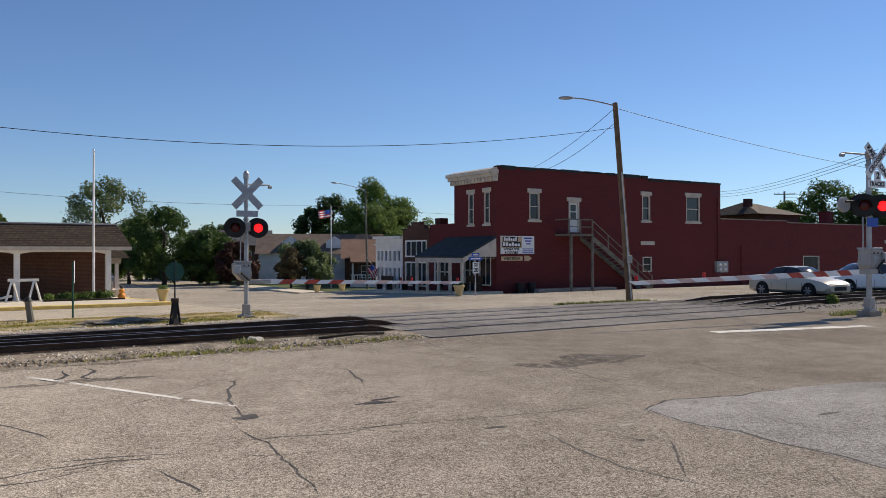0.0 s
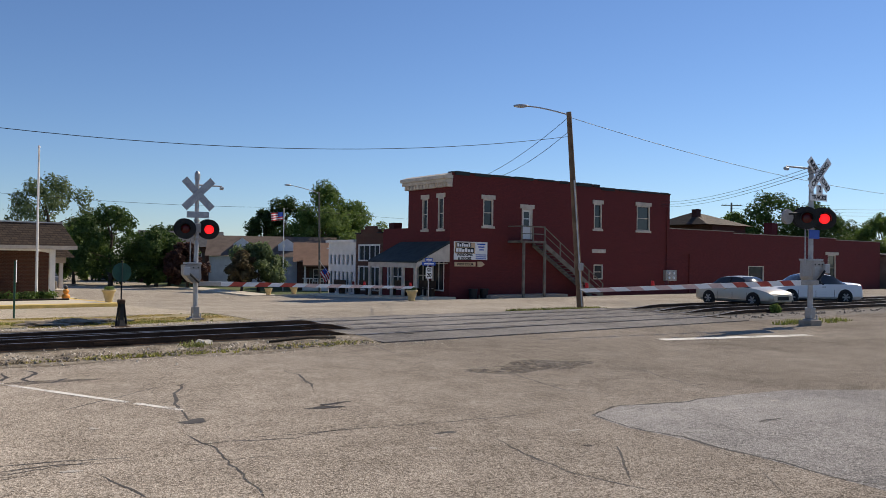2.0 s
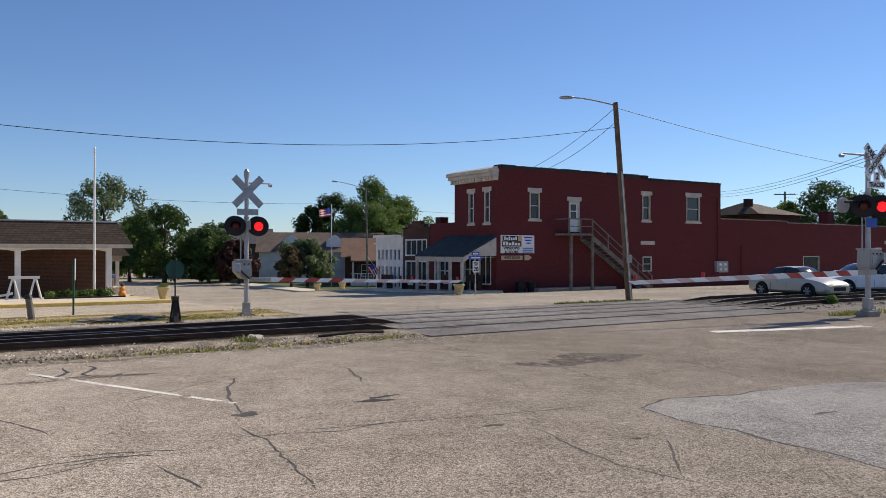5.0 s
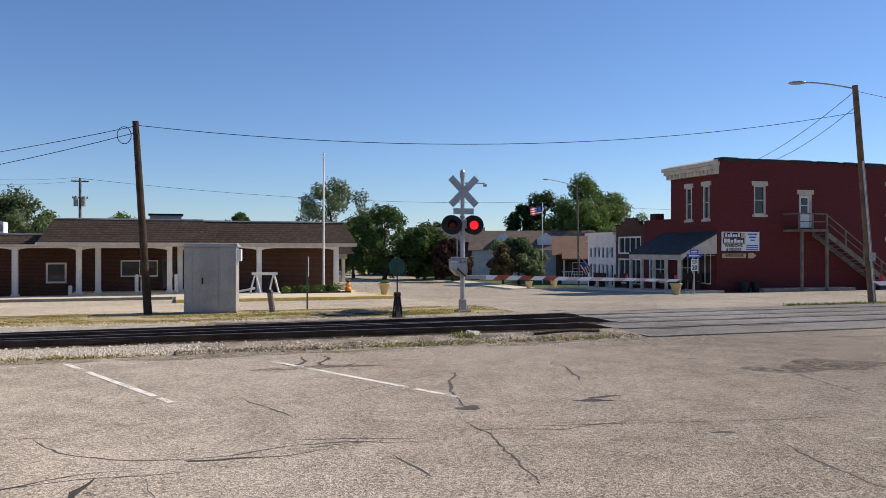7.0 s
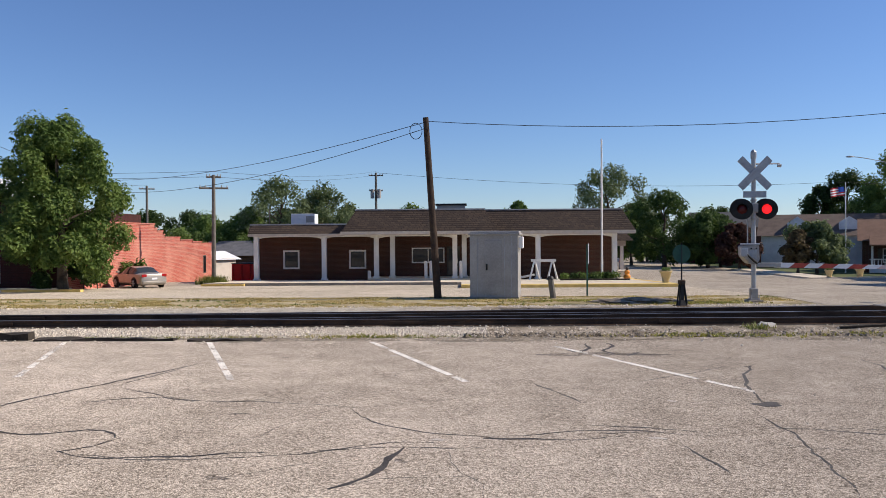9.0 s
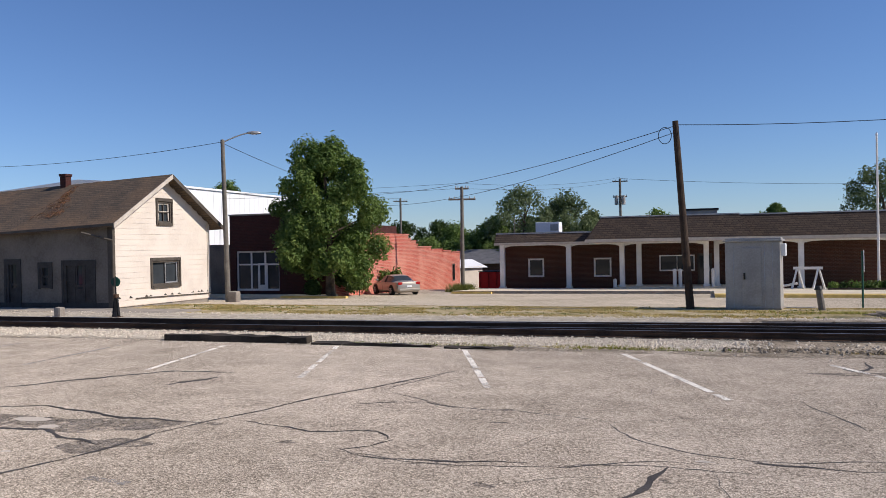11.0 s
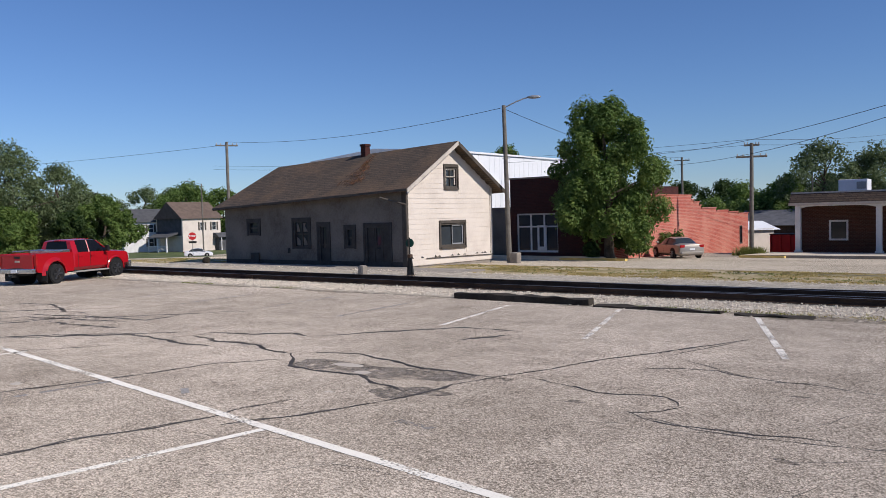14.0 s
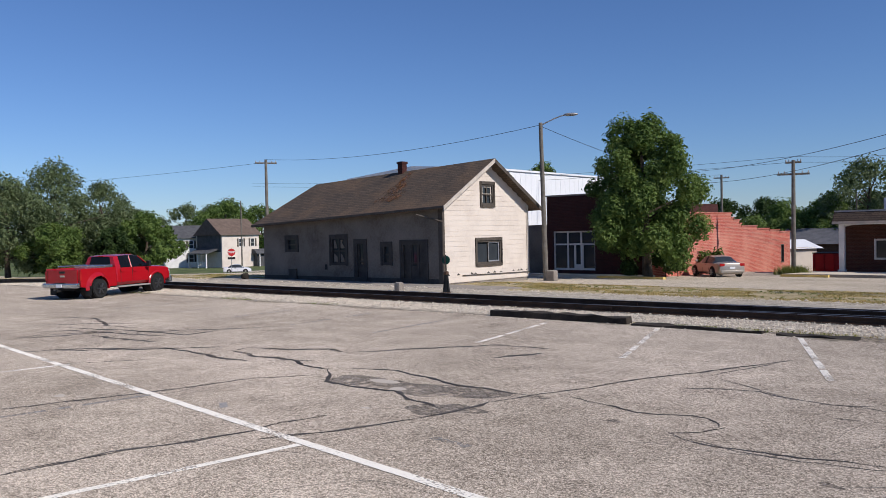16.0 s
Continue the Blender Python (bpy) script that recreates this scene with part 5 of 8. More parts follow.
def crossing_signal(at, rz, front, lit, arm_len, arm_side, h, label, zc, ox, fall, zl_=2.77, yaw=-20, blade=0.61, lamp_x=0.03, bell=(0.78, 4.08)):
    """A crossing signal. Local -y faces the viewer; the arm runs along arm_side * x. front: the lettered side of the boards is seen."""
    t = thing("crossing_signal", label, "railway signal", at, rz, "crossing signals")
    part("mast", R(((0, 0, 0.35), (0, 0, h - 0.2), 0.072, 0.062, 16)), M["galv"], t)
    part("finial", R(((0, 0, h - 0.26), (0, 0, h - 0.08), 0.085, 0.085, 14), ((0, 0, h - 0.08), (0, 0, h), 0.085, 0.04, 14)), M["galv"], t, "galvanised mast cap")
    part("base_box", B((-0.14, 0.14, -0.14, 0.14, 0.05, 0.1), (-0.1, 0.1, -0.1, 0.1, 0.1, 0.4), bevel=0.02), M["greymetal"], t)
    for bx in (-0.12, 0.12):
        part("anchor_bolt", R(((bx, -0.12, 0.05), (bx, -0.12, 0.2), 0.018, 0.018, 8)), M["galv"], t)
    part("foundation", B((-0.22, 0.22, -0.2, 0.2, -0.35, 0.06), bevel=0.02), M["oldconc"], t)
    for sgn in (1, -1):
        bm = B((-blade, blade, -0.012, 0.012, -0.11, 0.11), bevel=0.004)
        ob = part("crossbuck_blade", bm, M["whitemetal"] if front else M["galv"], t)
        ob.matrix_basis = pose(ox, -0.1 - 0.03 * (sgn < 0), zc, 0, 45 * sgn, 0)
        if front:
            for side, word in ((-1, "RAIL"), (1, "ROAD")) if sgn > 0 else ((0, "CROSSING"),):
                lettering(ob, word, pose(side * blade * 0.56, -0.0135, 0, 90, 0, 0), 0.19, M["black"])
        for k in (-0.9, 0.9):
            part("bolt", R(((blade * k, -0.02, 0), (blade * k, -0.01, 0), 0.016, 0.016, 8)), M["greymetal"], ob)
    pl = part("track_plate", B((ox - 0.34, ox + 0.34, -0.11, -0.09, zc - 0.72, zc - 0.53), bevel=0.004), M["whitemetal"] if front else M["galv"], t)
    if front:
        part("number_plate", B((ox - 0.12, ox + 0.12, -0.135, -0.115, zc - 0.54, zc - 0.28), bevel=0.004), M["whitemetal"], t)
        lettering(pl, "TRACKS", pose(ox, -0.112, zc - 0.63, 90, 0, 0), 0.16, M["black"])
        lettering(pl, "2", pose(ox, -0.138, zc - 0.41, 90, 0, 0), 0.24, M["black"])
    for z in (zc - 0.12, zc + 0.14, zl_ - 0.3, zl_ + 0.26):
        part("clamp", R(((0, 0, z - 0.03), (0, 0, z + 0.03), 0.092, 0.092, 12)), M["greymetal"], t)
    # lamps, each turned towards its own approach
    ox += lamp_x
    part("lamp_bracket", R(((ox - 0.42, 0, zl_ + 0.05), (ox + 0.42, 0, zl_ + 0.05), 0.03, 0.03, 10)), M["black"], t)
    part("junction_box", B((-0.11, 0.11, -0.1, 0.1, zl_ - 0.1, zl_ + 0.18), bevel=0.02), M["greymetal"], t)
    for i, sx in enumerate((ox - 0.36, ox + 0.36)):
        lp = new("flashing_lamp")
        lp.parent = t
        lp.matrix_basis = pose(sx, 0, zl_, 0, 0, yaw)
        part("background", R(((0, -0.12, 0), (0, -0.1, 0), 0.305, 0.305, 32)), M["black"], lp)
        part("housing", R(((0, -0.1, 0), (0, 0.1, 0), 0.2, 0.14, 20)), M["black"], lp)
        part("rear_background", R(((-0.05, 0.15, 0.02), (-0.05, 0.17, 0.02), 0.305, 0.305, 32)), M["black"], lp)
        bm = bmesh.new()
        bmesh.ops.create_uvsphere(bm, u_segments=24, v_segments=12, radius=1, matrix=Matrix.Translation((0, -0.12, 0)) @ Matrix.Diagonal((0.138, 0.045, 0.138, 1)))
        part("lens", bm, M["redlamp"] if i == lit else M["redoff"], lp, "lit red lens" if i == lit else "unlit dark red lens", smooth=True)
        bm = bmesh.new()
        n = 16
        for k in range(n):
            a0, a1 = math.pi * (k / n * 1.2 - 0.1), math.pi * ((k + 1) / n * 1.2 - 0.1)
            poly(bm, [(0.17 * math.cos(a), y, 0.17 * math.sin(a)) for a, y in ((a0, -0.12), (a1, -0.12), (a1, -0.29), (a0, -0.29))])
        ob = part("visor", bm, M["black"], lp)
        ob.modifiers.new("thick", "SOLIDIFY").thickness = 0.008
    part("bell_arm", R(((0, 0, bell[1]), (bell[0], 0.05, bell[1] + 0.01), 0.028, 0.022, 8)), M["galv"], t)
    part("bell", R(((bell[0] * 0.94, 0.05, bell[1] - 0.05), (bell[0] * 1.06, 0.05, bell[1] - 0.05), 0.05, 0.05, 12)), M["galv"], t)
    part("conduit", R(((-0.16, 0.05, 1.6), (-0.16, 0.05, zl_ - 0.1), 0.02, 0.02, 6)), M["galv"], t)
    # gate machine and arm
    g = new("gate_machine")
    g.parent = t
    bm = bmesh.new()
    s = arm_side
    prism(bm, [(-0.38 * s, -0.16, 1.66), (0.1 * s, -0.16, 1.7), (0.13 * s, -0.16, 1.24), (0.02 * s, -0.16, 1.1), (-0.18 * s, -0.16, 1.14), (-0.37 * s, -0.16, 1.36)], (0, 0.42, 0))
    bmesh.ops.bevel(bm, geom=bm.edges[:], offset=0.02, segments=2, affect="EDGES")
    part("case", bm, M["greymetal"], g, "grey metal gate mechanism case")
    part("counterweight", B(*[(min(-0.46 * s, -0.26 * s), max(-0.46 * s, -0.26 * s), -0.27, -0.18, 1.34, 1.6)], bevel=0.02), M["galv"], g)
    part("case_lid", B((min(-0.3 * s, 0.12 * s), max(-0.3 * s, 0.12 * s), -0.18, 0.28, 1.68, 1.73), bevel=0.01), M["galv"], g)
    part("arm_bracket", B((min(0, 0.7 * s), max(0, 0.7 * s), -0.27, -0.2, 1.03, 1.16), bevel=0.02), M["greymetal"], g)
    for k in range(3):
        part("lid_bolt", R(((s * (-0.28 + 0.15 * k), -0.175, 1.58), (s * (-0.28 + 0.15 * k), -0.155, 1.58), 0.022, 0.022, 8)), M["black"], g)
    part("door_plate", B((min(-0.3 * s, 0.04 * s), max(-0.3 * s, 0.04 * s), -0.172, -0.155, 1.26, 1.52), bevel=0.006), M["galv"], g)
    part("crank", R(((0.02 * s, -0.24, 1.14), (-0.34 * s, -0.24, 1.46), 0.035, 0.03, 8)), M["black"], g)
    arm = new("gate_arm")
    arm.parent = t
    n = int(arm_len / 0.42)
    for i in range(n):
        a, b = 0.6 + i * arm_len / n, 0.6 + (i + 1) * arm_len / n
        ha = 0.07 - 0.03 * i / n
        bm = bmesh.new()
        sk = 0.09
        zc0 = 1.09 - fall * i
        prism(bm, [((a - sk) * s, -0.25, zc0 - ha), ((b - sk) * s, -0.25, zc0 - ha - fall), ((b + sk) * s, -0.25, zc0 + ha - fall), ((a + sk) * s, -0.25, zc0 + ha)], (0, 0.035, 0))
        part("stripe", bm, (M["armred"] if i < 0.4 * n else M["armpink"]) if i % 2 else M["white"], arm, "red reflective stripe" if i % 2 else "white reflective stripe")
    for f in (0.66, 0.72, 0.985):
        x = (0.6 + arm_len * f) * s
        z = 1.09 - fall * n * f
        part("arm_lamp", R(((x, -0.23, z + 0.06), (x, -0.23, z + 0.17), 0.045, 0.035, 10)), M["redoff"] if f < 0.7 else M["signred"], arm)
    return t


crossing_signal((8.65, 24.1, 0.0), 0, False, 1, 7.2, 1, 4.5, "galvanised railway crossing signal with lit red lamp and lowered gate", 3.8, 0.0, 0.011, 2.74)
sig = crossing_signal((24.75, 13.68, 0.1), -8, True, 1, 7.4, -1, 4.35, "railway crossing signal with white lettered crossbuck and lowered gate", 4.04, 0.18, 0.0095, 2.84, -46, 0.57, 0.0, (-0.95, 4.2))
sig.scale = (1.16, 1.16, 1.16)
part("side_lamp", R(((-0.78, 0.1, 2.86), (-0.78, 0.18, 2.86), 0.2, 0.2, 24)), M["greymetal"], sig, "round lamp seen from behind")
part("side_arm", R(((0, 0, 2.98), (-0.78, 0.1, 2.94), 0.03, 0.03, 8)), M["black"], sig)
part("notice", B((-0.2, 0.2, -0.12, -0.1, 2.28, 2.52)), M["bluesign"], sig, "small blue notice plate")


# ---- switch stands ----
def frustum(bm, z0, z1, a0, b0, a1, b1):
    lo = [bm.verts.new((x * a0, y * b0, z0)) for x, y in ((-1, -1), (1, -1), (1, 1), (-1, 1))]
    hi = [bm.verts.new((x * a1, y * b1, z1)) for x, y in ((-1, -1), (1, -1), (1, 1), (-1, 1))]
    bm.faces.new(lo[::-1])
    bm.faces.new(hi)
    for k in range(4):
        bm.faces.new((lo[k], lo[(k + 1) % 4], hi[(k + 1) % 4], hi[k]))


def switch_stand(at, rz, h, target, label, slim=False):
    t = thing("switch_stand", label, "switch stand", at, rz)
    w = 0.5 if slim else 0.62
    part("base", B((-0.32 * w, 0.32 * w, -0.14, 0.14, -0.02, 0.05), bevel=0.01), M["rail"], t)
    bm = bmesh.new()
    frustum(bm, 0.05, 0.2, 0.15 * w, 0.12, 0.08 * w, 0.07)
    frustum(bm, 0.2, 0.66, 0.08 * w, 0.07, 0.065 * w, 0.06)
    part("pedestal", bm, M["black"], t, "tapered black iron pedestal")
    for sx in (-1, 1):
        part("rib", R(((sx * 0.22 * w, 0.0, 0.04), (sx * 0.1 * w, 0.0, 0.64), 0.026, 0.022, 8)), M["black"], t)
    part("head", B((-0.12 * w, 0.12 * w, -0.1, 0.1, 0.62, 0.74), bevel=0.025), M["rail"], t)
    part("spindle", R(((0, 0, 0.7), (0, 0, h), 0.022, 0.018, 8)), M["black"], t)
    part("lever", R(((0.1 * w, -0.02, 0.66), (0.2 * w, -0.05, 0.1), 0.02, 0.026, 8)), M["black"], t)
    if target:
        part("target", R(((0.0, -0.02, h - 0.18), (0.0, 0.02, h - 0.18), 0.145, 0.145, 24)), M["green"], t, "round green target")
        part("cross_target", B((-0.01, 0.01, -0.14, 0.14, h - 0.32, h - 0.04), bevel=0.004), M["black"], t, "dark target plate set crosswise")
    return t


switch_stand((5.95, 22.0, 0.03), 8, 1.75, False, "black iron switch stand beside the rails")
part("target", R(((0, -0.015, 1.45), (0, 0.015, 1.45), 0.25, 0.25, 20)), M["green"], bpy.data.objects["switch_stand"], "round dark green target plate")
switch_stand((-17.7, 20.5, 0.03), 15, 1.3, True, "slim switch stand with a round green target", True)


# ---- poles and wires ----
def utility_pole(base, top, r, material, label, arms=(), lamp=None):
    t = thing("utility_pole", label, "utility pole", base, 0, "utility poles")
    off = Vector(top) - Vector(base)
    bm = bmesh.new()
    rod(bm, (0, 0, -0.3), tuple(off), r, r * 0.72, 14)
    part("shaft", bm, material, t)
    up = off.normalized()
    for dist, length, ang in arms:
        c = off - up * dist
        d = Vector((math.cos(radians(ang)), math.sin(radians(ang)), 0)) * length / 2
        a = part("crossarm", R((tuple(c - d), tuple(c + d), 0.055, 0.055, 6)), material, t)
        for k in (-0.92, -0.55, 0.55, 0.92):
            q = c + d * k
            part("insulator", R((tuple(q + Vector((0, 0, 0.05))), tuple(q + Vector((0, 0, 0.17))), 0.035, 0.02, 8)), M["greymetal"], a)
    if lamp:
        end = Vector(lamp)
        s = off - up * 0.12
        l = new("lamp_arm")
        l.parent = t
        cu = [s.lerp(end, k) + Vector((0, 0, 0.22 * math.sin(k * math.pi * 0.5) - 0.0)) for k in (0, 0.25, 0.5, 0.75, 1.0)]
        bm = bmesh.new()
        for a, b in zip(cu, cu[1:]):
            rod(bm, a, b, 0.028, 0.028, 8)
        part("bracket", bm, M["galv"], l)
        d = (end - s)
        d.z = 0
        d.normalize()
        e = cu[-1]
        bm = bmesh.new()
        bmesh.ops.create_uvsphere(bm, u_segments=16, v_segments=8, radius=1, matrix=Matrix.Translation(e + d * 0.22) @ d.to_track_quat("X", "Z").to_matrix().to_4x4() @ Matrix.Diagonal((0.32, 0.13, 0.075, 1)))
        part("lamp_head", bm, M["galv"], l, "grey cobra-head lamp", smooth=True)
    return t


def wire(a, b, sag, r=0.011, n=22):
    a, b = Vector(a), Vector(b)
    cu = bpy.data.curves.new("cable", "CURVE")
    cu.dimensions, cu.bevel_depth, cu.bevel_resolution = "3D", r, 1
    s = cu.splines.new("POLY")
    s.points.add(n)
    for i in range(n + 1):
        k = i / n
        p = a.lerp(b, k)
        s.points[i].co = (p.x, p.y, p.z - sag * 4 * k * (1 - k), 1)
    cu.materials.append(M["wire"])
    return tagged(new("cable", cu), "thin black overhead cable between poles", "cable", "overhead cables")


PL = (-1.15, 26.45, 5.9)
PR = (23.72, 23.42, 8.0)
utility_pole((-0.77, 26.4, 0.0), PL, 0.13, M["darkpole"], "dark leaning wooden utility pole beside the tracks")
utility_pole((24.12, 23.0, 0.0), PR, 0.14, M["pole"], "brown leaning wooden pole carrying a street lamp", lamp=(-1.75, 1.5, 8.02))
utility_pole((-19.65, 29.6, -0.12), (-19.83, 29.65, 6.8), 0.115, M["greypole"], "grey wooden pole with a street lamp by the depot", lamp=(0.8, 0.55, 7.0))
P3 = (-46.4, 35.1, 7.5)
utility_pole((-46.4, 35.1, -0.5), P3, 0.13, M["greypole"], "wooden utility pole with a crossarm behind the depot", arms=((0.25, 1.5, 60),))
P5 = (-13.95, 45.3, 5.6)
utility_pole((-13.97, 45.2, -0.58), P5, 0.13, M["greypole"], "grey wooden utility pole with a crossarm", arms=((0.75, 1.6, 18), (0.12, 0.8, 18)))
P6 = (-7.5, 71.7, 7.8)
tp = utility_pole((-7.5, 71.7, -1.2), P6, 0.14, M["greypole"], "utility pole with transformers behind the brick office", arms=((0.25, 1.3, 5), (1.6, 1.2, 5)))
for dx in (-0.3, 0.3):
    part("transformer", R(((dx, -0.2, 6.7), (dx, -0.2, 7.5), 0.17, 0.17, 14)), M["greymetal"], tp)
P7 = (-29.2, 74.5, 7.0)
utility_pole((-29.2, 74.5, -1.2), P7, 0.14, M["greypole"], "distant wooden utility pole", arms=((0.3, 1.4, 20),))
P8 = (79.1, 53, 8.6)
utility_pole((79.1, 53, -0.8), P8, 0.14, M["greypole"], "distant wooden utility pole with crossarm", arms=((0.3, 2.2, -40),))
utility_pole((33.8, 63.9, -1.0), (33.6, 63.9, 7.7), 0.1, M["greypole"], "slim grey street lamp pole on the cross street", lamp=(-2.9, 0.2, 8.9))
utility_pole((-101.8, 72.6, -3.0), (-101.8, 72.6, 7.6), 0.12, M["greypole"], "far grey street lamp pole", lamp=(-1.6, -1.2, 10.8))
utility_pole((-13.9, 58.4, -1.2), (-13.9, 58.4, 4.1), 0.05, M["greypole"], "thin service mast behind the office")
wire((PL[0], PL[1], PL[2] - 0.12), (PR[0], PR[1], PR[2] - 1.0), 0.85)
wire((PL[0], PL[1], PL[2] - 0.15), (-27, 56, 6.3), 0.75)
wire((PL[0], PL[1], PL[2] - 0.35), (-27, 56, 5.6), 1.0)
wire((PR[0], PR[1], PR[2] - 0.2), (30.0, 36.3, 6.86), 0.2)
wire((PR[0], PR[1], PR[2] - 0.8), (31.1, 36.3, 6.86), 0.2)
wire((PR[0], PR[1], PR[2] - 0.2), (54, 22.5, 6.1), 0.5)
for dz in (0.0, 0.3):
    wire((P5[0], P5[1], P5[2] - 0.1 + dz), (P6[0], P6[1], P6[2] - 0.2 + dz), 0.35, 0.009)
    wire((P5[0], P5[1], P5[2] - 0.1 + dz), (-60, 44, 6.6 + dz), 0.5, 0.009)
wire(P6, (33.6, 73, 6.7), 0.7, 0.014)
wire((33.6, 73, 6.7), (90, 82, 7.5), 0.7, 0.014)
wire((-19.8, 29.6, 6.7), P3, 0.5)
wire((-19.8, 29.6, 6.65), P7, 0.7)
wire((-46.4, 35.1, 7.3), (-120, 20, 8.5), 0.9)
for dz in (0, -0.35, -0.7):
    wire((46.4, 37, 6.2 + dz * 0.5), (24, 13, 5.0 + 0.3 * dz), 0.35, 0.008)
    wire((P8[0], P8[1], P8[2] - 0.3 + dz), (110, 30, 9 + dz), 0.6, 0.012)
# loop of slack cable at the leaning pole's head
cu = bpy.data.curves.new("cable", "CURVE")
cu.dimensions, cu.bevel_depth = "3D", 0.011
sp = cu.splines.new("POLY")
sp.points.add(20)
for i in range(21):
    a = i / 20 * 2 * math.pi
    sp.points[i].co = (PL[0] - 0.32 + 0.2 * math.cos(a), PL[1] - 0.05, PL[2] - 0.45 + 0.26 * math.sin(a), 1)
cu.materials.append(M["wire"])
tagged(new("cable", cu), "slack loop of black cable at a pole head", "cable", "overhead cables")


# ---- trackside cabinet and small posts ----
def cabinet():
    t = thing("signal_cabinet", "weathered grey metal railway signal cabinet standing in dry grass", "cabinet", (1.12, 26.6, 0.0), -9)
    part("body", B((-0.78, 0.78, -0.55, 0.55, 0.02, 2.04), bevel=0.012), M["greymetal"], t)
    part("roof", B((-0.84, 0.84, -0.62, 0.62, 2.04, 2.1), (-0.8, 0.8, -0.4, 0.4, 2.1, 2.16), bevel=0.02), M["greymetal"], t)
    d = part("door", B((-0.3, 0.26, -0.575, -0.55, 0.12, 1.86), bevel=0.008), M["greymetal"], t)
    part("handle", B((-0.25, -0.2, -0.62, -0.575, 0.9, 1.1), bevel=0.01), M["black"], d)
    for x in (-0.55, 0.34, 0.56):
        part("seam", B((x, x + 0.02, -0.562, -0.548, 0.05, 2.0)), M["galv"], t)
    part("vent_hood", B((0.78, 0.92, -0.3, 0.1, 1.6, 1.98), bevel=0.02), M["whitemetal"], t)
    part("plinth", B((-0.8, 0.8, -0.57, 0.57, -0.12, 0.04)), M["oldconc"], t)


cabinet()
t = thing("stub_post", "short leaning weathered wooden post stub", "post", (2.95, 26.0, 0.0))
part("stem", R(((0, 0, -0.1), (-0.1, 0, 0.62), 0.1, 0.09, 10)), M["greypole"], t)
part("cap", R(((-0.1, 0, 0.6), (-0.11, 0, 0.7), 0.13, 0.08, 10)), M["black"], t)
t = thing("marker_post", "narrow road marker sign seen edge-on on a green post", "sign", (4.28, 27.6, -0.05), 80)
part("post", R(((0, 0, -0.1), (0, 0, 1.75), 0.03, 0.03, 6)), M["green"], t)
part("plate", B((-0.23, 0.23, -0.05, -0.035, 1.1, 1.78), bevel=0.004), M["whitemetal"], t)


def barricade():
    t = thing("white_barricade", "white painted wooden sawhorse barricade on the pavement", "barricade", (4.65, 45.5, zg(45.5) + 0.13), -6)
    for x in (-0.5, 0.5):
        for s in (-1, 1):
            part("leg", R(((x + s * 0.28, s * 0.3, 0), (x, 0, 1.15), 0.06, 0.05, 6)), M["whitepaint"], t)
    part("top_rail", B((-0.7, 0.7, -0.06, 0.06, 1.02, 1.16), bevel=0.01), M["whitepaint"], t)
    part("low_rail", R(((-1.7, 0, 0.05), (-0.5, 0, 0.3), 0.06, 0.06, 6)), M["whitepaint"], t)


barricade()
t = thing("flagpole", "bare white metal flagpole in a planting bed", "flagpole", (7.95, 45.6, -0.5))
part("shaft", R(((0, 0, 0), (0, 0, 7.85), 0.07, 0.045, 12)), M["whitepaint"], t)
part("ball", R(((0, 0, 7.85), (0, 0, 7.98), 0.07, 0.03, 10)), M["whitemetal"], t)
for i in range(7):
    shrub(5.9 + i * 0.42, 44.6 + 0.25 * (i % 2), 0.75, 0.62, "leafdark" if i % 2 else "leaf", 200 + i, 260, 0.07, "low green shrub in the planting bed")
tagged(part("bed_edge", B((5.4, 9.2, 44.0, 44.2, -0.5, -0.33)), M["tie"]), "dark timber edging of the planting bed", "edging", kind="structure")


def planter(at, m, flower, label):
    t = thing("planter", label, "planter", at, 0, "planters")
    t.scale = (0.85, 0.85, 0.85)
    bm = bmesh.new()
    prof = [(0.17, 0.0), (0.2, 0.05), (0.19, 0.1), (0.3, 0.52), (0.36, 0.58), (0.36, 0.66), (0.31, 0.66), (0.29, 0.55)]
    n = 20
    rings = [[bm.verts.new((r * math.cos(2 * math.pi * k / n), r * math.sin(2 * math.pi * k / n), z)) for k in range(n)] for r, z in prof]
    for a, b in zip(rings, rings[1:]):
        for k in range(n):
            bm.faces.new((a[k], a[(k + 1) % n], b[(k + 1) % n], b[k]))
    bm.faces.new(rings[-1])
    part("pot", bm, m, t, smooth=True)
    leaf_cloud("flowers", [((0.1 * math.cos(k), 0.1 * math.sin(k), 0.72), (0.2, 0.2, 0.13)) for k in range(0, 6, 2)], 160, 0.06, M[flower], t, 9)


M["pot"] = mat("tan_stone_pot", ((0.42, 0.33, 0.16), (0.55, 0.44, 0.24)), 0.85, 4, 25, 0.2)
planter((9.75, 38.6, zg(37.9) + 0.12), M["pot"], "leaflight", "tan urn planter with flowers at the kerb")
planter((23.3, 34.0, zg(34)), M["pot"], "leafdark", "tan urn planter with sparse plants by the shop")
planter((25.6, 56.5, zg(56.5) + 0.1), M["pot"], "leaf", "tan urn planter along the shop street")
planter((25.5, 52.0, zg(52) + 0.1), M["pot"], "leaf", "tan urn planter along the shop street")

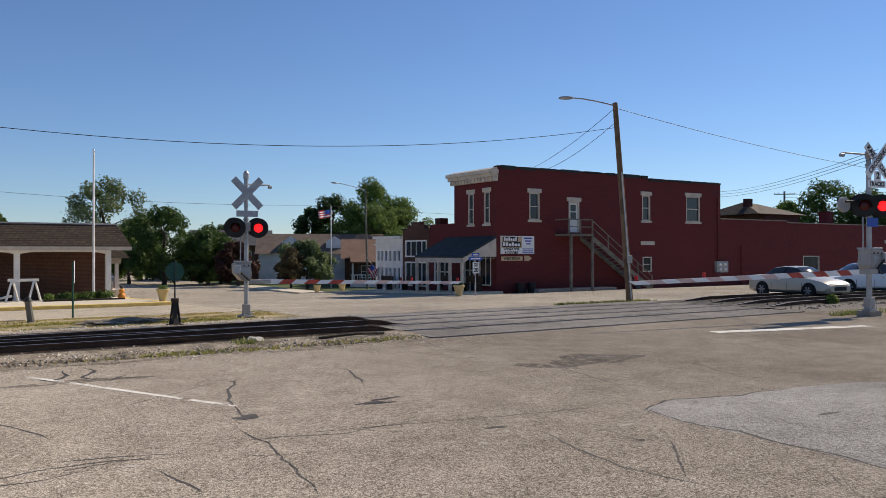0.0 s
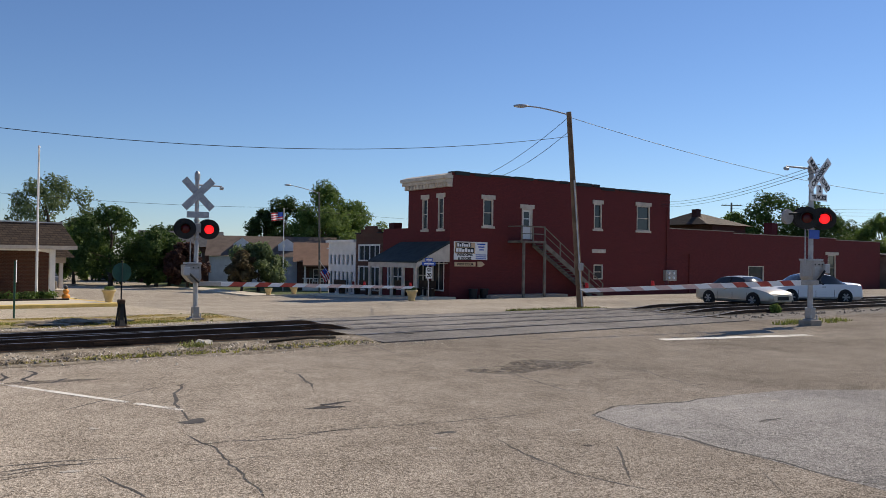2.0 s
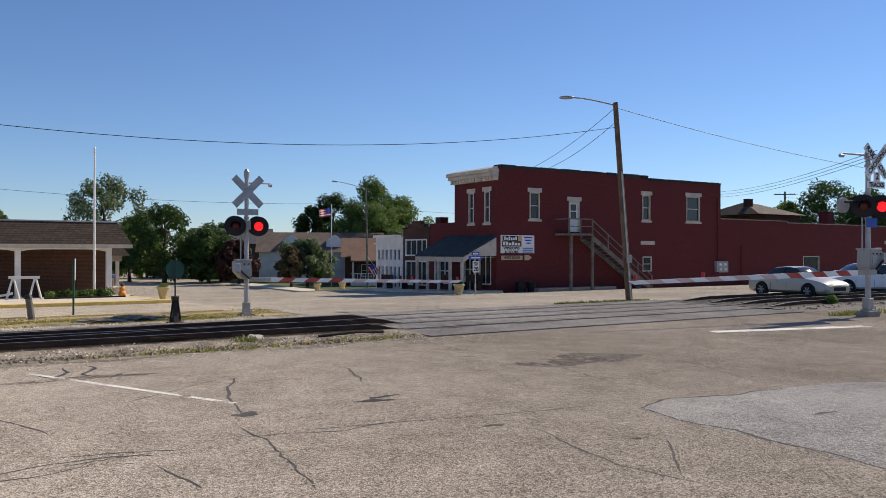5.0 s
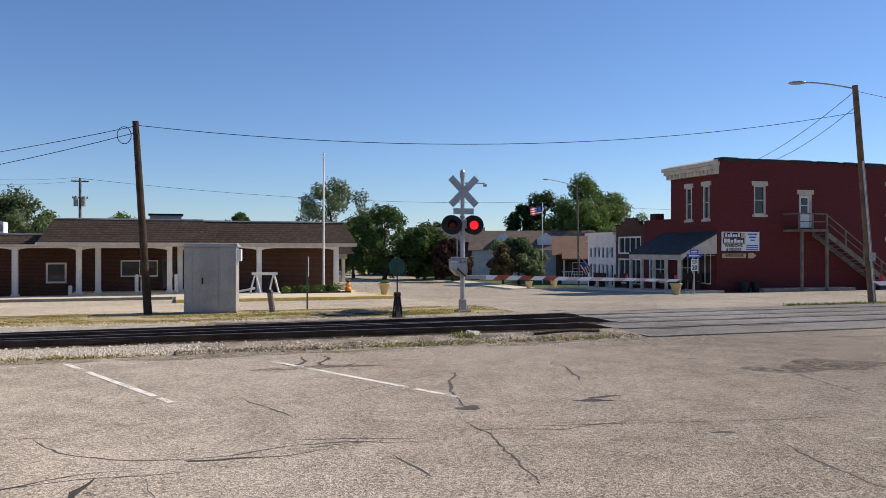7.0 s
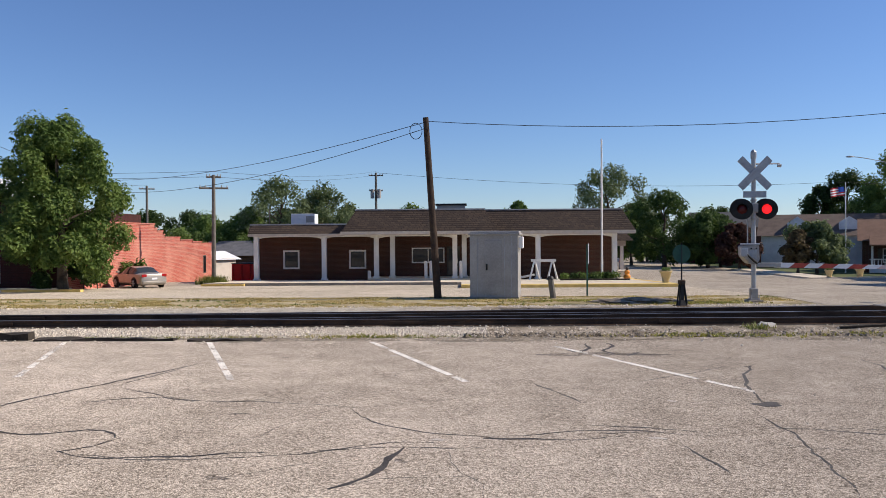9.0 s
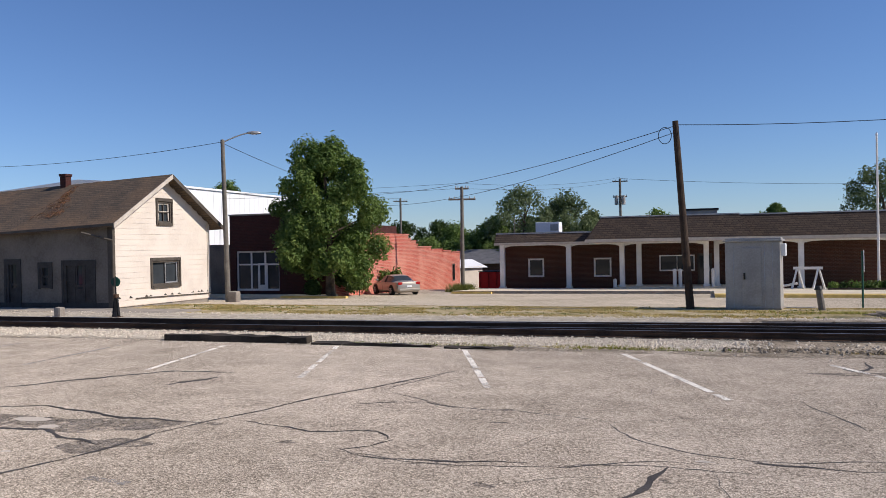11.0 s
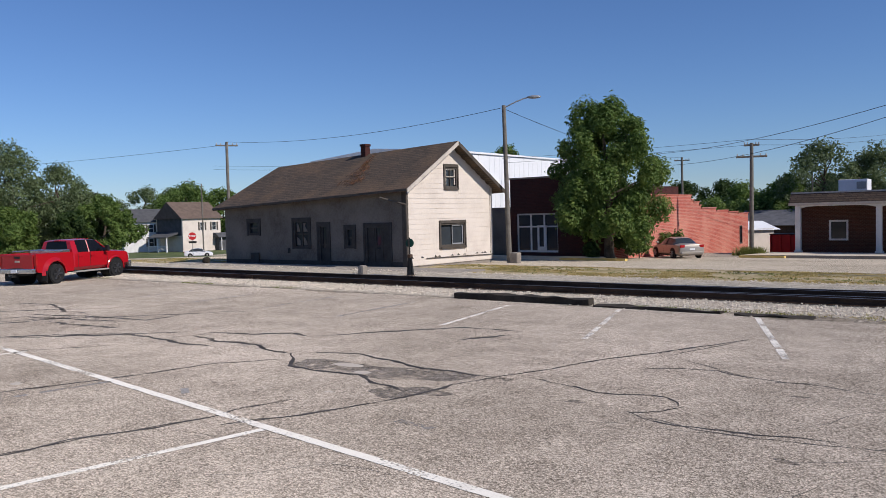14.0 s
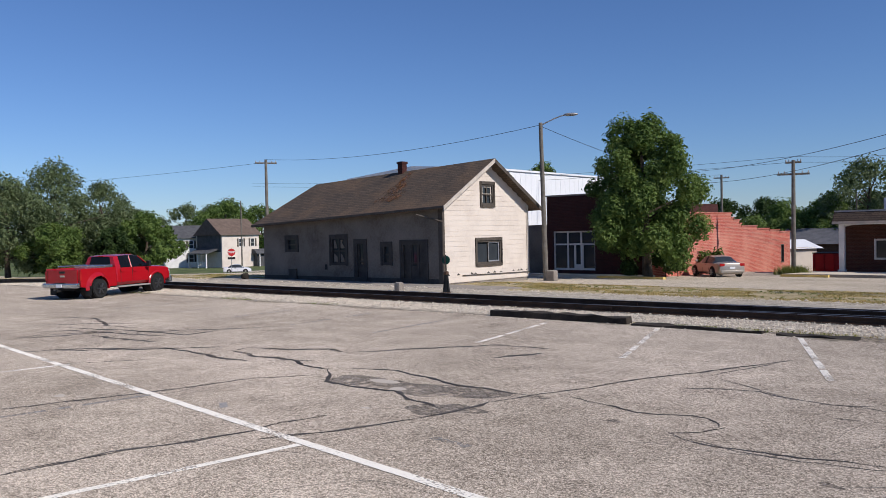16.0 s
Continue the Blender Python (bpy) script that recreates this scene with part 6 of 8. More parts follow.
# bench, pumpkin-coloured ornament and posts at the office corner
t = thing("bench", "weathered wooden bench at the office end", "bench", (9.7, 49.5, -0.55), 90)
part("seat", B((-0.9, 0.9, -0.22, 0.22, 0.4, 0.46)), M["trim"], t)
part("backrest", B((-0.9, 0.9, 0.2, 0.26, 0.5, 0.95)), M["trim"], t)
for x in (-0.8, 0.8):
    part("leg", B((x - 0.05, x + 0.05, -0.2, 0.22, 0, 0.4)), M["trim"], t)
M["orange"] = mat("orange_paint", ((0.6, 0.2, 0.03), (0.8, 0.32, 0.05)), 0.6, 4, 20, 0.1)
t = thing("garden_ornament", "small orange garden ornament beside the bed", "ornament", (9.15, 44.6, -0.42))
for z, r in ((0.16, 0.2), (0.42, 0.15), (0.62, 0.1)):
    bm = bmesh.new()
    bmesh.ops.create_uvsphere(bm, u_segments=14, v_segments=8, radius=r, matrix=Matrix.Translation((0, 0, z)) @ Matrix.Diagonal((1, 1, 0.85, 1)))
    part("body", bm, M["orange"] if z < 0.6 else M["darktrim"], t, smooth=True)
for u in (-5.35, -2.05, -1.75, 0.0):
    t = thing("bollard", "short white bollard before the office entrance", "bollard", (u, 46.9, zg(46.9) + 0.12), 0, "bollards")
    hh = 0.5 if u == -5.35 else 1.05
    part("post", R(((0, 0, 0), (0, 0, hh), 0.1, 0.1, 14)), M["whitepaint"], t)
    part("cap", R(((0, 0, hh), (0, 0, hh + 0.05), 0.1, 0.05, 14)), M["whitepaint"], t)
t = thing("mail_box", "white wall notice box beside the entrance", "notice box", (0.95, 49.1, 0.2))
part("body", B((-0.28, 0.28, -0.1, 0.09, 0.2, 0.95), bevel=0.02), M["whitemetal"], t)
part("face", B((-0.22, 0.22, -0.115, -0.1, 0.35, 0.8)), M["greymetal"], t)

# speed sign with street name plate
t = thing("speed_sign", "white speed limit sign under blue street name plates", "sign", (24.05, 33.6, zg(33.6)))
part("post", R(((0, 0, -0.1), (0, 0, 2.35), 0.03, 0.03, 8)), M["galv"], t)
pl = part("plate", B((-0.2, 0.2, -0.05, -0.04, 1.15, 1.72), bevel=0.003), M["whitemetal"], t)
lettering(pl, "20", pose(0, -0.054, 1.31, 90, 0, 0), 0.3, M["black"])
lettering(pl, "SPEED\nLIMIT", pose(0, -0.054, 1.58, 90, 0, 0), 0.1, M["black"])
for i, (z, w) in enumerate(((1.9, 0.42), (2.1, 0.24))):
    b = part("name_plate", B((-w, w, -0.02, 0.0, z - 0.09, z + 0.09)), M["bluesign"], t)
    part("writing", B((-w * 0.7, w * 0.7, -0.026, -0.02, z - 0.035, z + 0.035)), M["whitemetal"], b)

# shop signs on the side wall
M["tan"] = mat("tan_sign_board", ((0.5, 0.35, 0.22), (0.6, 0.44, 0.28)), 0.6, 3, 20, 0.05)
def wall_sign():
    t = thing("shop_sign", "tan and white painted shop sign on the red brick wall", "sign", (0, 35.93, 0))
    part("board", B((27.46, 29.86, 0, 0.05, 1.9, 2.92), bevel=0.006), M["white"], t)
    part("tan_panel", B((27.5, 28.95, -0.006, 0.0, 2.25, 2.88)), M["tan"], t)
    bm = bmesh.new()
    for k in range(6):
        box(bm, 27.66 + 0.16 * k, 27.78 + 0.16 * k, -0.014, -0.006, 2.64, 2.84 if k in (0, 2, 5) else 2.78)
        box(bm, 27.58 + 0.21 * k, 27.75 + 0.21 * k, -0.014, -0.006, 2.34, 2.55 if k in (0, 1, 3) else 2.49)
    part("name_mark", bm, M["white"], t, "pale name mark with dark edge")
    part("name_shadow", B((27.6, 28.66, -0.01, -0.004, 2.6, 2.87), (27.53, 28.86, -0.01, -0.004, 2.3, 2.58)), M["black"], t)
    lettering(t, "WINDOWS\n& DOORS", pose(28.2, -0.01, 2.07, 90, 0, 0), 0.22, M["black"])
    rows = []
    for k in range(3):
        rows.append((29.1 + 0.08 * k, 29.7 - 0.06 * k, -0.008, 0, 2.76 - 0.16 * k, 2.83 - 0.16 * k))
    for k in range(3):
        rows.append((29.0, 29.78, -0.008, 0, 2.16 - 0.11 * k, 2.21 - 0.11 * k))
    part("writing", B(*rows), M["bluesign"], t)
    t = thing("door_sign", "narrow tan wall sign with an arrow", "sign", (0, 35.93, 0))
    part("board", B((27.5, 29.0, 0, 0.04, 1.52, 1.76)), M["tan"], t)
    lettering(t, "WEST DOOR", pose(28.25, -0.006, 1.64, 90, 0, 0), 0.2, M["black"])
    bm = bmesh.new()
    prism(bm, [(29.15, 0, 1.5), (29.45, 0, 1.5), (29.68, 0, 1.65), (29.45, 0, 1.8), (29.15, 0, 1.8)], (0, 0.04, 0))
    part("arrow", bm, M["tan"], t)


wall_sign()


# ---- vehicles ----
M["darksteel"] = mat("dark_painted_steel", ((0.05, 0.05, 0.052), (0.1, 0.1, 0.105)), 0.4, 4, 30, 0.05, metal=0.6)


def wheel(parent, x, y, r, w, side):
    wh = new("wheel")
    wh.parent = parent
    bm = bmesh.new()
    rod(bm, (x, y - w / 2, r), (x, y + w / 2, r), r, r, 28)
    es = [e for e in bm.edges if e.calc_face_angle(0) > 1.0]
    bmesh.ops.bevel(bm, geom=es, offset=0.03, segments=2, affect="EDGES")
    part("tyre", bm, M["rubber"], wh)
    yo = y + side * (w / 2 + 0.003)
    bm = bmesh.new()
    rod(bm, (x, yo - side * 0.03, r), (x, yo, r), r * 0.64, r * 0.6, 24)
    part("rim", bm, M["black"], wh)
    bm = bmesh.new()
    for k in range(6):
        a = k * math.pi / 3
        rod(bm, (x + 0.05 * math.cos(a), yo + side * 0.008, r + 0.05 * math.sin(a)), (x + r * 0.58 * math.cos(a), yo + side * 0.008, r + r * 0.58 * math.sin(a)), 0.035, 0.045, 6)
    rod(bm, (x, yo, r), (x, yo + side * 0.02, r), 0.07, 0.06, 12)
    part("spokes", bm, M["greymetal"] if r < 0.4 else M["darksteel"], wh)


def eased(rows, sub):
    """More stations between the given ones, without overshoot."""
    p = np.array(rows, float)
    x = p[:, 0]
    dlt = np.diff(p, axis=0) / np.diff(x)[:, None]
    m = np.zeros_like(p)
    m[0], m[-1] = dlt[0], dlt[-1]
    ok = dlt[:-1] * dlt[1:] > 0
    m[1:-1] = np.where(ok, 2 * dlt[:-1] * dlt[1:] / np.where(ok, dlt[:-1] + dlt[1:], 1), 0)
    out = []
    for i in range(len(p) - 1):
        h = x[i + 1] - x[i]
        for k in range(sub):
            t = k / sub
            q = (2 * t**3 - 3 * t**2 + 1) * p[i] + (t**3 - 2 * t**2 + t) * h * m[i] + (3 * t**2 - 2 * t**3) * p[i + 1] + (t**3 - t**2) * h * m[i + 1]
            q[0] = x[i] + h * t
            out.append(tuple(q))
    return out + [tuple(p[-1])]


def sleek(ob, angle=34):
    ob.data.polygons.foreach_set("use_smooth", [True] * len(ob.data.polygons))
    ob.data.set_sharp_from_angle(angle=radians(angle))
    return ob


def lofted(stations, glass_spans, sub=5):
    """Body and glass meshes from stations (x, half width, low, shoulder, belt, roof half width, top)."""
    body, glass = bmesh.new(), bmesh.new()
    secs = []
    glass_spans = {(i * sub + k, j) for i, j in glass_spans for k in range(sub)}
    for x, w, zb, zs, zt, wr, zr in eased(stations, sub):
        pts = [(0.0, zb), (0.86 * w, zb), (w, zb + 0.14), (w, zs), (0.95 * w, zt), (wr, zr - 0.03), (wr * 0.72, zr), (0.0, zr + 0.012)]
        secs.append([Vector((x, p, z)) for p, z in pts])
    for i in range(len(secs) - 1):
        a, b = secs[i], secs[i + 1]
        for k in range(7):
            for s in (1, -1):
                q = [a[k], b[k], b[k + 1], a[k + 1]]
                q = [Vector((p.x, p.y * s, p.z)) for p in q]
                tgt = glass if (i, k) in glass_spans else body
                if (q[0] - q[1]).length < 1e-6 and (q[2] - q[3]).length < 1e-6:
                    continue
                try:
                    tgt.faces.new([tgt.verts.new(p) for p in q])
                except ValueError:
                    pass
    for sec in (secs[0], secs[-1]):
        ring = [Vector(p) for p in sec] + [Vector((p.x, -p.y, p.z)) for p in sec[-2:0:-1]]
        body.faces.new([body.verts.new(p) for p in ring])
    for m in (body, glass):
        bmesh.ops.remove_doubles(m, verts=m.verts, dist=0.002)
        bmesh.ops.recalc_face_normals(m, faces=m.faces)
    return body, glass


def paint(name, col, rough=0.28, metal=0.0):
    m = mat(name, (col, tuple(min(1, 1.08 * c) for c in col)), rough, 1.0, 20, 0.0, metal=metal, spec=0.5)
    m.node_tree.nodes["Principled BSDF"].inputs["Coat Weight"].default_value = 0.25
    return m


M["tail"] = mat("red_tail_lens", ((0.3, 0.01, 0.01), (0.4, 0.015, 0.015)), 0.2, 5, 20, 0.0)
M["tint"] = mat("tinted_glass", ((0.006, 0.006, 0.007), (0.01, 0.01, 0.011)), 0.06, 0.6, 3, 0.0, spec=0.18)
M["headlens"] = mat("clear_lamp_lens", ((0.5, 0.52, 0.54), (0.66, 0.68, 0.7)), 0.1, 5, 20, 0.0)


def sedan(at, rz, pnt, label, length=4.9, height=1.46):
    t = thing("parked_car", label, "car", at, rz, "parked cars")
    k, hk = length / 4.9, height / 1.46
    st = [(-2.45, 0.72, 0.34, 0.5, 0.66, 0.6, 0.8), (-2.38, 0.84, 0.24, 0.6, 0.86, 0.68, 0.98), (-2.05, 0.9, 0.2, 0.66, 0.93, 0.7, 1.02), (-1.55, 0.92, 0.2, 0.68, 0.95, 0.66, 1.05), (-0.95, 0.92, 0.2, 0.68, 0.95, 0.56, 1.38), (-0.1, 0.92, 0.2, 0.68, 0.94, 0.58, 1.45), (0.4, 0.92, 0.2, 0.67, 0.93, 0.57, 1.41), (1.15, 0.92, 0.2, 0.66, 0.9, 0.68, 0.98), (1.9, 0.89, 0.2, 0.62, 0.8, 0.66, 0.86), (2.3, 0.82, 0.22, 0.52, 0.68, 0.6, 0.74), (2.45, 0.66, 0.3, 0.45, 0.56, 0.5, 0.62)]
    st = [(a * k, b, c, d * hk, e * hk, f, g * hk) for a, b, c, d, e, f, g in st]
    sp = {(3, 4), (4, 4), (5, 4), (6, 4), (3, 5), (3, 6), (6, 5), (6, 6)}
    body, glass = lofted(st, sp)
    sleek(part("body", body, pnt, t))
    sleek(part("window_glass", glass, M["glass"], t))
    # pillars between the side windows, a dark sill and bumper lines
    for sy in (-1, 1):
        for xa, xb, wa in ((-0.2, -0.16, 0.07),):
            bm = bmesh.new()
            rod(bm, (xa * k, sy * 0.875, 0.95 * hk), (xb * k, sy * 0.6, 1.38 * hk), wa * 0.5, wa * 0.5, 6)
            part("window_pillar", bm, M["black"], t)
        part("sill", B((-1.0 * k, 1.0 * k, sy * 0.9 - 0.03, sy * 0.9 + 0.03, 0.2, 0.27), bevel=0.015), M["black"], t)
        for xd in (-0.85, 0.12, 1.02):
            part("door_gap", B((xd * k - 0.008, xd * k + 0.008, sy * 0.918 - 0.006, sy * 0.918 + 0.006, 0.34, 0.68 * hk)), M["black"], t)
    part("rear_bumper", B((-2.48 * k, -2.3 * k, -0.76, 0.76, 0.3, 0.48), bevel=0.05), pnt, t)
    for x in (-1.42 * k, 1.42 * k):
        for s in (-1, 1):
            arch = bmesh.new()
            rod(arch, (x, s * 0.86, 0.33), (x, s * 0.925, 0.33), 0.39, 0.39, 24)
            part("wheel_arch", arch, M["black"], t)
            wheel(t, x, s * 0.86, 0.33, 0.2, s)
    for s in (-1, 1):
        part("headlight", B((2.2 * k, 2.33 * k, s * 0.62 - 0.16, s * 0.62 + 0.16, 0.56, 0.69), bevel=0.03), M["headlens"], t)
        part("tail_light", B((-2.45 * k, -2.36 * k, s * 0.66 - 0.16, s * 0.66 + 0.16, 0.72, 0.9), bevel=0.03), M["tail"], t)
        part("mirror", B((0.75, 0.93, s * 0.99 - 0.09, s * 0.99 + 0.09, 0.95, 1.08), bevel=0.03), pnt, t)
        part("door_handle", B((-0.4, -0.2, s * 0.925 - 0.015, s * 0.925 + 0.015, 0.8, 0.84)), M["chrome"], t)
        part("pillar", B((-0.32, -0.24, min(s * 0.6, s * 0.88), max(s * 0.6, s * 0.88), 0.9, 1.0)), M["black"], t)
    part("grille", B((2.38 * k, 2.47 * k, -0.4, 0.4, 0.36, 0.54), bevel=0.02), M["black"], t)
    part("rear_plate", B((-2.47 * k, -2.44 * k, -0.18, 0.18, 0.56, 0.68)), M["whitemetal"], t)
    return t


sedan((32.8, 21.3, 0.02), -97, paint("silver_beige_paint", (0.42, 0.39, 0.33), 0.3, 0.35), "silver beige sedan waiting beyond the lowered gate", 4.6, 1.46).scale = (0.92, 0.92, 0.92)
sedan((38.0, 21.2, 0.02), 152, paint("white_car_paint", (0.72, 0.72, 0.72)), "white sedan on the street beyond the gate", 4.9, 1.46)
sedan((-16.15, 40.0, zg(39.8)), 138, paint("gold_beige_paint", (0.34, 0.3, 0.25), 0.3, 0.3), "beige sedan parked by the red brick wall", 4.2, 1.36).scale = (0.78, 0.78, 0.78)
sedan((-86.0, 60.5, -2.46), 55, paint("far_white_paint", (0.7, 0.7, 0.72)), "white sedan parked before distant houses", 4.6, 1.45).scale = (0.75, 0.75, 0.8)
sedan((13.0, 92.0, -1.2), 92, paint("dark_grey_paint", (0.08, 0.08, 0.09)), "dark sedan parked far down the cross street", 4.6, 1.5)
sedan((24.3, 100.0, -1.2), 92, paint("black_car_paint", (0.03, 0.03, 0.032)), "black car parked far down the cross street", 4.8, 1.7)
sedan((14.2, 78.0, -1.2), 92, paint("blue_grey_paint", (0.12, 0.13, 0.15)), "grey car parked beside the office", 4.6, 1.6)


def pickup(at, rz):
    red = paint("red_truck_paint", (0.36, 0.006, 0.012), 0.22)
    t = thing("pickup_truck", "bright red crew-cab pickup truck stopped on the lot", "truck", at, rz)
    st = [(-0.76, 0.97, 0.5, 1.02, 1.3, 0.93, 1.33), (-0.7, 0.99, 0.5, 1.02, 1.31, 0.74, 1.83), (-0.45, 0.99, 0.5, 1.02, 1.31, 0.75, 1.89), (0.25, 0.99, 0.5, 1.02, 1.31, 0.76, 1.91), (0.85, 0.99, 0.5, 1.02, 1.3, 0.75, 1.87), (1.6, 0.99, 0.5, 1.02, 1.28, 0.86, 1.34), (1.95, 0.99, 0.5, 1.02, 1.26, 0.86, 1.32), (2.7, 0.98, 0.52, 1.0, 1.22, 0.82, 1.27), (2.92, 0.95, 0.55, 0.95, 1.14, 0.78, 1.18), (2.97, 0.9, 0.58, 0.9, 1.08, 0.72, 1.1)]
    body, glass = lofted(st, {(0, 6), (4, 5), (4, 6), (4, 4), (2, 4), (3, 4)}, 4)
    sleek(part("cab", body, red, t))
    sleek(part("window_glass", glass, M["tint"], t, "dark tinted glass"))
    for s in (-1, 1):
        for xa, xb, za, wa in ((0.24, 0.26, 1.88, 0.1), (1.56, 0.88, 1.86, 0.07)):
            bm = bmesh.new()
            rod(bm, (xa, s * 0.945, 1.29), (xb, s * 0.745, za - 0.03), wa * 0.4, wa * 0.35, 8)
            part("pillar", bm, red, t)
        for xd in (-0.5, 0.27, 1.38):
            part("door_gap", B((xd - 0.008, xd + 0.008, s * 0.99 - 0.006, s * 0.99 + 0.006, 0.62, 1.28)), M["black"], t)
        # bed side with its wheel opening
        bm = bmesh.new()
        arch = [(-1.95 + 0.55 * math.cos(a * math.pi / 14), 0.5 + 0.55 * math.sin(a * math.pi / 14)) for a in range(15)]
        prof = [(-2.95, 0.66), (-2.95, 1.33), (-2.9, 1.36), (-0.82, 1.36), (-0.79, 1.33), (-0.79, 0.5)] + arch + [(-2.9, 0.56)]
        prism(bm, [(x, s * 0.9, z) for x, z in prof], (0, s * 0.09, 0))
        part("bed_side", bm, red, t)
        for xw, r0, r1, bulge, nm in ((-1.95, 0.54, 0.72, 0.13, "rear_fender"), (1.95, 0.51, 0.6, 0.04, "front_fender")):
            bm = bmesh.new()
            rows = []
            for a in range(19):
                c, q = math.cos(math.pi * (a / 18 * 1.06 - 0.03)), math.sin(math.pi * (a / 18 * 1.06 - 0.03))
                rows.append([bm.verts.new((xw + r * c, s * y, 0.46 + r * q)) for r, y in ((r0, 0.9), (r0, 0.99 + bulge), (r0 + 0.05, 1.0 + bulge), ((r0 + r1) / 2, 0.99 + bulge * 0.75), (r1, 0.985))])
            for p, q in zip(rows, rows[1:]):
                for k in range(4):
                    bm.faces.new((p[k], q[k], q[k + 1], p[k + 1]))
            bmesh.ops.recalc_face_normals(bm, faces=bm.faces)
            sleek(part(nm, bm, red, t), 50)
        bm = bmesh.new()
        rod(bm, (-1.95, s * 0.5, 0.46), (-1.95, s * 0.93, 0.46), 0.56, 0.56, 28)
        part("wheel_well", bm, M["black"], t)
        bm = bmesh.new()
        rod(bm, (1.95, s * 0.5, 0.46), (1.95, s * 0.996, 0.46), 0.52, 0.52, 28)
        part("wheel_well", bm, M["black"], t)
        wheel(t, -1.95, s * 1.0, 0.44, 0.3, s)
        wheel(t, 1.95, s * 0.92, 0.44, 0.26, s)
        part("running_board", B((-0.75, 1.42, min(s * 0.88, s * 1.07), max(s * 0.88, s * 1.07), 0.4, 0.47), bevel=0.025), M["greymetal"], t)
        part("tail_light", B((-2.985, -2.86, s * 0.935 - 0.07, s * 0.935 + 0.07, 0.84, 1.24), bevel=0.025), M["tail"], t)
        part("mirror", B((1.16, 1.3, s * 1.13 - 0.1, s * 1.13 + 0.1, 1.3, 1.58), bevel=0.03), M["black"], t)
        part("mirror_arm", R(((1.2, s * 0.93, 1.36), (1.22, s * 1.08, 1.4), 0.025, 0.025, 6)), M["black"], t)
        for xh in (0.42, -0.36):
            part("door_handle", B((xh - 0.1, xh + 0.1, s * 1.0 - 0.018, s * 1.0 + 0.018, 1.1, 1.14), bevel=0.008), red, t)
        part("headlight", B((2.84, 2.985, s * 0.76 - 0.17, s * 0.76 + 0.17, 0.86, 1.08), bevel=0.03), M["headlens"], t)
        part("mud_flap", B((-2.56, -2.53, s * 1.0 - 0.17, s * 1.0 + 0.17, 0.16, 0.6)), M["black"], t)
    tg = part("tailgate", B((-3.0, -2.92, -0.85, 0.85, 0.66, 1.34), bevel=0.025), red, t)
    part("emblem", B((-3.01, -2.995, -0.13, 0.13, 1.0, 1.08), bevel=0.01), M["trim"], tg)
    part("tailgate_handle", B((-3.01, -2.99, -0.16, 0.16, 1.17, 1.26), bevel=0.008), M["black"], tg)
    part("bed_floor", B((-2.9, -0.82, -0.9, 0.9, 0.62, 0.78)), M["black"], t)
    part("bed_front", B((-0.84, -0.79, -0.9, 0.9, 0.62, 1.36)), red, t)
    part("toolbox", B((-1.42, -0.88, -0.88, 0.88, 1.15, 1.48), bevel=0.03), M["chrome"], t, "bright metal toolbox across the bed")
    for y in (0.9, -0.97):
        part("bed_rail", R(((-2.3, y + 0.035, 1.44), (-1.4, y + 0.035, 1.44), 0.03, 0.03, 8)), M["chrome"], t)
    part("rear_bumper", B((-3.2, -2.96, -0.97, 0.97, 0.52, 0.74), bevel=0.05), M["chrome"], t)
    part("step_pad", B((-3.21, -3.0, -0.3, 0.3, 0.735, 0.75)), M["black"], t)
    part("front_bumper", B((2.92, 3.14, -0.97, 0.97, 0.45, 0.74), bevel=0.06), M["chrome"], t)
    part("brush_guard", R(((3.16, -0.6, 0.55), (3.16, -0.6, 1.1), 0.035, 0.035, 8), ((3.16, 0.6, 0.55), (3.16, 0.6, 1.1), 0.035, 0.035, 8), ((3.16, -0.6, 1.1), (3.16, 0.6, 1.1), 0.035, 0.035, 8)), M["black"], t)
    part("grille", B((2.93, 3.01, -0.55, 0.55, 0.76, 1.1), bevel=0.02), M["black"], t)
    part("rear_plate", B((-3.215, -3.2, -0.16, 0.16, 0.56, 0.7)), M["whitemetal"], t)
    part("hitch", B((-3.36, -3.0, -0.05, 0.05, 0.36, 0.46), bevel=0.01), M["black"], t)
    part("chassis", B((-2.8, 2.8, -0.45, 0.45, 0.4, 0.62)), M["black"], t)
    part("axle", R(((-1.95, -0.85, 0.44), (-1.95, 0.85, 0.44), 0.09), ((-1.95, -0.14, 0.44), (-1.95, 0.14, 0.44), 0.2)), M["black"], t)
    part("exhaust", R(((-2.0, 0.55, 0.42), (-2.75, 0.75, 0.42), 0.05, 0.05, 10)), M["greymetal"], t)
    for k in range(5):
        part("roof_lamp", B((0.72, 0.8, -0.44 + 0.2 * k, -0.36 + 0.2 * k, 1.885, 1.925), bevel=0.01), M["tail"], t)
    part("brake_lamp", B((-0.72, -0.66, -0.15, 0.15, 1.83, 1.88), bevel=0.01), M["tail"], t)


pickup((-29.43, 14.87, 0.0), 110)
bpy.data.objects["pickup_truck"].scale = (0.79, 0.79, 0.79)

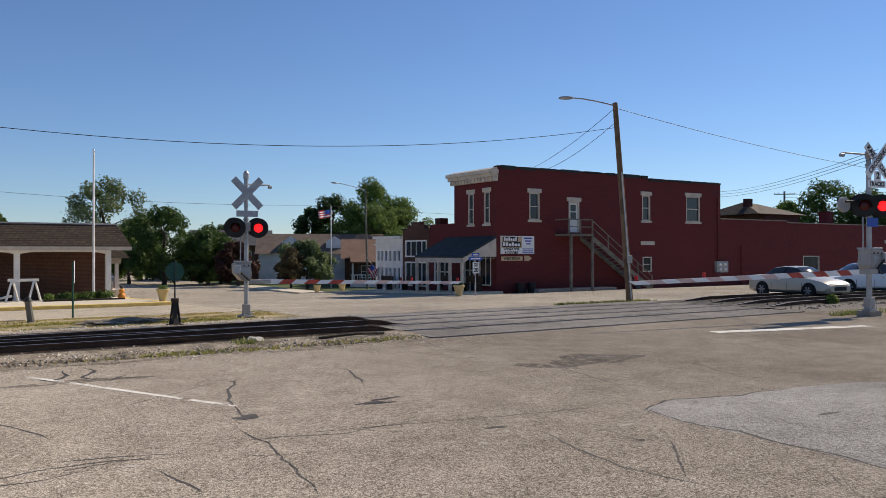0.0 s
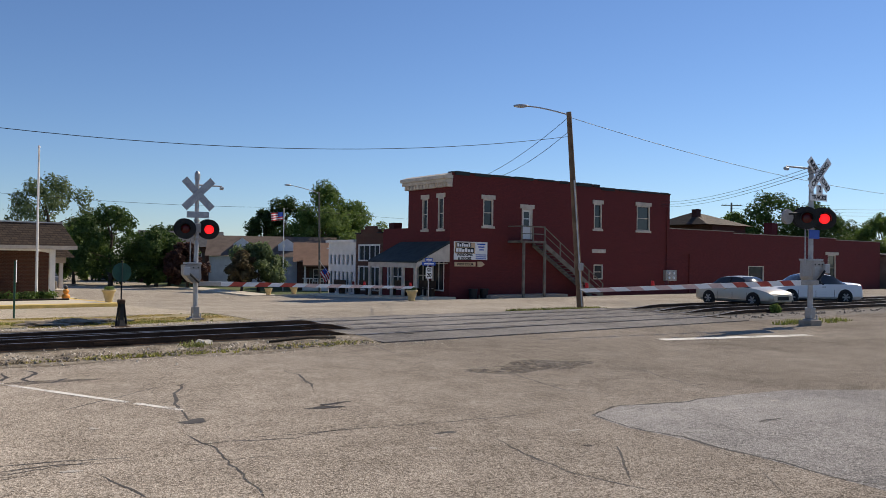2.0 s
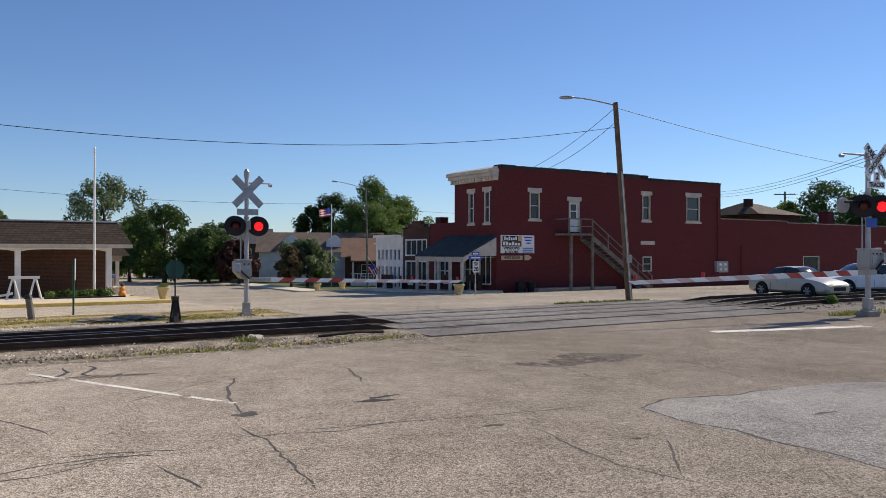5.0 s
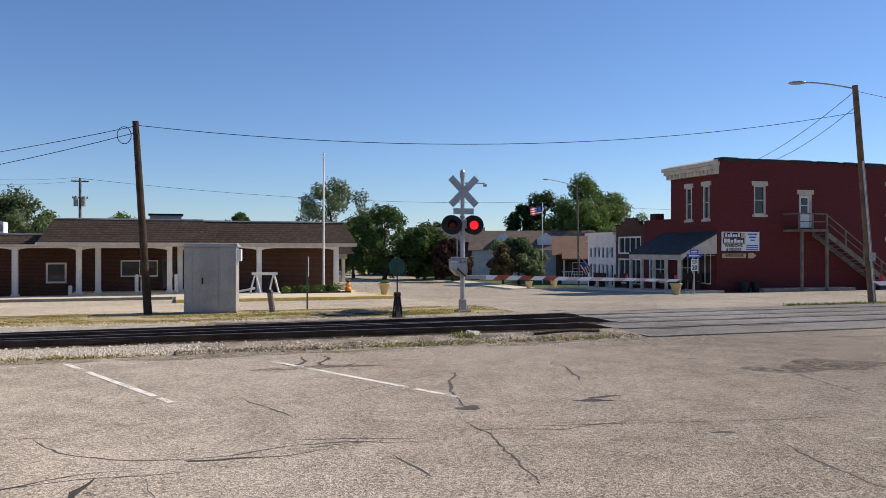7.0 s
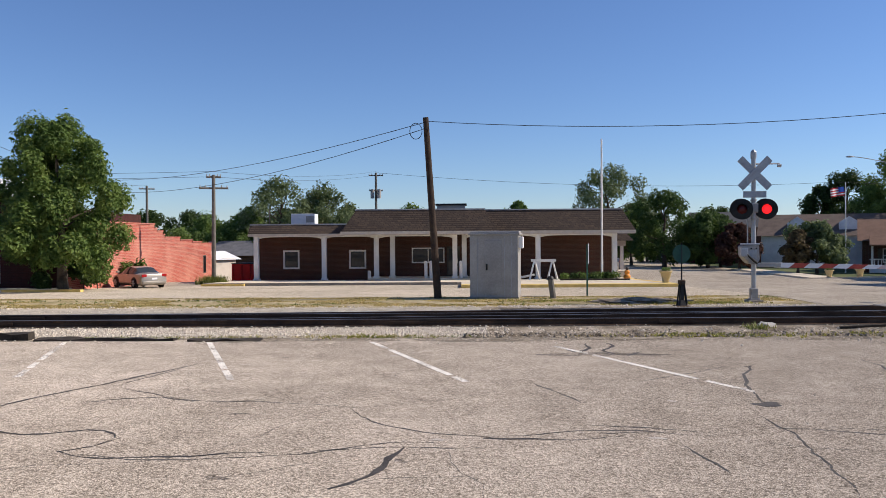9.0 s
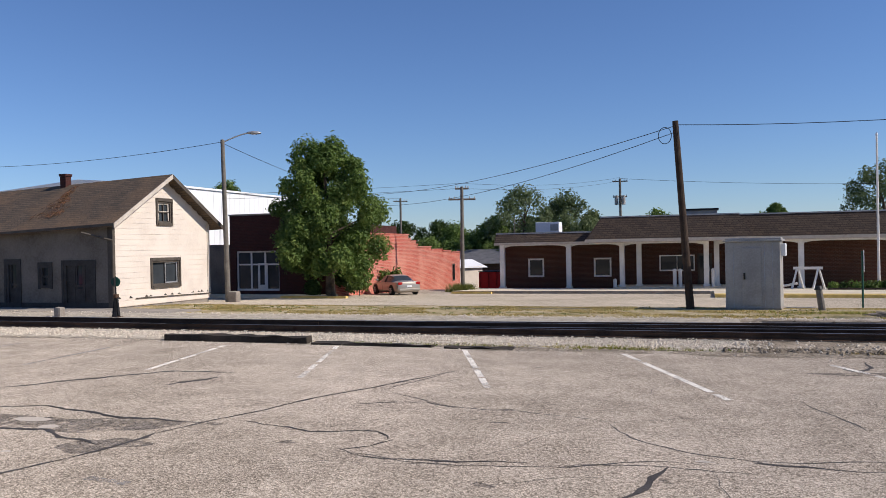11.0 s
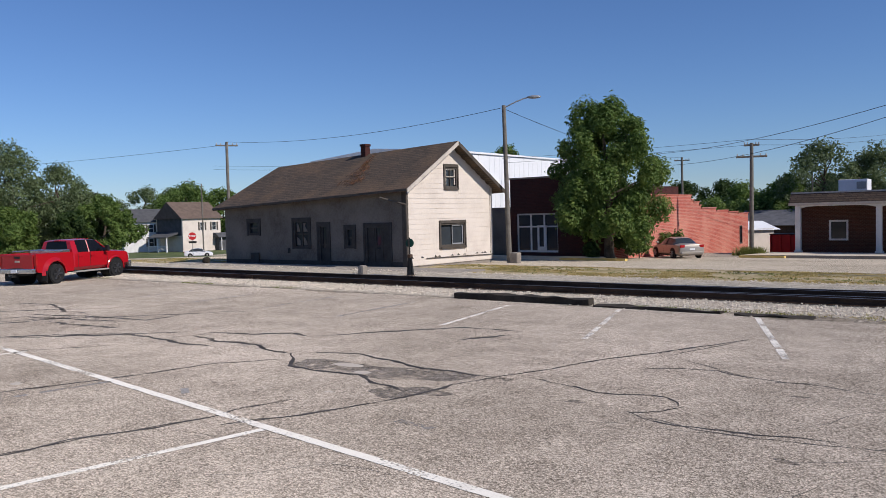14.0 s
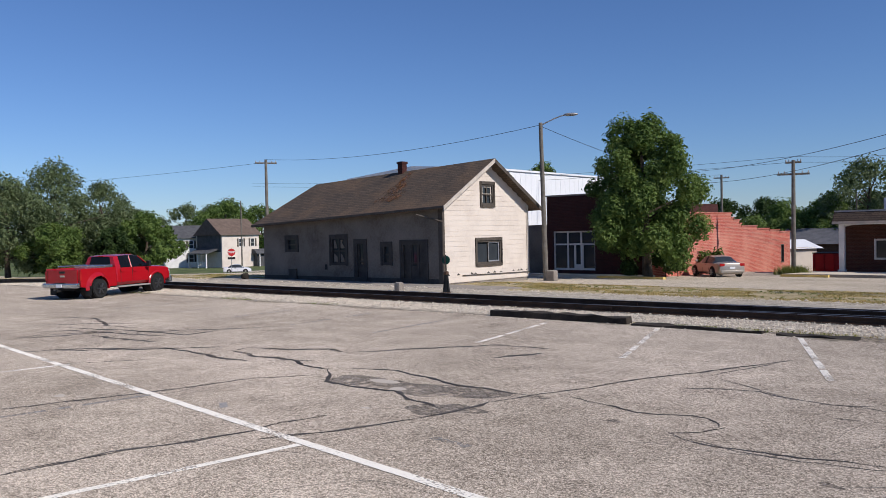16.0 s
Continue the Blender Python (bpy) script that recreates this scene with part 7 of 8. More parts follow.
# ---- backyard: dumpster, garage, far roof ----
M["dumpster"] = mat("red_dumpster_paint", ((0.3, 0.01, 0.012), (0.4, 0.018, 0.02)), 0.5, 3, 20, 0.1)
t = thing("dumpster", "red steel dumpster behind the brick office", "dumpster", (-14.4, 54.6, -1.02), -5)
part("bin", B((-0.95, 0.95, -0.8, 0.8, 0.1, 1.3), bevel=0.02), M["dumpster"], t)
for x in (-0.9, -0.3, 0.3, 0.9):
    part("rib", B((x - 0.04, x + 0.04, -0.86, -0.8, 0.15, 1.25)), M["dumpster"], t)
part("lid", B((-0.98, 0.98, -0.84, 0.84, 1.3, 1.36)), M["black"], t)
for x in (-0.8, 0.8):
    part("foot", B((x - 0.1, x + 0.1, -0.7, 0.7, 0, 0.1)), M["black"], t)
t = thing("small_garage", "small cream garage with a shallow gable roof", "garage", (-17.95, 60.6, -1.25), 52)
part("wall", B((-1.55, 1.1, 0, 4, 0, 1.75)), M["cream"], t)
bm = bmesh.new()
prism(bm, [(-1.75, -0.2, 1.66), (-1.75, 4.2, 1.66), (-1.75, 2, 2.3)], (3.3, 0, 0))
part("roof", bm, M["whitemetal"], t)
t = thing("far_grey_house", "low distant house with a grey shingle roof", "house", (-16.5, 76, -1.2))
part("wall", B((-8, 8, 0, 7, 0, 1.7)), M["brownbrick"], t)
bm = bmesh.new()
prism(bm, [(-8.4, -0.4, 1.6), (-8.4, 7.4, 1.6), (-8.4, 3.5, 3.0)], (16.8, 0, 0))
part("roof", bm, mat("grey_shingle", ((0.09, 0.09, 0.1), (0.15, 0.15, 0.16)), 0.9, 2, 15, 0.4), t)


# ---- houses ----
def dwelling(at, rz, w, d, eave, ridge, wall, roof, label, windows, ridge_along="x", porch=None):
    t = thing("house", label, "house", at, rz)
    bm = bmesh.new()
    holes = [(a, b, c, e) for a, b, c, e in windows]
    wall_with_holes(bm, -w / 2, w / 2, 0, eave, holes, 0.25, "x", 0)
    part("front_wall", bm, wall, t)
    part("shell", B((-w / 2, w / 2, 0.25, d, 0, eave)), wall, t)
    bm = bmesh.new()
    if ridge_along == "x":
        prism(bm, [(-w / 2 - 0.4, -0.4, eave - 0.1), (-w / 2 - 0.4, d + 0.4, eave - 0.1), (-w / 2 - 0.4, d / 2, ridge)], (w + 0.8, 0, 0))
    else:
        prism(bm, [(-w / 2 - 0.4, -0.4, eave - 0.1), (w / 2 + 0.4, -0.4, eave - 0.1), (0, -0.4, ridge)], (0, d + 0.8, 0))
    part("roof", bm, roof, t)
    for h in holes:
        win = window(t, "x", 0, *h, M["whitepaint"], bars=(0, 1), side=-1)
        for s in (h[0] - 0.36, h[1] + 0.06):
            part("shutter", B((s, s + 0.3, -0.04, 0.0, h[2], h[3])), M["darktrim"], win)
    if porch:
        a, b, dep, hz = porch
        bm = bmesh.new()
        prism(bm, [(a, 0, hz + 0.8), (a, -dep - 0.3, hz), (a, -dep - 0.3, hz - 0.12), (a, 0, hz - 0.12)], (b - a, 0, 0))
        p = part("porch_roof", bm, roof, t)
        for x in (a + 0.2, (a + b) / 2, b - 0.2):
            part("porch_post", B((x - 0.08, x + 0.08, -dep, -dep + 0.16, 0.3, hz - 0.1)), M["whitepaint"], t)
        part("porch_floor", B((a, b, -dep, 0, 0, 0.35)), M["whitepaint"], t)
        part("porch_rail", B((a, b, -dep, -dep + 0.06, 1.1, 1.18), (a, b, -dep, -dep + 0.06, 0.45, 0.52)), M["whitepaint"], t)
        n = int((b - a) / 0.25)
        for i in range(n):
            x = a + (b - a) * (i + 0.5) / n
            part("baluster", B((x - 0.025, x + 0.025, -dep + 0.01, -dep + 0.05, 0.5, 1.12)), M["whitepaint"], t)
    return t


roof_dark = mat("charcoal_shingle", ((0.06, 0.062, 0.066), (0.11, 0.11, 0.115)), 0.9, 1.5, 12, 0.4)
roof_brown = mat("brown_asphalt_shingle", ((0.11, 0.08, 0.062), (0.17, 0.125, 0.1)), 0.9, 1.5, 12, 0.4)
roof_tan = mat("tan_orange_shingle", ((0.15, 0.085, 0.055), (0.21, 0.12, 0.08)), 0.9, 1.5, 12, 0.4)
dwelling((-124.3, 78.6, -3.0), 66, 9.5, 8, 5.2, 7.4, M["whitepaint"], roof_dark, "white two-storey house with charcoal roof and porch", [(-0.8, 0.1, 3.3, 4.7), (2.6, 3.5, 3.3, 4.7), (-0.8, 0.1, 0.9, 2.3)], porch=(0.5, 4.7, 2.2, 2.7))
hs = dwelling((-116.3, 82.8, -3.0), 90, 7.6, 7.6, 5.6, 8.4, M["cream"], roof_brown, "cream two-storey house with brown gable roof and dark porch", [(-0.4, 0.5, 3.5, 4.9), (2.0, 2.9, 3.5, 4.9)])
# thin dark sheet stands in for the shade on the cream gable end
part("gable_cladding", B((-3.83, -3.8, 0.3, 7.3, 2.7, 5.5)), roof_dark, hs, "dark sheet over the gable end, painting in its shade")
bm = bmesh.new()
prism(bm, [(-3.8, 1.2, 3.0), (-6.2, 1.2, 2.35), (-6.2, 1.2, 2.5), (-3.8, 1.2, 3.3)], (0, 5.6, 0))
part("porch_roof", bm, roof_dark, hs)
for y in (1.3, 3.8, 6.5):
    part("porch_post", B((-6.1, -5.9, y, y + 0.2, 0, 2.4)), M["whitepaint"], hs)
part("porch_rail", B((-6.03, -5.97, 1.5, 6.5, 0.95, 1.05), (-6.03, -5.97, 1.5, 6.5, 0.3, 0.4)), M["whitepaint"], hs)
for i in range(18):
    part("baluster", B((-6.02, -5.98, 1.6 + i * 0.27, 1.68 + i * 0.27, 0.4, 0.95)), M["whitepaint"], hs)
t = thing("porch_annex", "dark timber porch annex beside a cream house", "annex", (-115.2, 87.6, -3.0), 90)
part("wall", B((-2.2, 2.6, 0, 4, 0, 2.3)), roof_dark, t)
bm = bmesh.new()
prism(bm, [(-2.6, -0.6, 2.2), (-2.6, 4.3, 2.2), (-2.6, 3.9, 3.0), (-2.6, 0.6, 3.0)], (5.6, 0, 0))
part("roof", bm, roof_dark, t)
for x in (-2.1, 0.2, 2.4):
    part("post", B((x, x + 0.15, -0.5, -0.35, 0, 2.2)), M["whitepaint"], t)
# house and office on the cross street
dwelling((39.6, 66.6, -1.2), -26, 12, 9, 2.75, 4.55, M["brownbrick"], roof_tan, "low brick house with a tan shingle roof and porch posts", [(-4.5, -3.2, 0.8, 2.0), (0.5, 1.8, 0.8, 2.0), (3.2, 4.4, 0.8, 2.0)], porch=(-5.5, 4.0, 2.0, 2.35))
hs = dwelling((36.0, 78.5, -1.2), -24, 13, 8, 3.2, 5.3, M["whitepaint"], roof_brown, "pale house with brown roof and small dormers", [(-4, -3, 0.8, 2.2)])
for x in (-3.2, 1.4):
    bm = bmesh.new()
    prism(bm, [(x - 0.9, 0.8, 3.6), (x + 0.9, 0.8, 3.6), (x + 0.9, 0.8, 4.4), (x, 0.8, 5.0), (x - 0.9, 0.8, 4.4)], (0, 2.4, 0))
    part("dormer", bm, M["whitepaint"], hs)
dwelling((31.0, 93, -1.2), -20, 9, 8, 4.2, 6.0, M["brownbrick"], roof_dark, "brown brick house among street trees", [(-2.4, -1.2, 1.9, 3.4), (1.2, 2.4, 1.9, 3.4)])
# grey shed at the end of the red wing
dwelling((84.0, 35.5, -0.3), 0, 10, 9, 3.2, 3.5, M["grey"], roof_dark, "low grey shed beyond the red wing", [])


# ---- flags (striped cloth) ----
def flag(parent, at, w, h, tilt, rz):
    f = new("flag")
    f.parent = parent
    f.matrix_basis = pose(*at, 0, tilt, rz)
    for i in range(7):
        bm = bmesh.new()
        n = 10
        for k in range(n):
            x0, x1 = w * k / n, w * (k + 1) / n
            y0, y1 = 0.08 * math.sin(k * 0.9) * k / n, 0.08 * math.sin((k + 1) * 0.9) * (k + 1) / n
            z0, z1 = h * i / 7, h * (i + 1) / 7
            if i >= 3 and k < 4:
                continue
            poly(bm, [(x0, y0, z0), (x1, y1, z0), (x1, y1, z1), (x0, y0, z1)])
        ob = part("stripe", bm, M["signred"] if i % 2 == 0 else M["white"], f)
        ob.modifiers.new("thick", "SOLIDIFY").thickness = 0.006
    bm = bmesh.new()
    for k in range(4):
        x0, x1 = w * k / 10, w * (k + 1) / 10
        y0, y1 = 0.08 * math.sin(k * 0.9) * k / 10, 0.08 * math.sin((k + 1) * 0.9) * (k + 1) / 10
        poly(bm, [(x0, y0, h * 3 / 7), (x1, y1, h * 3 / 7), (x1, y1, h), (x0, y0, h)])
    ob = part("canton", bm, M["bluesign"], f)
    ob.modifiers.new("thick", "SOLIDIFY").thickness = 0.006


t = thing("flagpole", "white flagpole flying a striped flag", "flagpole", (31.9, 67.4, -1.2))
part("shaft", R(((0, 0, 0), (0, 0, 7.5), 0.06, 0.04, 10)), M["whitepaint"], t)
flag(t, (-0.05, 0, 6.45), 1.4, 0.72, 8, 195)
t = thing("wall_flag", "striped flag on a slanted pole at a shop corner", "flag", (26.9, 50.0, 0.8))
part("shaft", R(((0.6, 0, -0.4), (-0.5, 0, 0.9), 0.02, 0.02, 6)), M["whitepaint"], t)
flag(t, (-0.45, 0, 0.05), 0.85, 0.6, 55, 0)

# stop sign
t = thing("stop_sign", "red octagonal stop sign on a steel post", "sign", (-73.4, 50.9, zg(50.9) + zl(-73.4)), 58)
part("post", R(((0, 0, -0.1), (0, 0, 2.6), 0.035, 0.035, 8)), M["galv"], t)
bm = bmesh.new()
rod(bm, (0, -0.06, 2.2), (0, -0.045, 2.2), 0.42, 0.42, 8)
pl = part("plate", bm, M["signred"], t)
lettering(pl, "STOP", pose(0, -0.064, 2.2, 90, 0, 0), 0.28, M["white"])
part("lower_plate", B((-0.4, 0.4, -0.06, -0.045, 1.45, 1.68)), M["black"], t)


# ---- small things by the shops and the crossing ----
for u, m in ((28.5, "dark"), (29.3, "dark")):
    t = thing("waste_bin", "dark round waste bin against the red wall", "bin", (u, 35.5, zg(35.5)), 0, "waste bins")
    part("drum", R(((0, 0, 0), (0, 0, 0.52), 0.22, 0.25, 18)), M["black"], t)
    part("rim", R(((0, 0, 0.5), (0, 0, 0.55), 0.27, 0.27, 18)), M["black"], t)


def picnic_bench(u, v):
    t = thing("picnic_bench", "dark wooden bench on the shop pavement", "bench", (u, v, zg(v) + 0.12), 0, "shop benches")
    part("seat", B((-0.22, 0.22, -0.8, 0.8, 0.42, 0.47)), M["darkpole"], t)
    part("backrest", B((0.2, 0.25, -0.8, 0.8, 0.5, 0.9)), M["darkpole"], t)
    for y in (-0.7, 0.7):
        part("leg", B((-0.2, 0.22, y - 0.04, y + 0.04, 0, 0.42)), M["darkpole"], t)


for v in (37.6, 40.2, 44.4, 47.8):
    picnic_bench(26.6, v)
shrub(28.6, 17.2, 0.3, 0.42, "leaflight", 301, 300, 0.07, "small weedy bush between the rails")
pole = [o for o in bpy.data.objects if o.get("label", "").startswith("brown leaning")][0]
part("meter_box", B((-0.32, -0.12, -0.24, -0.12, 1.55, 1.85), bevel=0.02), M["greymetal"], pole)
part("conduit", R(((-0.08, -0.13, 0.1), (-0.33, 0.14, 5.2), 0.03, 0.03, 6)), M["galv"], pole)


# ---- markings, sealed cracks and patches on the lot ----
def ribbon(bm, pts, w, z, jit, rng, taper=0.5):
    """A wandering flat ribbon along a line of (u, v) points."""
    fine = []
    for (a, b), (c, d) in zip(pts, pts[1:]):
        n = max(2, int(math.hypot(c - a, d - b) / 0.12))
        for i in range(n):
            k = i / n
            fine.append((a + (c - a) * k, b + (d - b) * k))
    fine.append(pts[-1])
    m = len(fine)
    dx = [rng.uniform(-1, 1) for _ in range(m + 4)]
    dy = [rng.uniform(-1, 1) for _ in range(m + 4)]
    prev = None
    for i, (x, y) in enumerate(fine):
        x += jit * (dx[i] + dx[i + 1] + dx[i + 2]) / 3
        y += jit * (dy[i] + dy[i + 1] + dy[i + 2]) / 3
        j = min(i + 1, m - 1)
        h = max(0, j - 1)
        tx, ty = fine[j][0] - fine[h][0], fine[j][1] - fine[h][1]
        l = math.hypot(tx, ty) or 1
        ww = w * rng.uniform(0.5, 1.35) * (1 - taper * abs(2 * i / max(1, m - 1) - 1) ** 3) / 2
        q = (bm.verts.new((x - ty / l * ww, y + tx / l * ww, z)), bm.verts.new((x + ty / l * ww, y - tx / l * ww, z)))
        if prev:
            bm.faces.new((prev[0], prev[1], q[1], q[0]))
        prev = q


WEST_SEAMS = (
    ((-10.85, 3.81), (-10.64, 4.54), (-10.36, 5.24), (-10.17, 5.96), (-9.97, 6.96), (-9.4, 7.65)),
    ((-7.85, 2.66), (-7.83, 3.14), (-7.77, 3.77), (-7.59, 4.15), (-7.36, 5.01), (-7.4, 5.42), (-7.27, 5.97)),
    ((-7.01, 4.83), (-6.85, 5.13), (-6.6, 5.53), (-6.42, 6.02), (-6.29, 6.43)),
    ((-6.15, 7.61), (-5.9, 8.35), (-5.65, 9.04), (-5.42, 9.86), (-4.85, 11.01), (-4.18, 12.63)),
    ((-13.91, 5.86), (-13.43, 6.5), (-12.93, 7.15)),
    ((-4.62, 9.7), (-3.8, 10.02), (-3.3, 9.73)),
    ((-2.96, 9.64), (-2.47, 9.79)),
)
FAR_SEAMS = (
    ((-14.25, 7.93), (-13.42, 8), (-11.88, 7.79), (-11.39, 7.89)),
    ((-12.66, 8.45), (-12.76, 8.89), (-12, 9.09), (-11.27, 9.53), (-10.65, 9.5)),
    ((-12.66, 8.45), (-11.92, 8.28), (-11.13, 8.39), (-10.44, 8.54)),
    ((-15.62, 6.53), (-13.98, 8), (-13.21, 8.71)),
    ((-10.65, 9.5), (-9.93, 10.48), (-9.09, 11.55), (-7.77, 11.75)),
    ((-8.18, 10.33), (-7.77, 11.22)),
    ((-18.64, 6.79), (-17.86, 7.76), (-17.84, 8.9)),
    ((-19.72, 8.47), (-17.46, 9.1), (-15.58, 9.36), (-15.69, 10.43)),
)
WORN_PATCH = (
    ((-11, 8.41), (-10.16, 8.12), (-9.64, 8.08)),
    ((-9.64, 8.08), (-8.94, 7.4), (-8.32, 7.31), (-7.58, 7.42), (-7.08, 7.11), (-6.42, 6.97)),
    ((-9.41, 8.34), (-8.63, 8.53), (-7.28, 8.22), (-6.57, 8.17), (-5.94, 8.15)),
    ((-6.29, 6.43), (-6.25, 6.73), (-6.19, 7.01), (-6.15, 7.61)),
)
HOOK = (
    ((-5.49, 8.36), (-4.51, 8.07), (-3.92, 8.24), (-3.72, 8.21), (-3.45, 7.91)),
    ((-3.45, 7.91), (-3.53, 7.6), (-3.82, 7.45)),
    ((-3.82, 7.45), (-3.62, 7.26), (-3.06, 7.27), (-2.46, 7.27), (-1.85, 7.35)),
    ((-5.93, 5.86), (-4.99, 5.37), (-4.54, 5.37), (-3.95, 5.12), (-3.09, 5.1)),
)
MID_SEAMS = (
    ((-4.6, 10.69), (-3.56, 9.86), (-2.9, 9.64), (-2.42, 9.67), (-1.79, 9.49), (-1.21, 9.33)),
    ((-3.66, 7.29), (-3.02, 7.21), (-2.44, 7.15), (-1.45, 7.37), (-0.67, 7.74), (-0.07, 7.78)),
)
NORTH_SEAMS = (
    ((-1.28, 9.24), (-1.17, 8.86), (-0.76, 8.37), (-0.41, 8.17), (0.15, 7.93), (0.7, 7.82), (1.15, 7.85), (1.5, 7.96)),
    ((0.15, 7.97), (0.6, 7.98), (1.2, 8.22), (1.79, 8.2), (2.1, 8.06), (2.39, 8.03)),
    ((-1.48, 7.38), (-1, 7.53), (-0.69, 7.57), (0.2, 7.54)),
    ((0.85, 11.05), (1.14, 10.22), (1.4, 9.5)),
    ((3.23, 8.89), (3.2, 7.74), (3.07, 6.95), (2.95, 6.15)),
    ((3.03, 8.36), (4.1, 8.03), (5.17, 8.2)),
    ((-4.7, 10.67), (-4.52, 11.47), (-4.27, 12.3)),
)
BROAD = (
    ((-0.64, 7.51), (-0.73, 6.92), (-0.87, 6.55), (-1.1, 6.31)),
    ((4.47, 12.53), (3.98, 11.5), (3.64, 10.41), (3.49, 9.4)),
    ((6.28, 12.81), (6.15, 11.84), (5.81, 10.88)),
    ((1.71, 14.26), (1.93, 13.68), (2.18, 14.22), (2.2, 14.83)),
    ((2.54, 14.96), (2.66, 14.56), (2.41, 13.92), (2.48, 13.5)),
    ((2.68, 13.29), (3.01, 13.73)),
    ((0.15, 7.93), (0.43, 7.88), (0.76, 7.9)),
)
EAST_SEAMS = (
    ((9.95, 16.46), (9.29, 13.99), (9.39, 12.37)),
    ((9.42, 10.6), (8.96, 8.78), (9.17, 8.06)),
    ((11.97, 10.86), (11.58, 9.31), (10.84, 7.62), (10.99, 7.23)),
    ((3.7, 8.3), (4.44, 8.16), (5.35, 7.94), (6.22, 7.77), (7.54, 7.57)),
    ((1.35, 8.44), (1.89, 8.28), (2.44, 8.1)),
    ((1.3, 8.06), (1.77, 8.16), (2.11, 8.12)),
    ((3.13, 7.78), (3.04, 6.98), (2.93, 6.23)),
    ((2.04, 7.64), (2.17, 6.74)),
    ((5.92, 6.87), (5.62, 5.76), (5.63, 5.04), (5.8, 4.61)),
    ((6.74, 5.86), (5.89, 4.87)),
    ((2.29, 10.88), (3.12, 11.54), (3.92, 12.18)),
)
LOT_NET = (
    ((-18.54, 7.12), (-18.07, 8.29), (-16.72, 9.41), (-14.71, 11.66)),
    ((-19.16, 7.52), (-18.76, 8.38), (-17.5, 8.58), (-16.68, 8.79), (-15.71, 8.99)),
    ((-22.3, 9.64), (-21.12, 10.04), (-18.97, 9.34), (-17.94, 9.48)),
    ((-17.49, 8.17), (-15.98, 8.17), (-14.86, 8.4)),
    ((-16.12, 6.15), (-15.21, 7.19), (-14.24, 7.89)),
    ((-20.83, 8.17), (-20.22, 8.98), (-18.47, 10.21)),
)
PANEL_EDGE = (
    ((7.81, 7.18), (8.67, 7.42), (9.56, 7.17), (10.69, 7.12)),
    ((7.81, 7.18), (7.61, 6.41), (7.72, 5.77), (7.69, 5.04), (7.58, 4.34), (7.54, 3.78), (7.65, 3.53)),
)
rng = random.Random(5)
bm = bmesh.new()
for c in WEST_SEAMS + BROAD[1:3]:
    ribbon(bm, c, 0.045, 0.0024, 0.06, rng, 0.75)
for c in MID_SEAMS + NORTH_SEAMS + EAST_SEAMS[:6] + EAST_SEAMS[7:]:
    ribbon(bm, c, 0.028, 0.0024, 0.06, rng, 0.75)
for c in FAR_SEAMS + LOT_NET:
    ribbon(bm, c, 0.12, 0.0024, 0.1, rng, 0.8)
tagged(part("crack_seal", bm, M["tar"]), "dark tar sealed cracks wandering over the lot", "cracks", kind="stuff")
bm = bmesh.new()
for c in HOOK[:3] + PANEL_EDGE:
    ribbon(bm, c, 0.04, 0.0032, 0.08, rng, 0.7)
for c in BROAD[:1] + BROAD[3:] + WORN_PATCH:
    ribbon(bm, c, 0.075, 0.0032, 0.08, rng, 0.7)
for c in (WEST_SEAMS[0], WEST_SEAMS[1], WEST_SEAMS[2], WEST_SEAMS[3]):
    ribbon(bm, c, 0.03, 0.0030, 0.05, rng, 0.5)
tagged(part("wide_crack", bm, M["tardark"]), "broad dark tar seams on the lot", "cracks", kind="stuff")
bm = bmesh.new()
for i in range(50):
    x, y = rng.uniform(-18, 20), rng.uniform(3.0, 14.8)
    a = rng.uniform(0, 6.28)
    pts = [(x, y)]
    for _ in range(rng.randint(3, 8)):
        a += rng.uniform(-0.7, 0.7)
        pts.append((pts[-1][0] + 0.35 * math.cos(a), pts[-1][1] + 0.35 * math.sin(a)))
    ribbon(bm, pts, 0.009, 0.0018, 0.05, rng)
tagged(part("hairline_crack", bm, M["tar"]), "fine hairline cracks in the asphalt", "cracks", kind="stuff")


# broken seams along the rails in the crossing
bm = bmesh.new()
for v in (17.2, 17.55, 18.55, 18.95, 19.85, 20.18, 21.15, 21.55):
    u = 10.4 + rng.random()
    while u < 24:
        l = rng.uniform(0.8, 3.2)
        ribbon(bm, ((u, v), (u + l * 0.5, v + rng.uniform(-0.12, 0.12)), (u + l, v)), rng.uniform(0.07, 0.2), 0.0475, 0.08, rng, 0.9)
        u += l + rng.uniform(0.2, 1.6)
tagged(part("seam", bm, M["tar"]), "dark broken asphalt seams beside the crossing rails", "cracks", kind="stuff")


def blob(name, u, v, rx, ry, z, material, label, seed, kind="structure", n=36, rough=0.4):
    r = random.Random(seed)
    ph = [r.uniform(0, 6.28) for _ in range(5)]
    bm = bmesh.new()
    pts = []
    for k in range(n):
        a = 2 * math.pi * k / n
        f = 1 + rough * sum(math.sin((i + 2) * a + ph[i]) / (i + 1.5) for i in range(5))
        pts.append((u + rx * f * math.cos(a), v + ry * f * math.sin(a), z))
    poly(bm, pts)
    return tagged(part(name, bm, material), label, "patch", kind=kind)


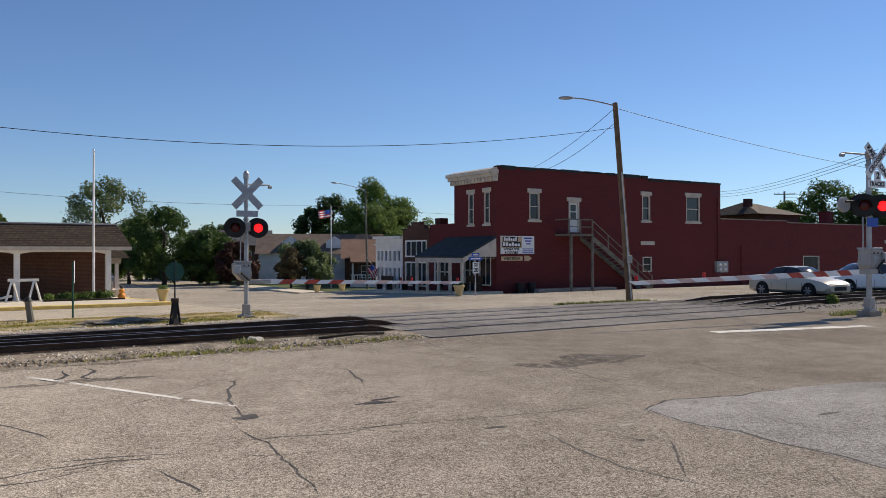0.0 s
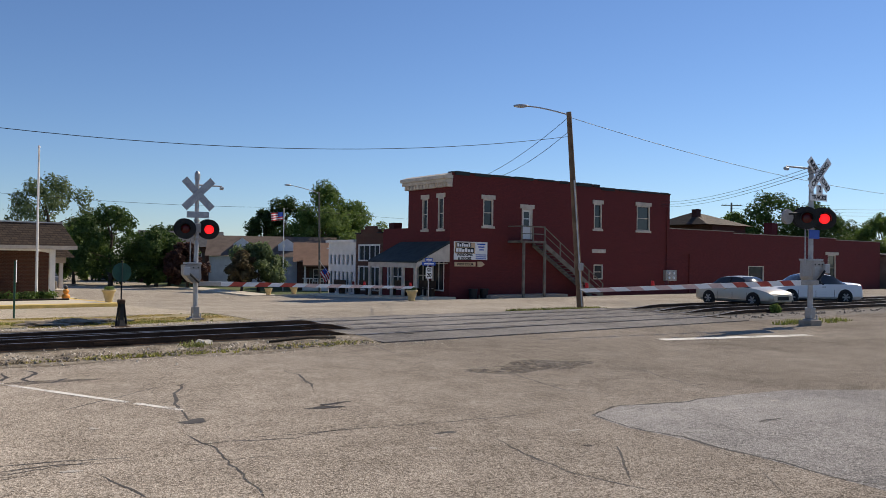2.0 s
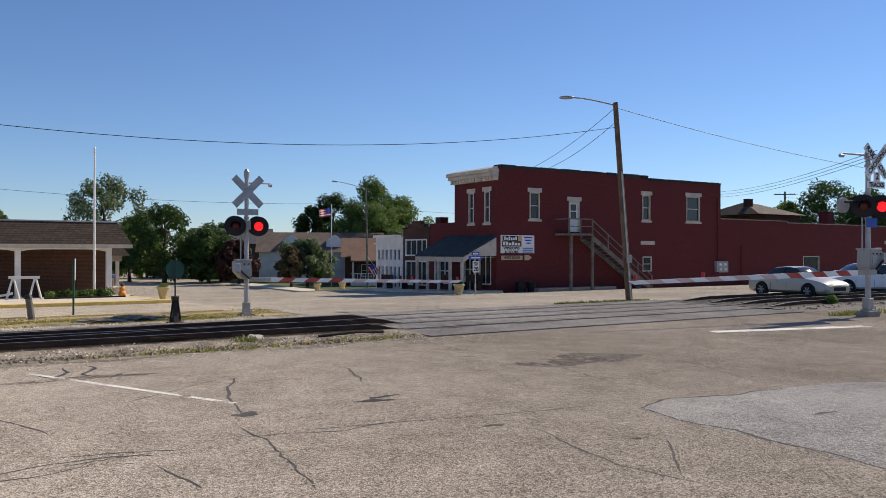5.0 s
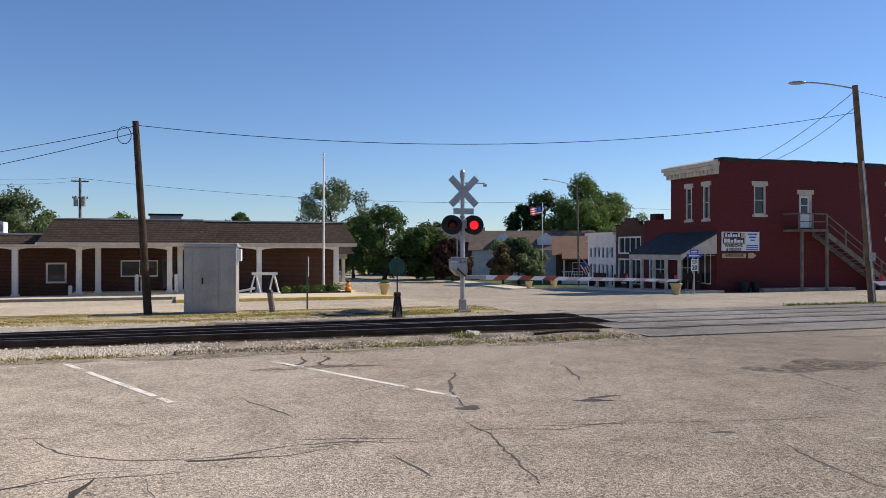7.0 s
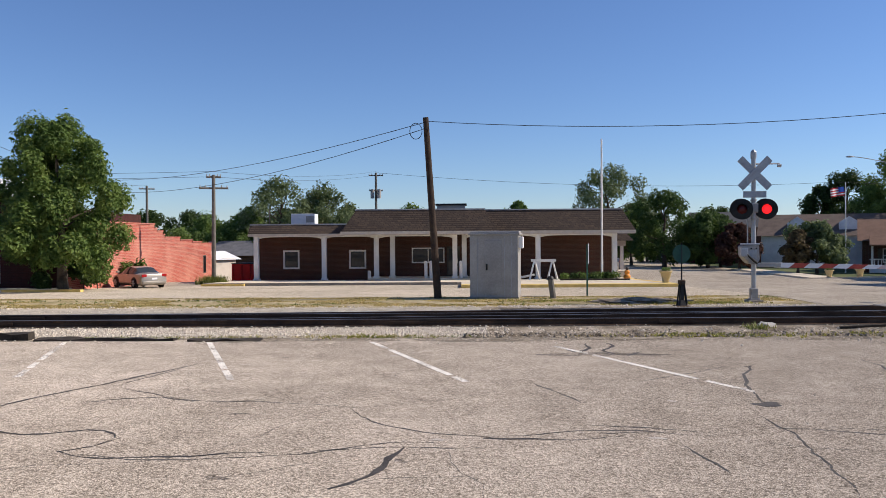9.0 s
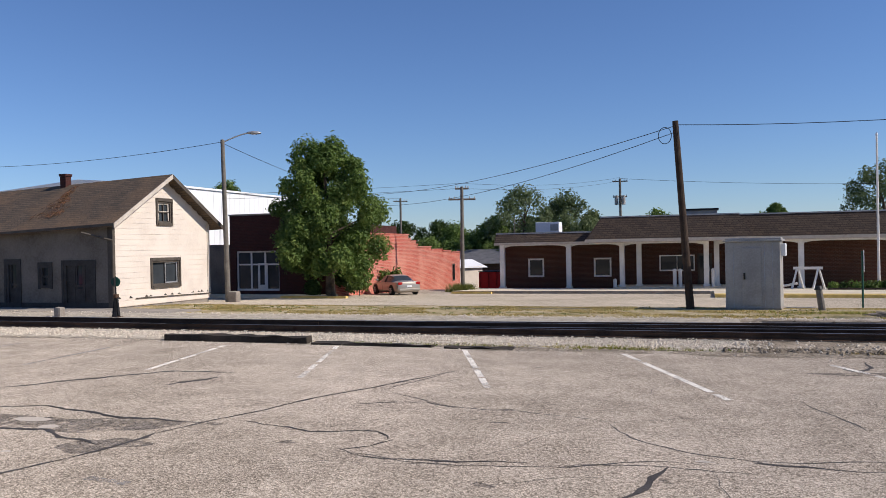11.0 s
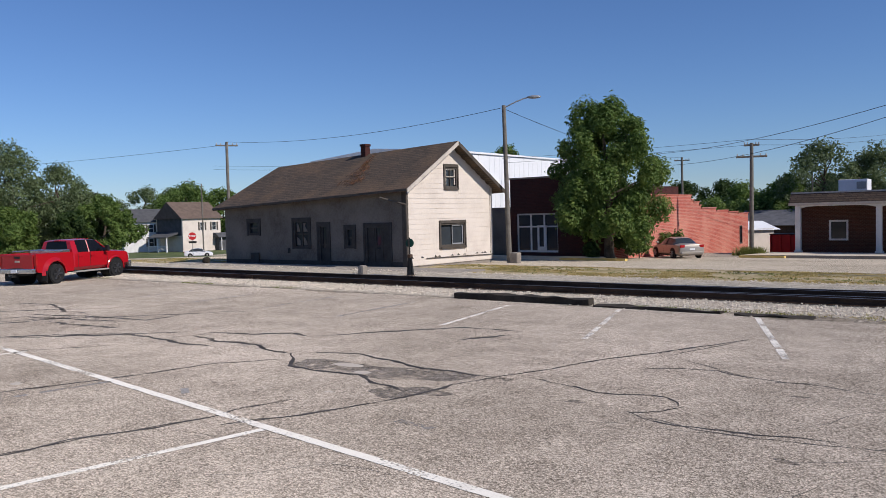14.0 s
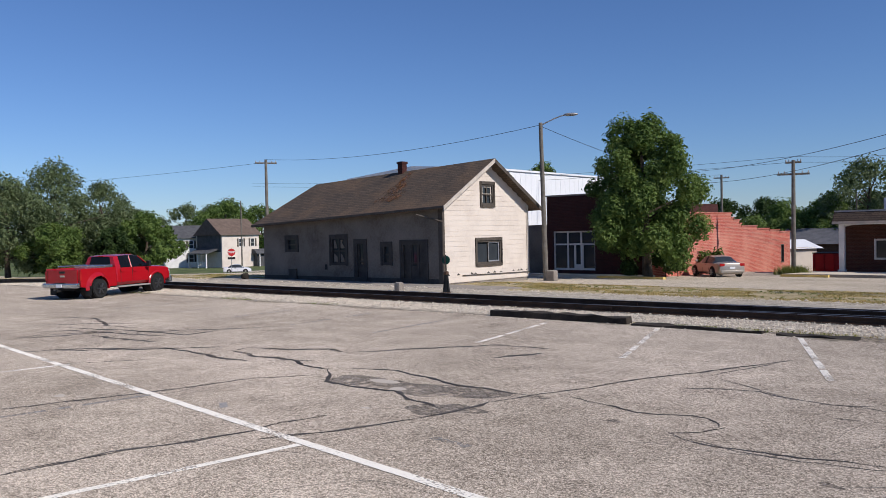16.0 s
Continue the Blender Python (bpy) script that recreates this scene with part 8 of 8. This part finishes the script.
M["stain"] = aggregate("dark_worn_asphalt", (0.04, 0.036, 0.032), (0.19, 0.165, 0.14), (0.5, 0.44, 0.38))
worn_through(M["stain"], 7, 0.8, 1.18)
M["pale"] = mat("pale_patch", ((0.42, 0.37, 0.31), (0.56, 0.5, 0.43)), 0.9, 3, 50, 0.4, fine_amt=0.6, spec=0.05)
blob("stain", -7.6, 7.75, 1.25, 0.42, 0.0012, M["stain"], "dark worn patch of asphalt", 1)
blob("stain", -6.4, 6.95, 0.42, 0.3, 0.0016, M["stain"], "dark worn patch of asphalt", 2)
blob("stain", 2.3, 13.5, 0.8, 0.22, 0.0014, M["stain"], "dark worn patch of asphalt", 3)
blob("pothole", 5.2, 9.42, 0.24, 0.07, 0.0042, M["tardark"], "small dark pothole", 5, rough=0.6)
blob("pothole", 5.45, 9.6, 0.22, 0.05, 0.0042, M["tardark"], "small dark pothole", 15, rough=0.6)
blob("stain", 9.47, 5.74, 0.16, 0.05, 0.003, M["tar"], "dark tar spot on the paler panel", 16)
blob("stain", 5.65, 7.35, 0.13, 0.05, 0.003, M["tar"], "dark tar spot", 17)
blob("stain", 10.4, 11.0, 1.1, 0.7, 0.0013, M["stain"], "dark worn patch of asphalt", 18)
blob("stain", 3.5, 9.45, 0.2, 0.1, 0.003, M["tar"], "dark tar spot", 6)
blob("pale_spot", -8.19, 7.84, 0.26, 0.12, 0.0038, M["pale"], "pale concrete utility cover patch", 8, rough=0.06)
blob("pale_spot", -7.65, 7.55, 0.13, 0.1, 0.0038, M["pale"], "pale concrete spot", 9, rough=0.06)
for i in range(26):
    blob("spot", rng.uniform(-14, 17), rng.uniform(3.5, 14), rng.uniform(0.04, 0.12), rng.uniform(0.03, 0.07), 0.0034, M["stain"] if i % 3 else M["pale"], "small stain on the asphalt", 30 + i, "stuff", 12)
# newer asphalt panel
bm = bmesh.new()
poly(bm, [(x, y, 0.0009) for x, y in ((7.81, 7.18), (7.61, 6.41), (7.7, 5.4), (7.58, 4.3), (7.3, 2), (7, -4), (22, -4), (22, 2.5), (13.26, 6.14), (12, 6.91), (10.69, 7.12), (9.56, 7.17), (8.67, 7.42))])
tagged(part("patch_panel", bm, M["patch"]), "broad panel of smoother paler asphalt", "patch", kind="structure")


def line(a, b, w, material, label, worn=False):
    a, b = Vector((*a, 0)), Vector((*b, 0))
    d = (b - a).normalized()
    s = Vector((-d.y, d.x, 0)) * w / 2
    bm = bmesh.new()
    n = max(2, int((b - a).length / 0.14))
    e = [rng.uniform(-0.008, 0.008) for _ in range(2 * n + 2)]
    prev = None
    for i in range(n + 1):
        p = a.lerp(b, i / n) + Vector((0, 0, 0.0045))
        q = (bm.verts.new(p + s * (1 + 10 * e[2 * i])), bm.verts.new(p - s * (1 + 10 * e[2 * i + 1])))
        if prev and not (worn and rng.random() < 0.12):
            bm.faces.new((prev[0], prev[1], q[1], q[0]))
        prev = q
    return tagged(part("parking_line", bm, material), label, "road marking", "parking lines", "structure")


faded, bright = "worn white parking stall line", "white painted line across the lot"
for a, b in (((-7.64, 15.3), (-6.42, 11.43)), ((-4.84, 15.25), (-3.26, 11.18)), ((-1.74, 15.2), (0.18, 10.57)), ((1.65, 14.46), (3.62, 10.21)), ((-10.18, 15.0), (-9.51, 11.66))):
    line(a, b, 0.1, M["paintline"], faded, True)
for i in range(5):
    line((-12.6 - 2.75 * i, 14.6), (-12.3 - 2.75 * i, 11.7), 0.09, M["paintfaint"], faded, True)
line((-20.5, 6.68), (-2.0, 4.46), 0.115, M["paintbright"], bright)
line((-6.5, 4.93), (-7.05, 1.6), 0.1, M["paintbright"], bright)
line((-13.7, 6.0), (-14.3, 2.2), 0.1, M["paintline"], bright)
line((-10.1, 5.4), (-10.6, 2.0), 0.1, M["paintfaint"], faded, True)
line((-9.0, 5.75), (-8.6, 5.5), 0.1, M["paintfaint"], faded, True)
line((-5.6, 5.9), (-5.1, 5.85), 0.1, M["paintfaint"], faded)
line((16.6, 13.05), (21.4, 11.85), 0.42, M["paintbright"], "wide white stop bar before the crossing")
# old timber kerb by the ballast and lone stones
t = thing("timber_kerb", "old dark timber lying along the edge of the lot", "timber", (0, 0, 0))
for a, b, hb in ((-12.2, -8.5, 0.17), (-8.35, -5.6, 0.07), (-5.3, -3.9, 0.045)):
    bm = bmesh.new()
    box(bm, a, b, -0.12, 0.12, -0.04, hb)
    bmesh.ops.subdivide_edges(bm, edges=[k for k in bm.edges if abs(k.verts[0].co.x - k.verts[1].co.x) > 1], cuts=24)
    for q in bm.verts:
        q.co.y += 0.05 * noise.noise(Vector((q.co.x * 1.3, q.co.z * 9, a)))
        q.co.z += 0.05 * noise.noise(Vector((q.co.x * 2.1, q.co.y * 9, a + 5))) - 0.02 * (q.co.z > 0)
    o = part("beam", bm, M["tie"], t)
    o.matrix_basis = pose(0, 15.62 - (a + 12) * 0.03, 0.0, 0, 0, -0.6)


def rock(u, v, r, h, m, label, seed):
    bm = bmesh.new()
    bmesh.ops.create_icosphere(bm, subdivisions=2, radius=1)
    for q in bm.verts:
        f = 1 + 0.25 * noise.noise(q.co * 1.7 + Vector((seed, 0, 0)))
        q.co = Vector((q.co.x * r * f, q.co.y * r * f, (q.co.z * 0.5 + 0.46) * h * f))
    o = part("stone", bm, m)
    o.matrix_basis = pose(u, v, zg(v))
    return tagged(o, label, "stone")


tagged(part("concrete_block", B((-20.04, -19.77, 20.38, 20.64, -0.05, 0.36), bevel=0.08), M["oldconc"]), "rounded concrete block beside the rails", "block")
tagged(part("concrete_block", B((-19.4, -19.0, 29.2, 29.55, -0.15, 0.36), bevel=0.06), M["oldconc"]), "grey concrete block at a pole foot", "block")
rock(6.35, 17.0, 0.2, 0.16, M["stone"], "pale stone on the ballast", 5)
rock(-32.8, 23.3, 0.2, 0.36, M["tie"], "dark round lump by the depot corner", 6)

# ballast stones: one joined sheet of small broken rocks
def pebbles(name, n, spots, rmin, rmax, material, label, seed):
    r = np.random.default_rng(seed)
    base = np.array([(1, 0, 0.1), (0.2, 0.95, 0), (-0.9, 0.35, 0.05), (-0.5, -0.85, 0), (0.55, -0.75, 0.1), (0.1, 0.1, 0.8), (-0.2, -0.1, 0.65)])
    tri = np.array([(0, 1, 5), (1, 2, 5), (2, 3, 6), (2, 6, 5), (3, 4, 6), (4, 0, 5), (4, 5, 6)])
    vs, fs = [], []
    for k in range(n):
        u, v, z = spots(r)
        s = rmin + (rmax - rmin) * r.random() ** 2
        a = r.random() * 6.28
        c, d = math.cos(a), math.sin(a)
        p = base * (s * (0.7 + 0.6 * r.random(3)))
        q = np.stack([p[:, 0] * c - p[:, 1] * d + u, p[:, 0] * d + p[:, 1] * c + v, p[:, 2] + z - 0.01], 1)
        fs.append(tri + 7 * k)
        vs.append(q)
    me = bpy.data.meshes.new(name)
    me.from_pydata(np.concatenate(vs).tolist(), [], np.concatenate(fs).tolist())
    me.materials.append(material)
    return tagged(new(name, me), label, "stones", kind="stuff")


def near_bed(r):
    u = r.uniform(-45, 10) if r.random() < 0.8 else r.uniform(-20, 6)
    if u > 0.5 and r.random() < 0.86:
        u = r.uniform(-30, 1)
    v = 15.95 + 1.35 * r.random() ** 0.8
    return u, v, 0.05 * min(1, (v - 15.8) / 0.9) + zl(u)


def far_bed(r):
    u = r.uniform(-40, 9.8)
    return u, r.uniform(19.1 if u < 1 else 21.6, 22.6), 0.045 + zl(u)


def right_bed(r):
    return r.uniform(24.8, 45), r.uniform(16.0, 22.0), 0.05


def between_rails(r):
    u = r.uniform(-40, 9.5) if r.random() < 0.7 else r.uniform(25, 50)
    return u, r.uniform(17.5, 18.6) if u < 1 else r.uniform(17.2, 21.4), 0.062 + zl(u)


M["stonevar"] = mat("ballast_stones_mixed", ((0.19, 0.155, 0.115), (0.54, 0.465, 0.365), (0.74, 0.66, 0.54)), 0.9, 9.0, 40, 0.2, fine_amt=0.4, stops=(0.3, 0.62))
pebbles("oily_stones", 6000, between_rails, 0.02, 0.06, M["darkballast"], "oil-stained stones between the rails", 8)
pebbles("ballast_stones", 24000, near_bed, 0.018, 0.055, M["stonevar"], "pale broken ballast stones beside the rails", 1)
pebbles("ballast_stones", 12000, far_bed, 0.02, 0.055, M["stonevar"], "pale broken ballast stones beyond the rails", 2)
pebbles("ballast_stones", 1500, right_bed, 0.03, 0.08, M["oldballast"], "broken ballast stones east of the crossing", 3)
pebbles("loose_gravel", 1500, lambda r: (r.uniform(-25, 12), 15.9 - abs(r.normal()) * 0.5, 0.006), 0.01, 0.035, M["stonevar"], "loose gravel scattered on the lot edge", 4)
pebbles("loose_gravel", 700, lambda r: (r.uniform(-15, 14), r.uniform(4, 15), 0.006), 0.006, 0.016, M["stonevar"], "fine grit on the lot", 5)


# soil and grit washed over the edge of the lot
bm = bmesh.new()
prev = None
for i in range(420):
    u = -46 + i * 0.134
    w = 0.1 + 0.5 * max(0.0, noise.noise(Vector((u * 0.55, 1.3, 0)))) + 0.16 * noise.noise(Vector((u * 2.9, 4.1, 0))) + (0.3 if u > -5 else 0.0) * (1 + noise.noise(Vector((u * 0.8, 9, 0))))
    q = (bm.verts.new((u, 15.82, 0.0065)), bm.verts.new((u, 15.75 - max(0.02, w), 0.0058)))
    if prev:
        bm.faces.new((prev[0], prev[1], q[1], q[0]))
    prev = q
M["washsoil"] = mat("washed_soil", ((0.12, 0.095, 0.065), (0.28, 0.23, 0.165), (0.42, 0.36, 0.28)), 0.95, 2.0, 26, 0.8, fine_amt=0.5)
worn_through(M["washsoil"], 9, 0.92, 1.15)
tagged(part("soil_edge", bm, M["washsoil"]), "soil and grit washed over the lot edge", "soil", kind="stuff")
pebbles("loose_stones", 400, lambda r: (r.uniform(0, 10), r.uniform(15.7, 17.1), 0.03), 0.012, 0.05, M["oldballast"], "mixed stones in the trackside soil", 6)
pebbles("soil_clods", 1500, lambda r: (r.uniform(0, 10), r.uniform(15.7, 17.1), 0.025), 0.015, 0.06, M["soil"], "brown clods and dead leaves beside the rails", 7)


# grass tufts
def tufts(name, n, spots, h, material, label, seed):
    r = np.random.default_rng(seed)
    vs, fs = [], []
    for k in range(n):
        u, v, z, s = spots(r)
        for b in range(4):
            a = r.random() * 6.28
            c, d = math.cos(a), math.sin(a)
            hh = h * s * (0.5 + r.random())
            w = 0.012 + 0.012 * r.random()
            i = len(vs)
            ox, oy = r.normal() * 0.04, r.normal() * 0.04
            vs += [(u + ox - d * w, v + oy + c * w, z), (u + ox + d * w, v + oy - c * w, z), (u + ox + c * hh * 0.6, v + oy + d * hh * 0.6, z + hh)]
            fs.append((i, i + 1, i + 2))
    me = bpy.data.meshes.new(name)
    me.from_pydata(vs, [], fs)
    me.materials.append(material)
    return tagged(new(name, me), label, "grass", kind="stuff")


M["drygrass"] = leafmat("dry_grass_blades", (0.26, 0.2, 0.065), (0.47, 0.37, 0.145), (0.62, 0.5, 0.23))
M["weed"] = leafmat("yellow_green_weed", (0.16, 0.17, 0.035), (0.3, 0.29, 0.07), (0.45, 0.4, 0.13))
M["grassblade"] = leafmat("green_grass_blades", (0.1, 0.13, 0.03), (0.2, 0.22, 0.06), (0.3, 0.3, 0.1))


def patchy(r, u0, u1, v0, v1, seed, cut):
    for _ in range(30):
        u, v = r.uniform(u0, u1), r.uniform(v0, v1)
        if noise.noise(Vector((u * 0.45 + seed, v * 1.1, seed))) > cut:
            break
    return u, v, zg(v) + zl(u) - 0.01, 1.0


tufts("dry_grass", 14000, lambda r: patchy(r, -45, 10, 23.0, 27.2, 3.1, 0.06), 0.026, M["drygrass"], "dry yellow grass on the verge beyond the rails", 1)
tufts("green_grass", 1600, lambda r: patchy(r, -45, 10, 23.2, 27.2, 8.7, 0.1), 0.034, M["grassblade"], "green grass tufts on the verge", 2)
tufts("green_grass", 800, lambda r: patchy(r, -40, 9.5, 15.75, 16.3, 5.5, 0.15), 0.04, M["grassblade"], "green weeds along the lot edge", 3)
tufts("dry_grass", 1300, lambda r: patchy(r, -12, 10, 15.8, 16.6, 1.5, 0.12), 0.035, M["drygrass"], "dry grass along the lot edge", 4)
tufts("green_grass", 130, lambda r: (*(lambda a, q: (26.0 + 2.2 * q * math.cos(a), 14.3 + 0.5 * q * math.sin(a)))(r.uniform(0, 6.28), r.random() ** 0.5), 0.0, 1.0), 0.12, M["grassblade"], "weeds at the signal foot", 5)
tufts("green_grass", 420, lambda r: (r.uniform(20.2, 25.0), r.uniform(22.4, 23.2), -0.01, 1.0), 0.09, M["grassblade"], "grass at the lamp pole foot", 6)
tufts("green_grass", 500, lambda r: (-14 + r.normal() * 0.35, 45.1 + r.normal() * 0.25, zg(45.1), 1.5), 0.25, M["grassblade"], "weeds at a pole foot", 7)
tufts("green_weed", 26, lambda r: (6.1 + r.normal() * 0.14, 16.7 + r.normal() * 0.1, 0.03, 1.2), 0.1, M["grassblade"], "small green weed in the ballast", 8)

for k, (cu, cv, n) in enumerate(((8.6, 16.05, 110), (4.6, 15.9, 120), (6.4, 15.85, 40), (-2.2, 15.95, 60), (7.0, 23.6, 200), (3.2, 24.6, 160))):
    tufts("weed_patch", n, lambda r, cu=cu, cv=cv: (cu + r.normal() * 0.75, cv + r.normal() * 0.15, 0.005, 1.0), 0.05, M["weed"], "yellow-green weeds in the trackside soil", 20 + k)

# soil heap by the switch stand, with clods, and a stick on the ballast
bm = bmesh.new()
bmesh.ops.create_icosphere(bm, subdivisions=4, radius=1)
for q in bm.verts:
    f = 1 + 0.4 * noise.noise(q.co * 2.2) + 0.3 * noise.noise(q.co * 7) + 0.2 * noise.noise(q.co * 17)
    q.co = Vector((5.3 + q.co.x * 1.3 * f, 24.1 + q.co.y * 0.5 * f, max(-0.05, q.co.z * 0.13 * f)))
tagged(part("soil_heap", bm, mat("dark_soil", ((0.12, 0.096, 0.07), (0.36, 0.3, 0.23)), 0.95, 5, 30, 0.8)), "low heap of dark soil and gravel", "soil heap", kind="stuff")
bm = bmesh.new()
ends = [(9.4, 16.75, 0.08), (8.6, 16.6, 0.12), (7.7, 16.65, 0.07)]
for a, b in zip(ends, ends[1:]):
    rod(bm, a, b, 0.035, 0.03, 6)
tagged(part("stick", bm, M["tie"]), "dark weathered stick lying on the ballast", "stick")
bar = mesh_of("joint_bar", B((-0.4, 0.4, -0.02, 0.02, 0.1, 0.17), bevel=0.008), M["rail"])
for u in (-35, -22.4, -10.2, -1.2, 4.6):
    for v in (17.345, 18.685):
        o = new("joint_bar", bar)
        o.matrix_basis = pose(u, v, 0)
        tagged(o, "rusty bolted joint bar on the rail", "joint bar", "joint bars", "structure")
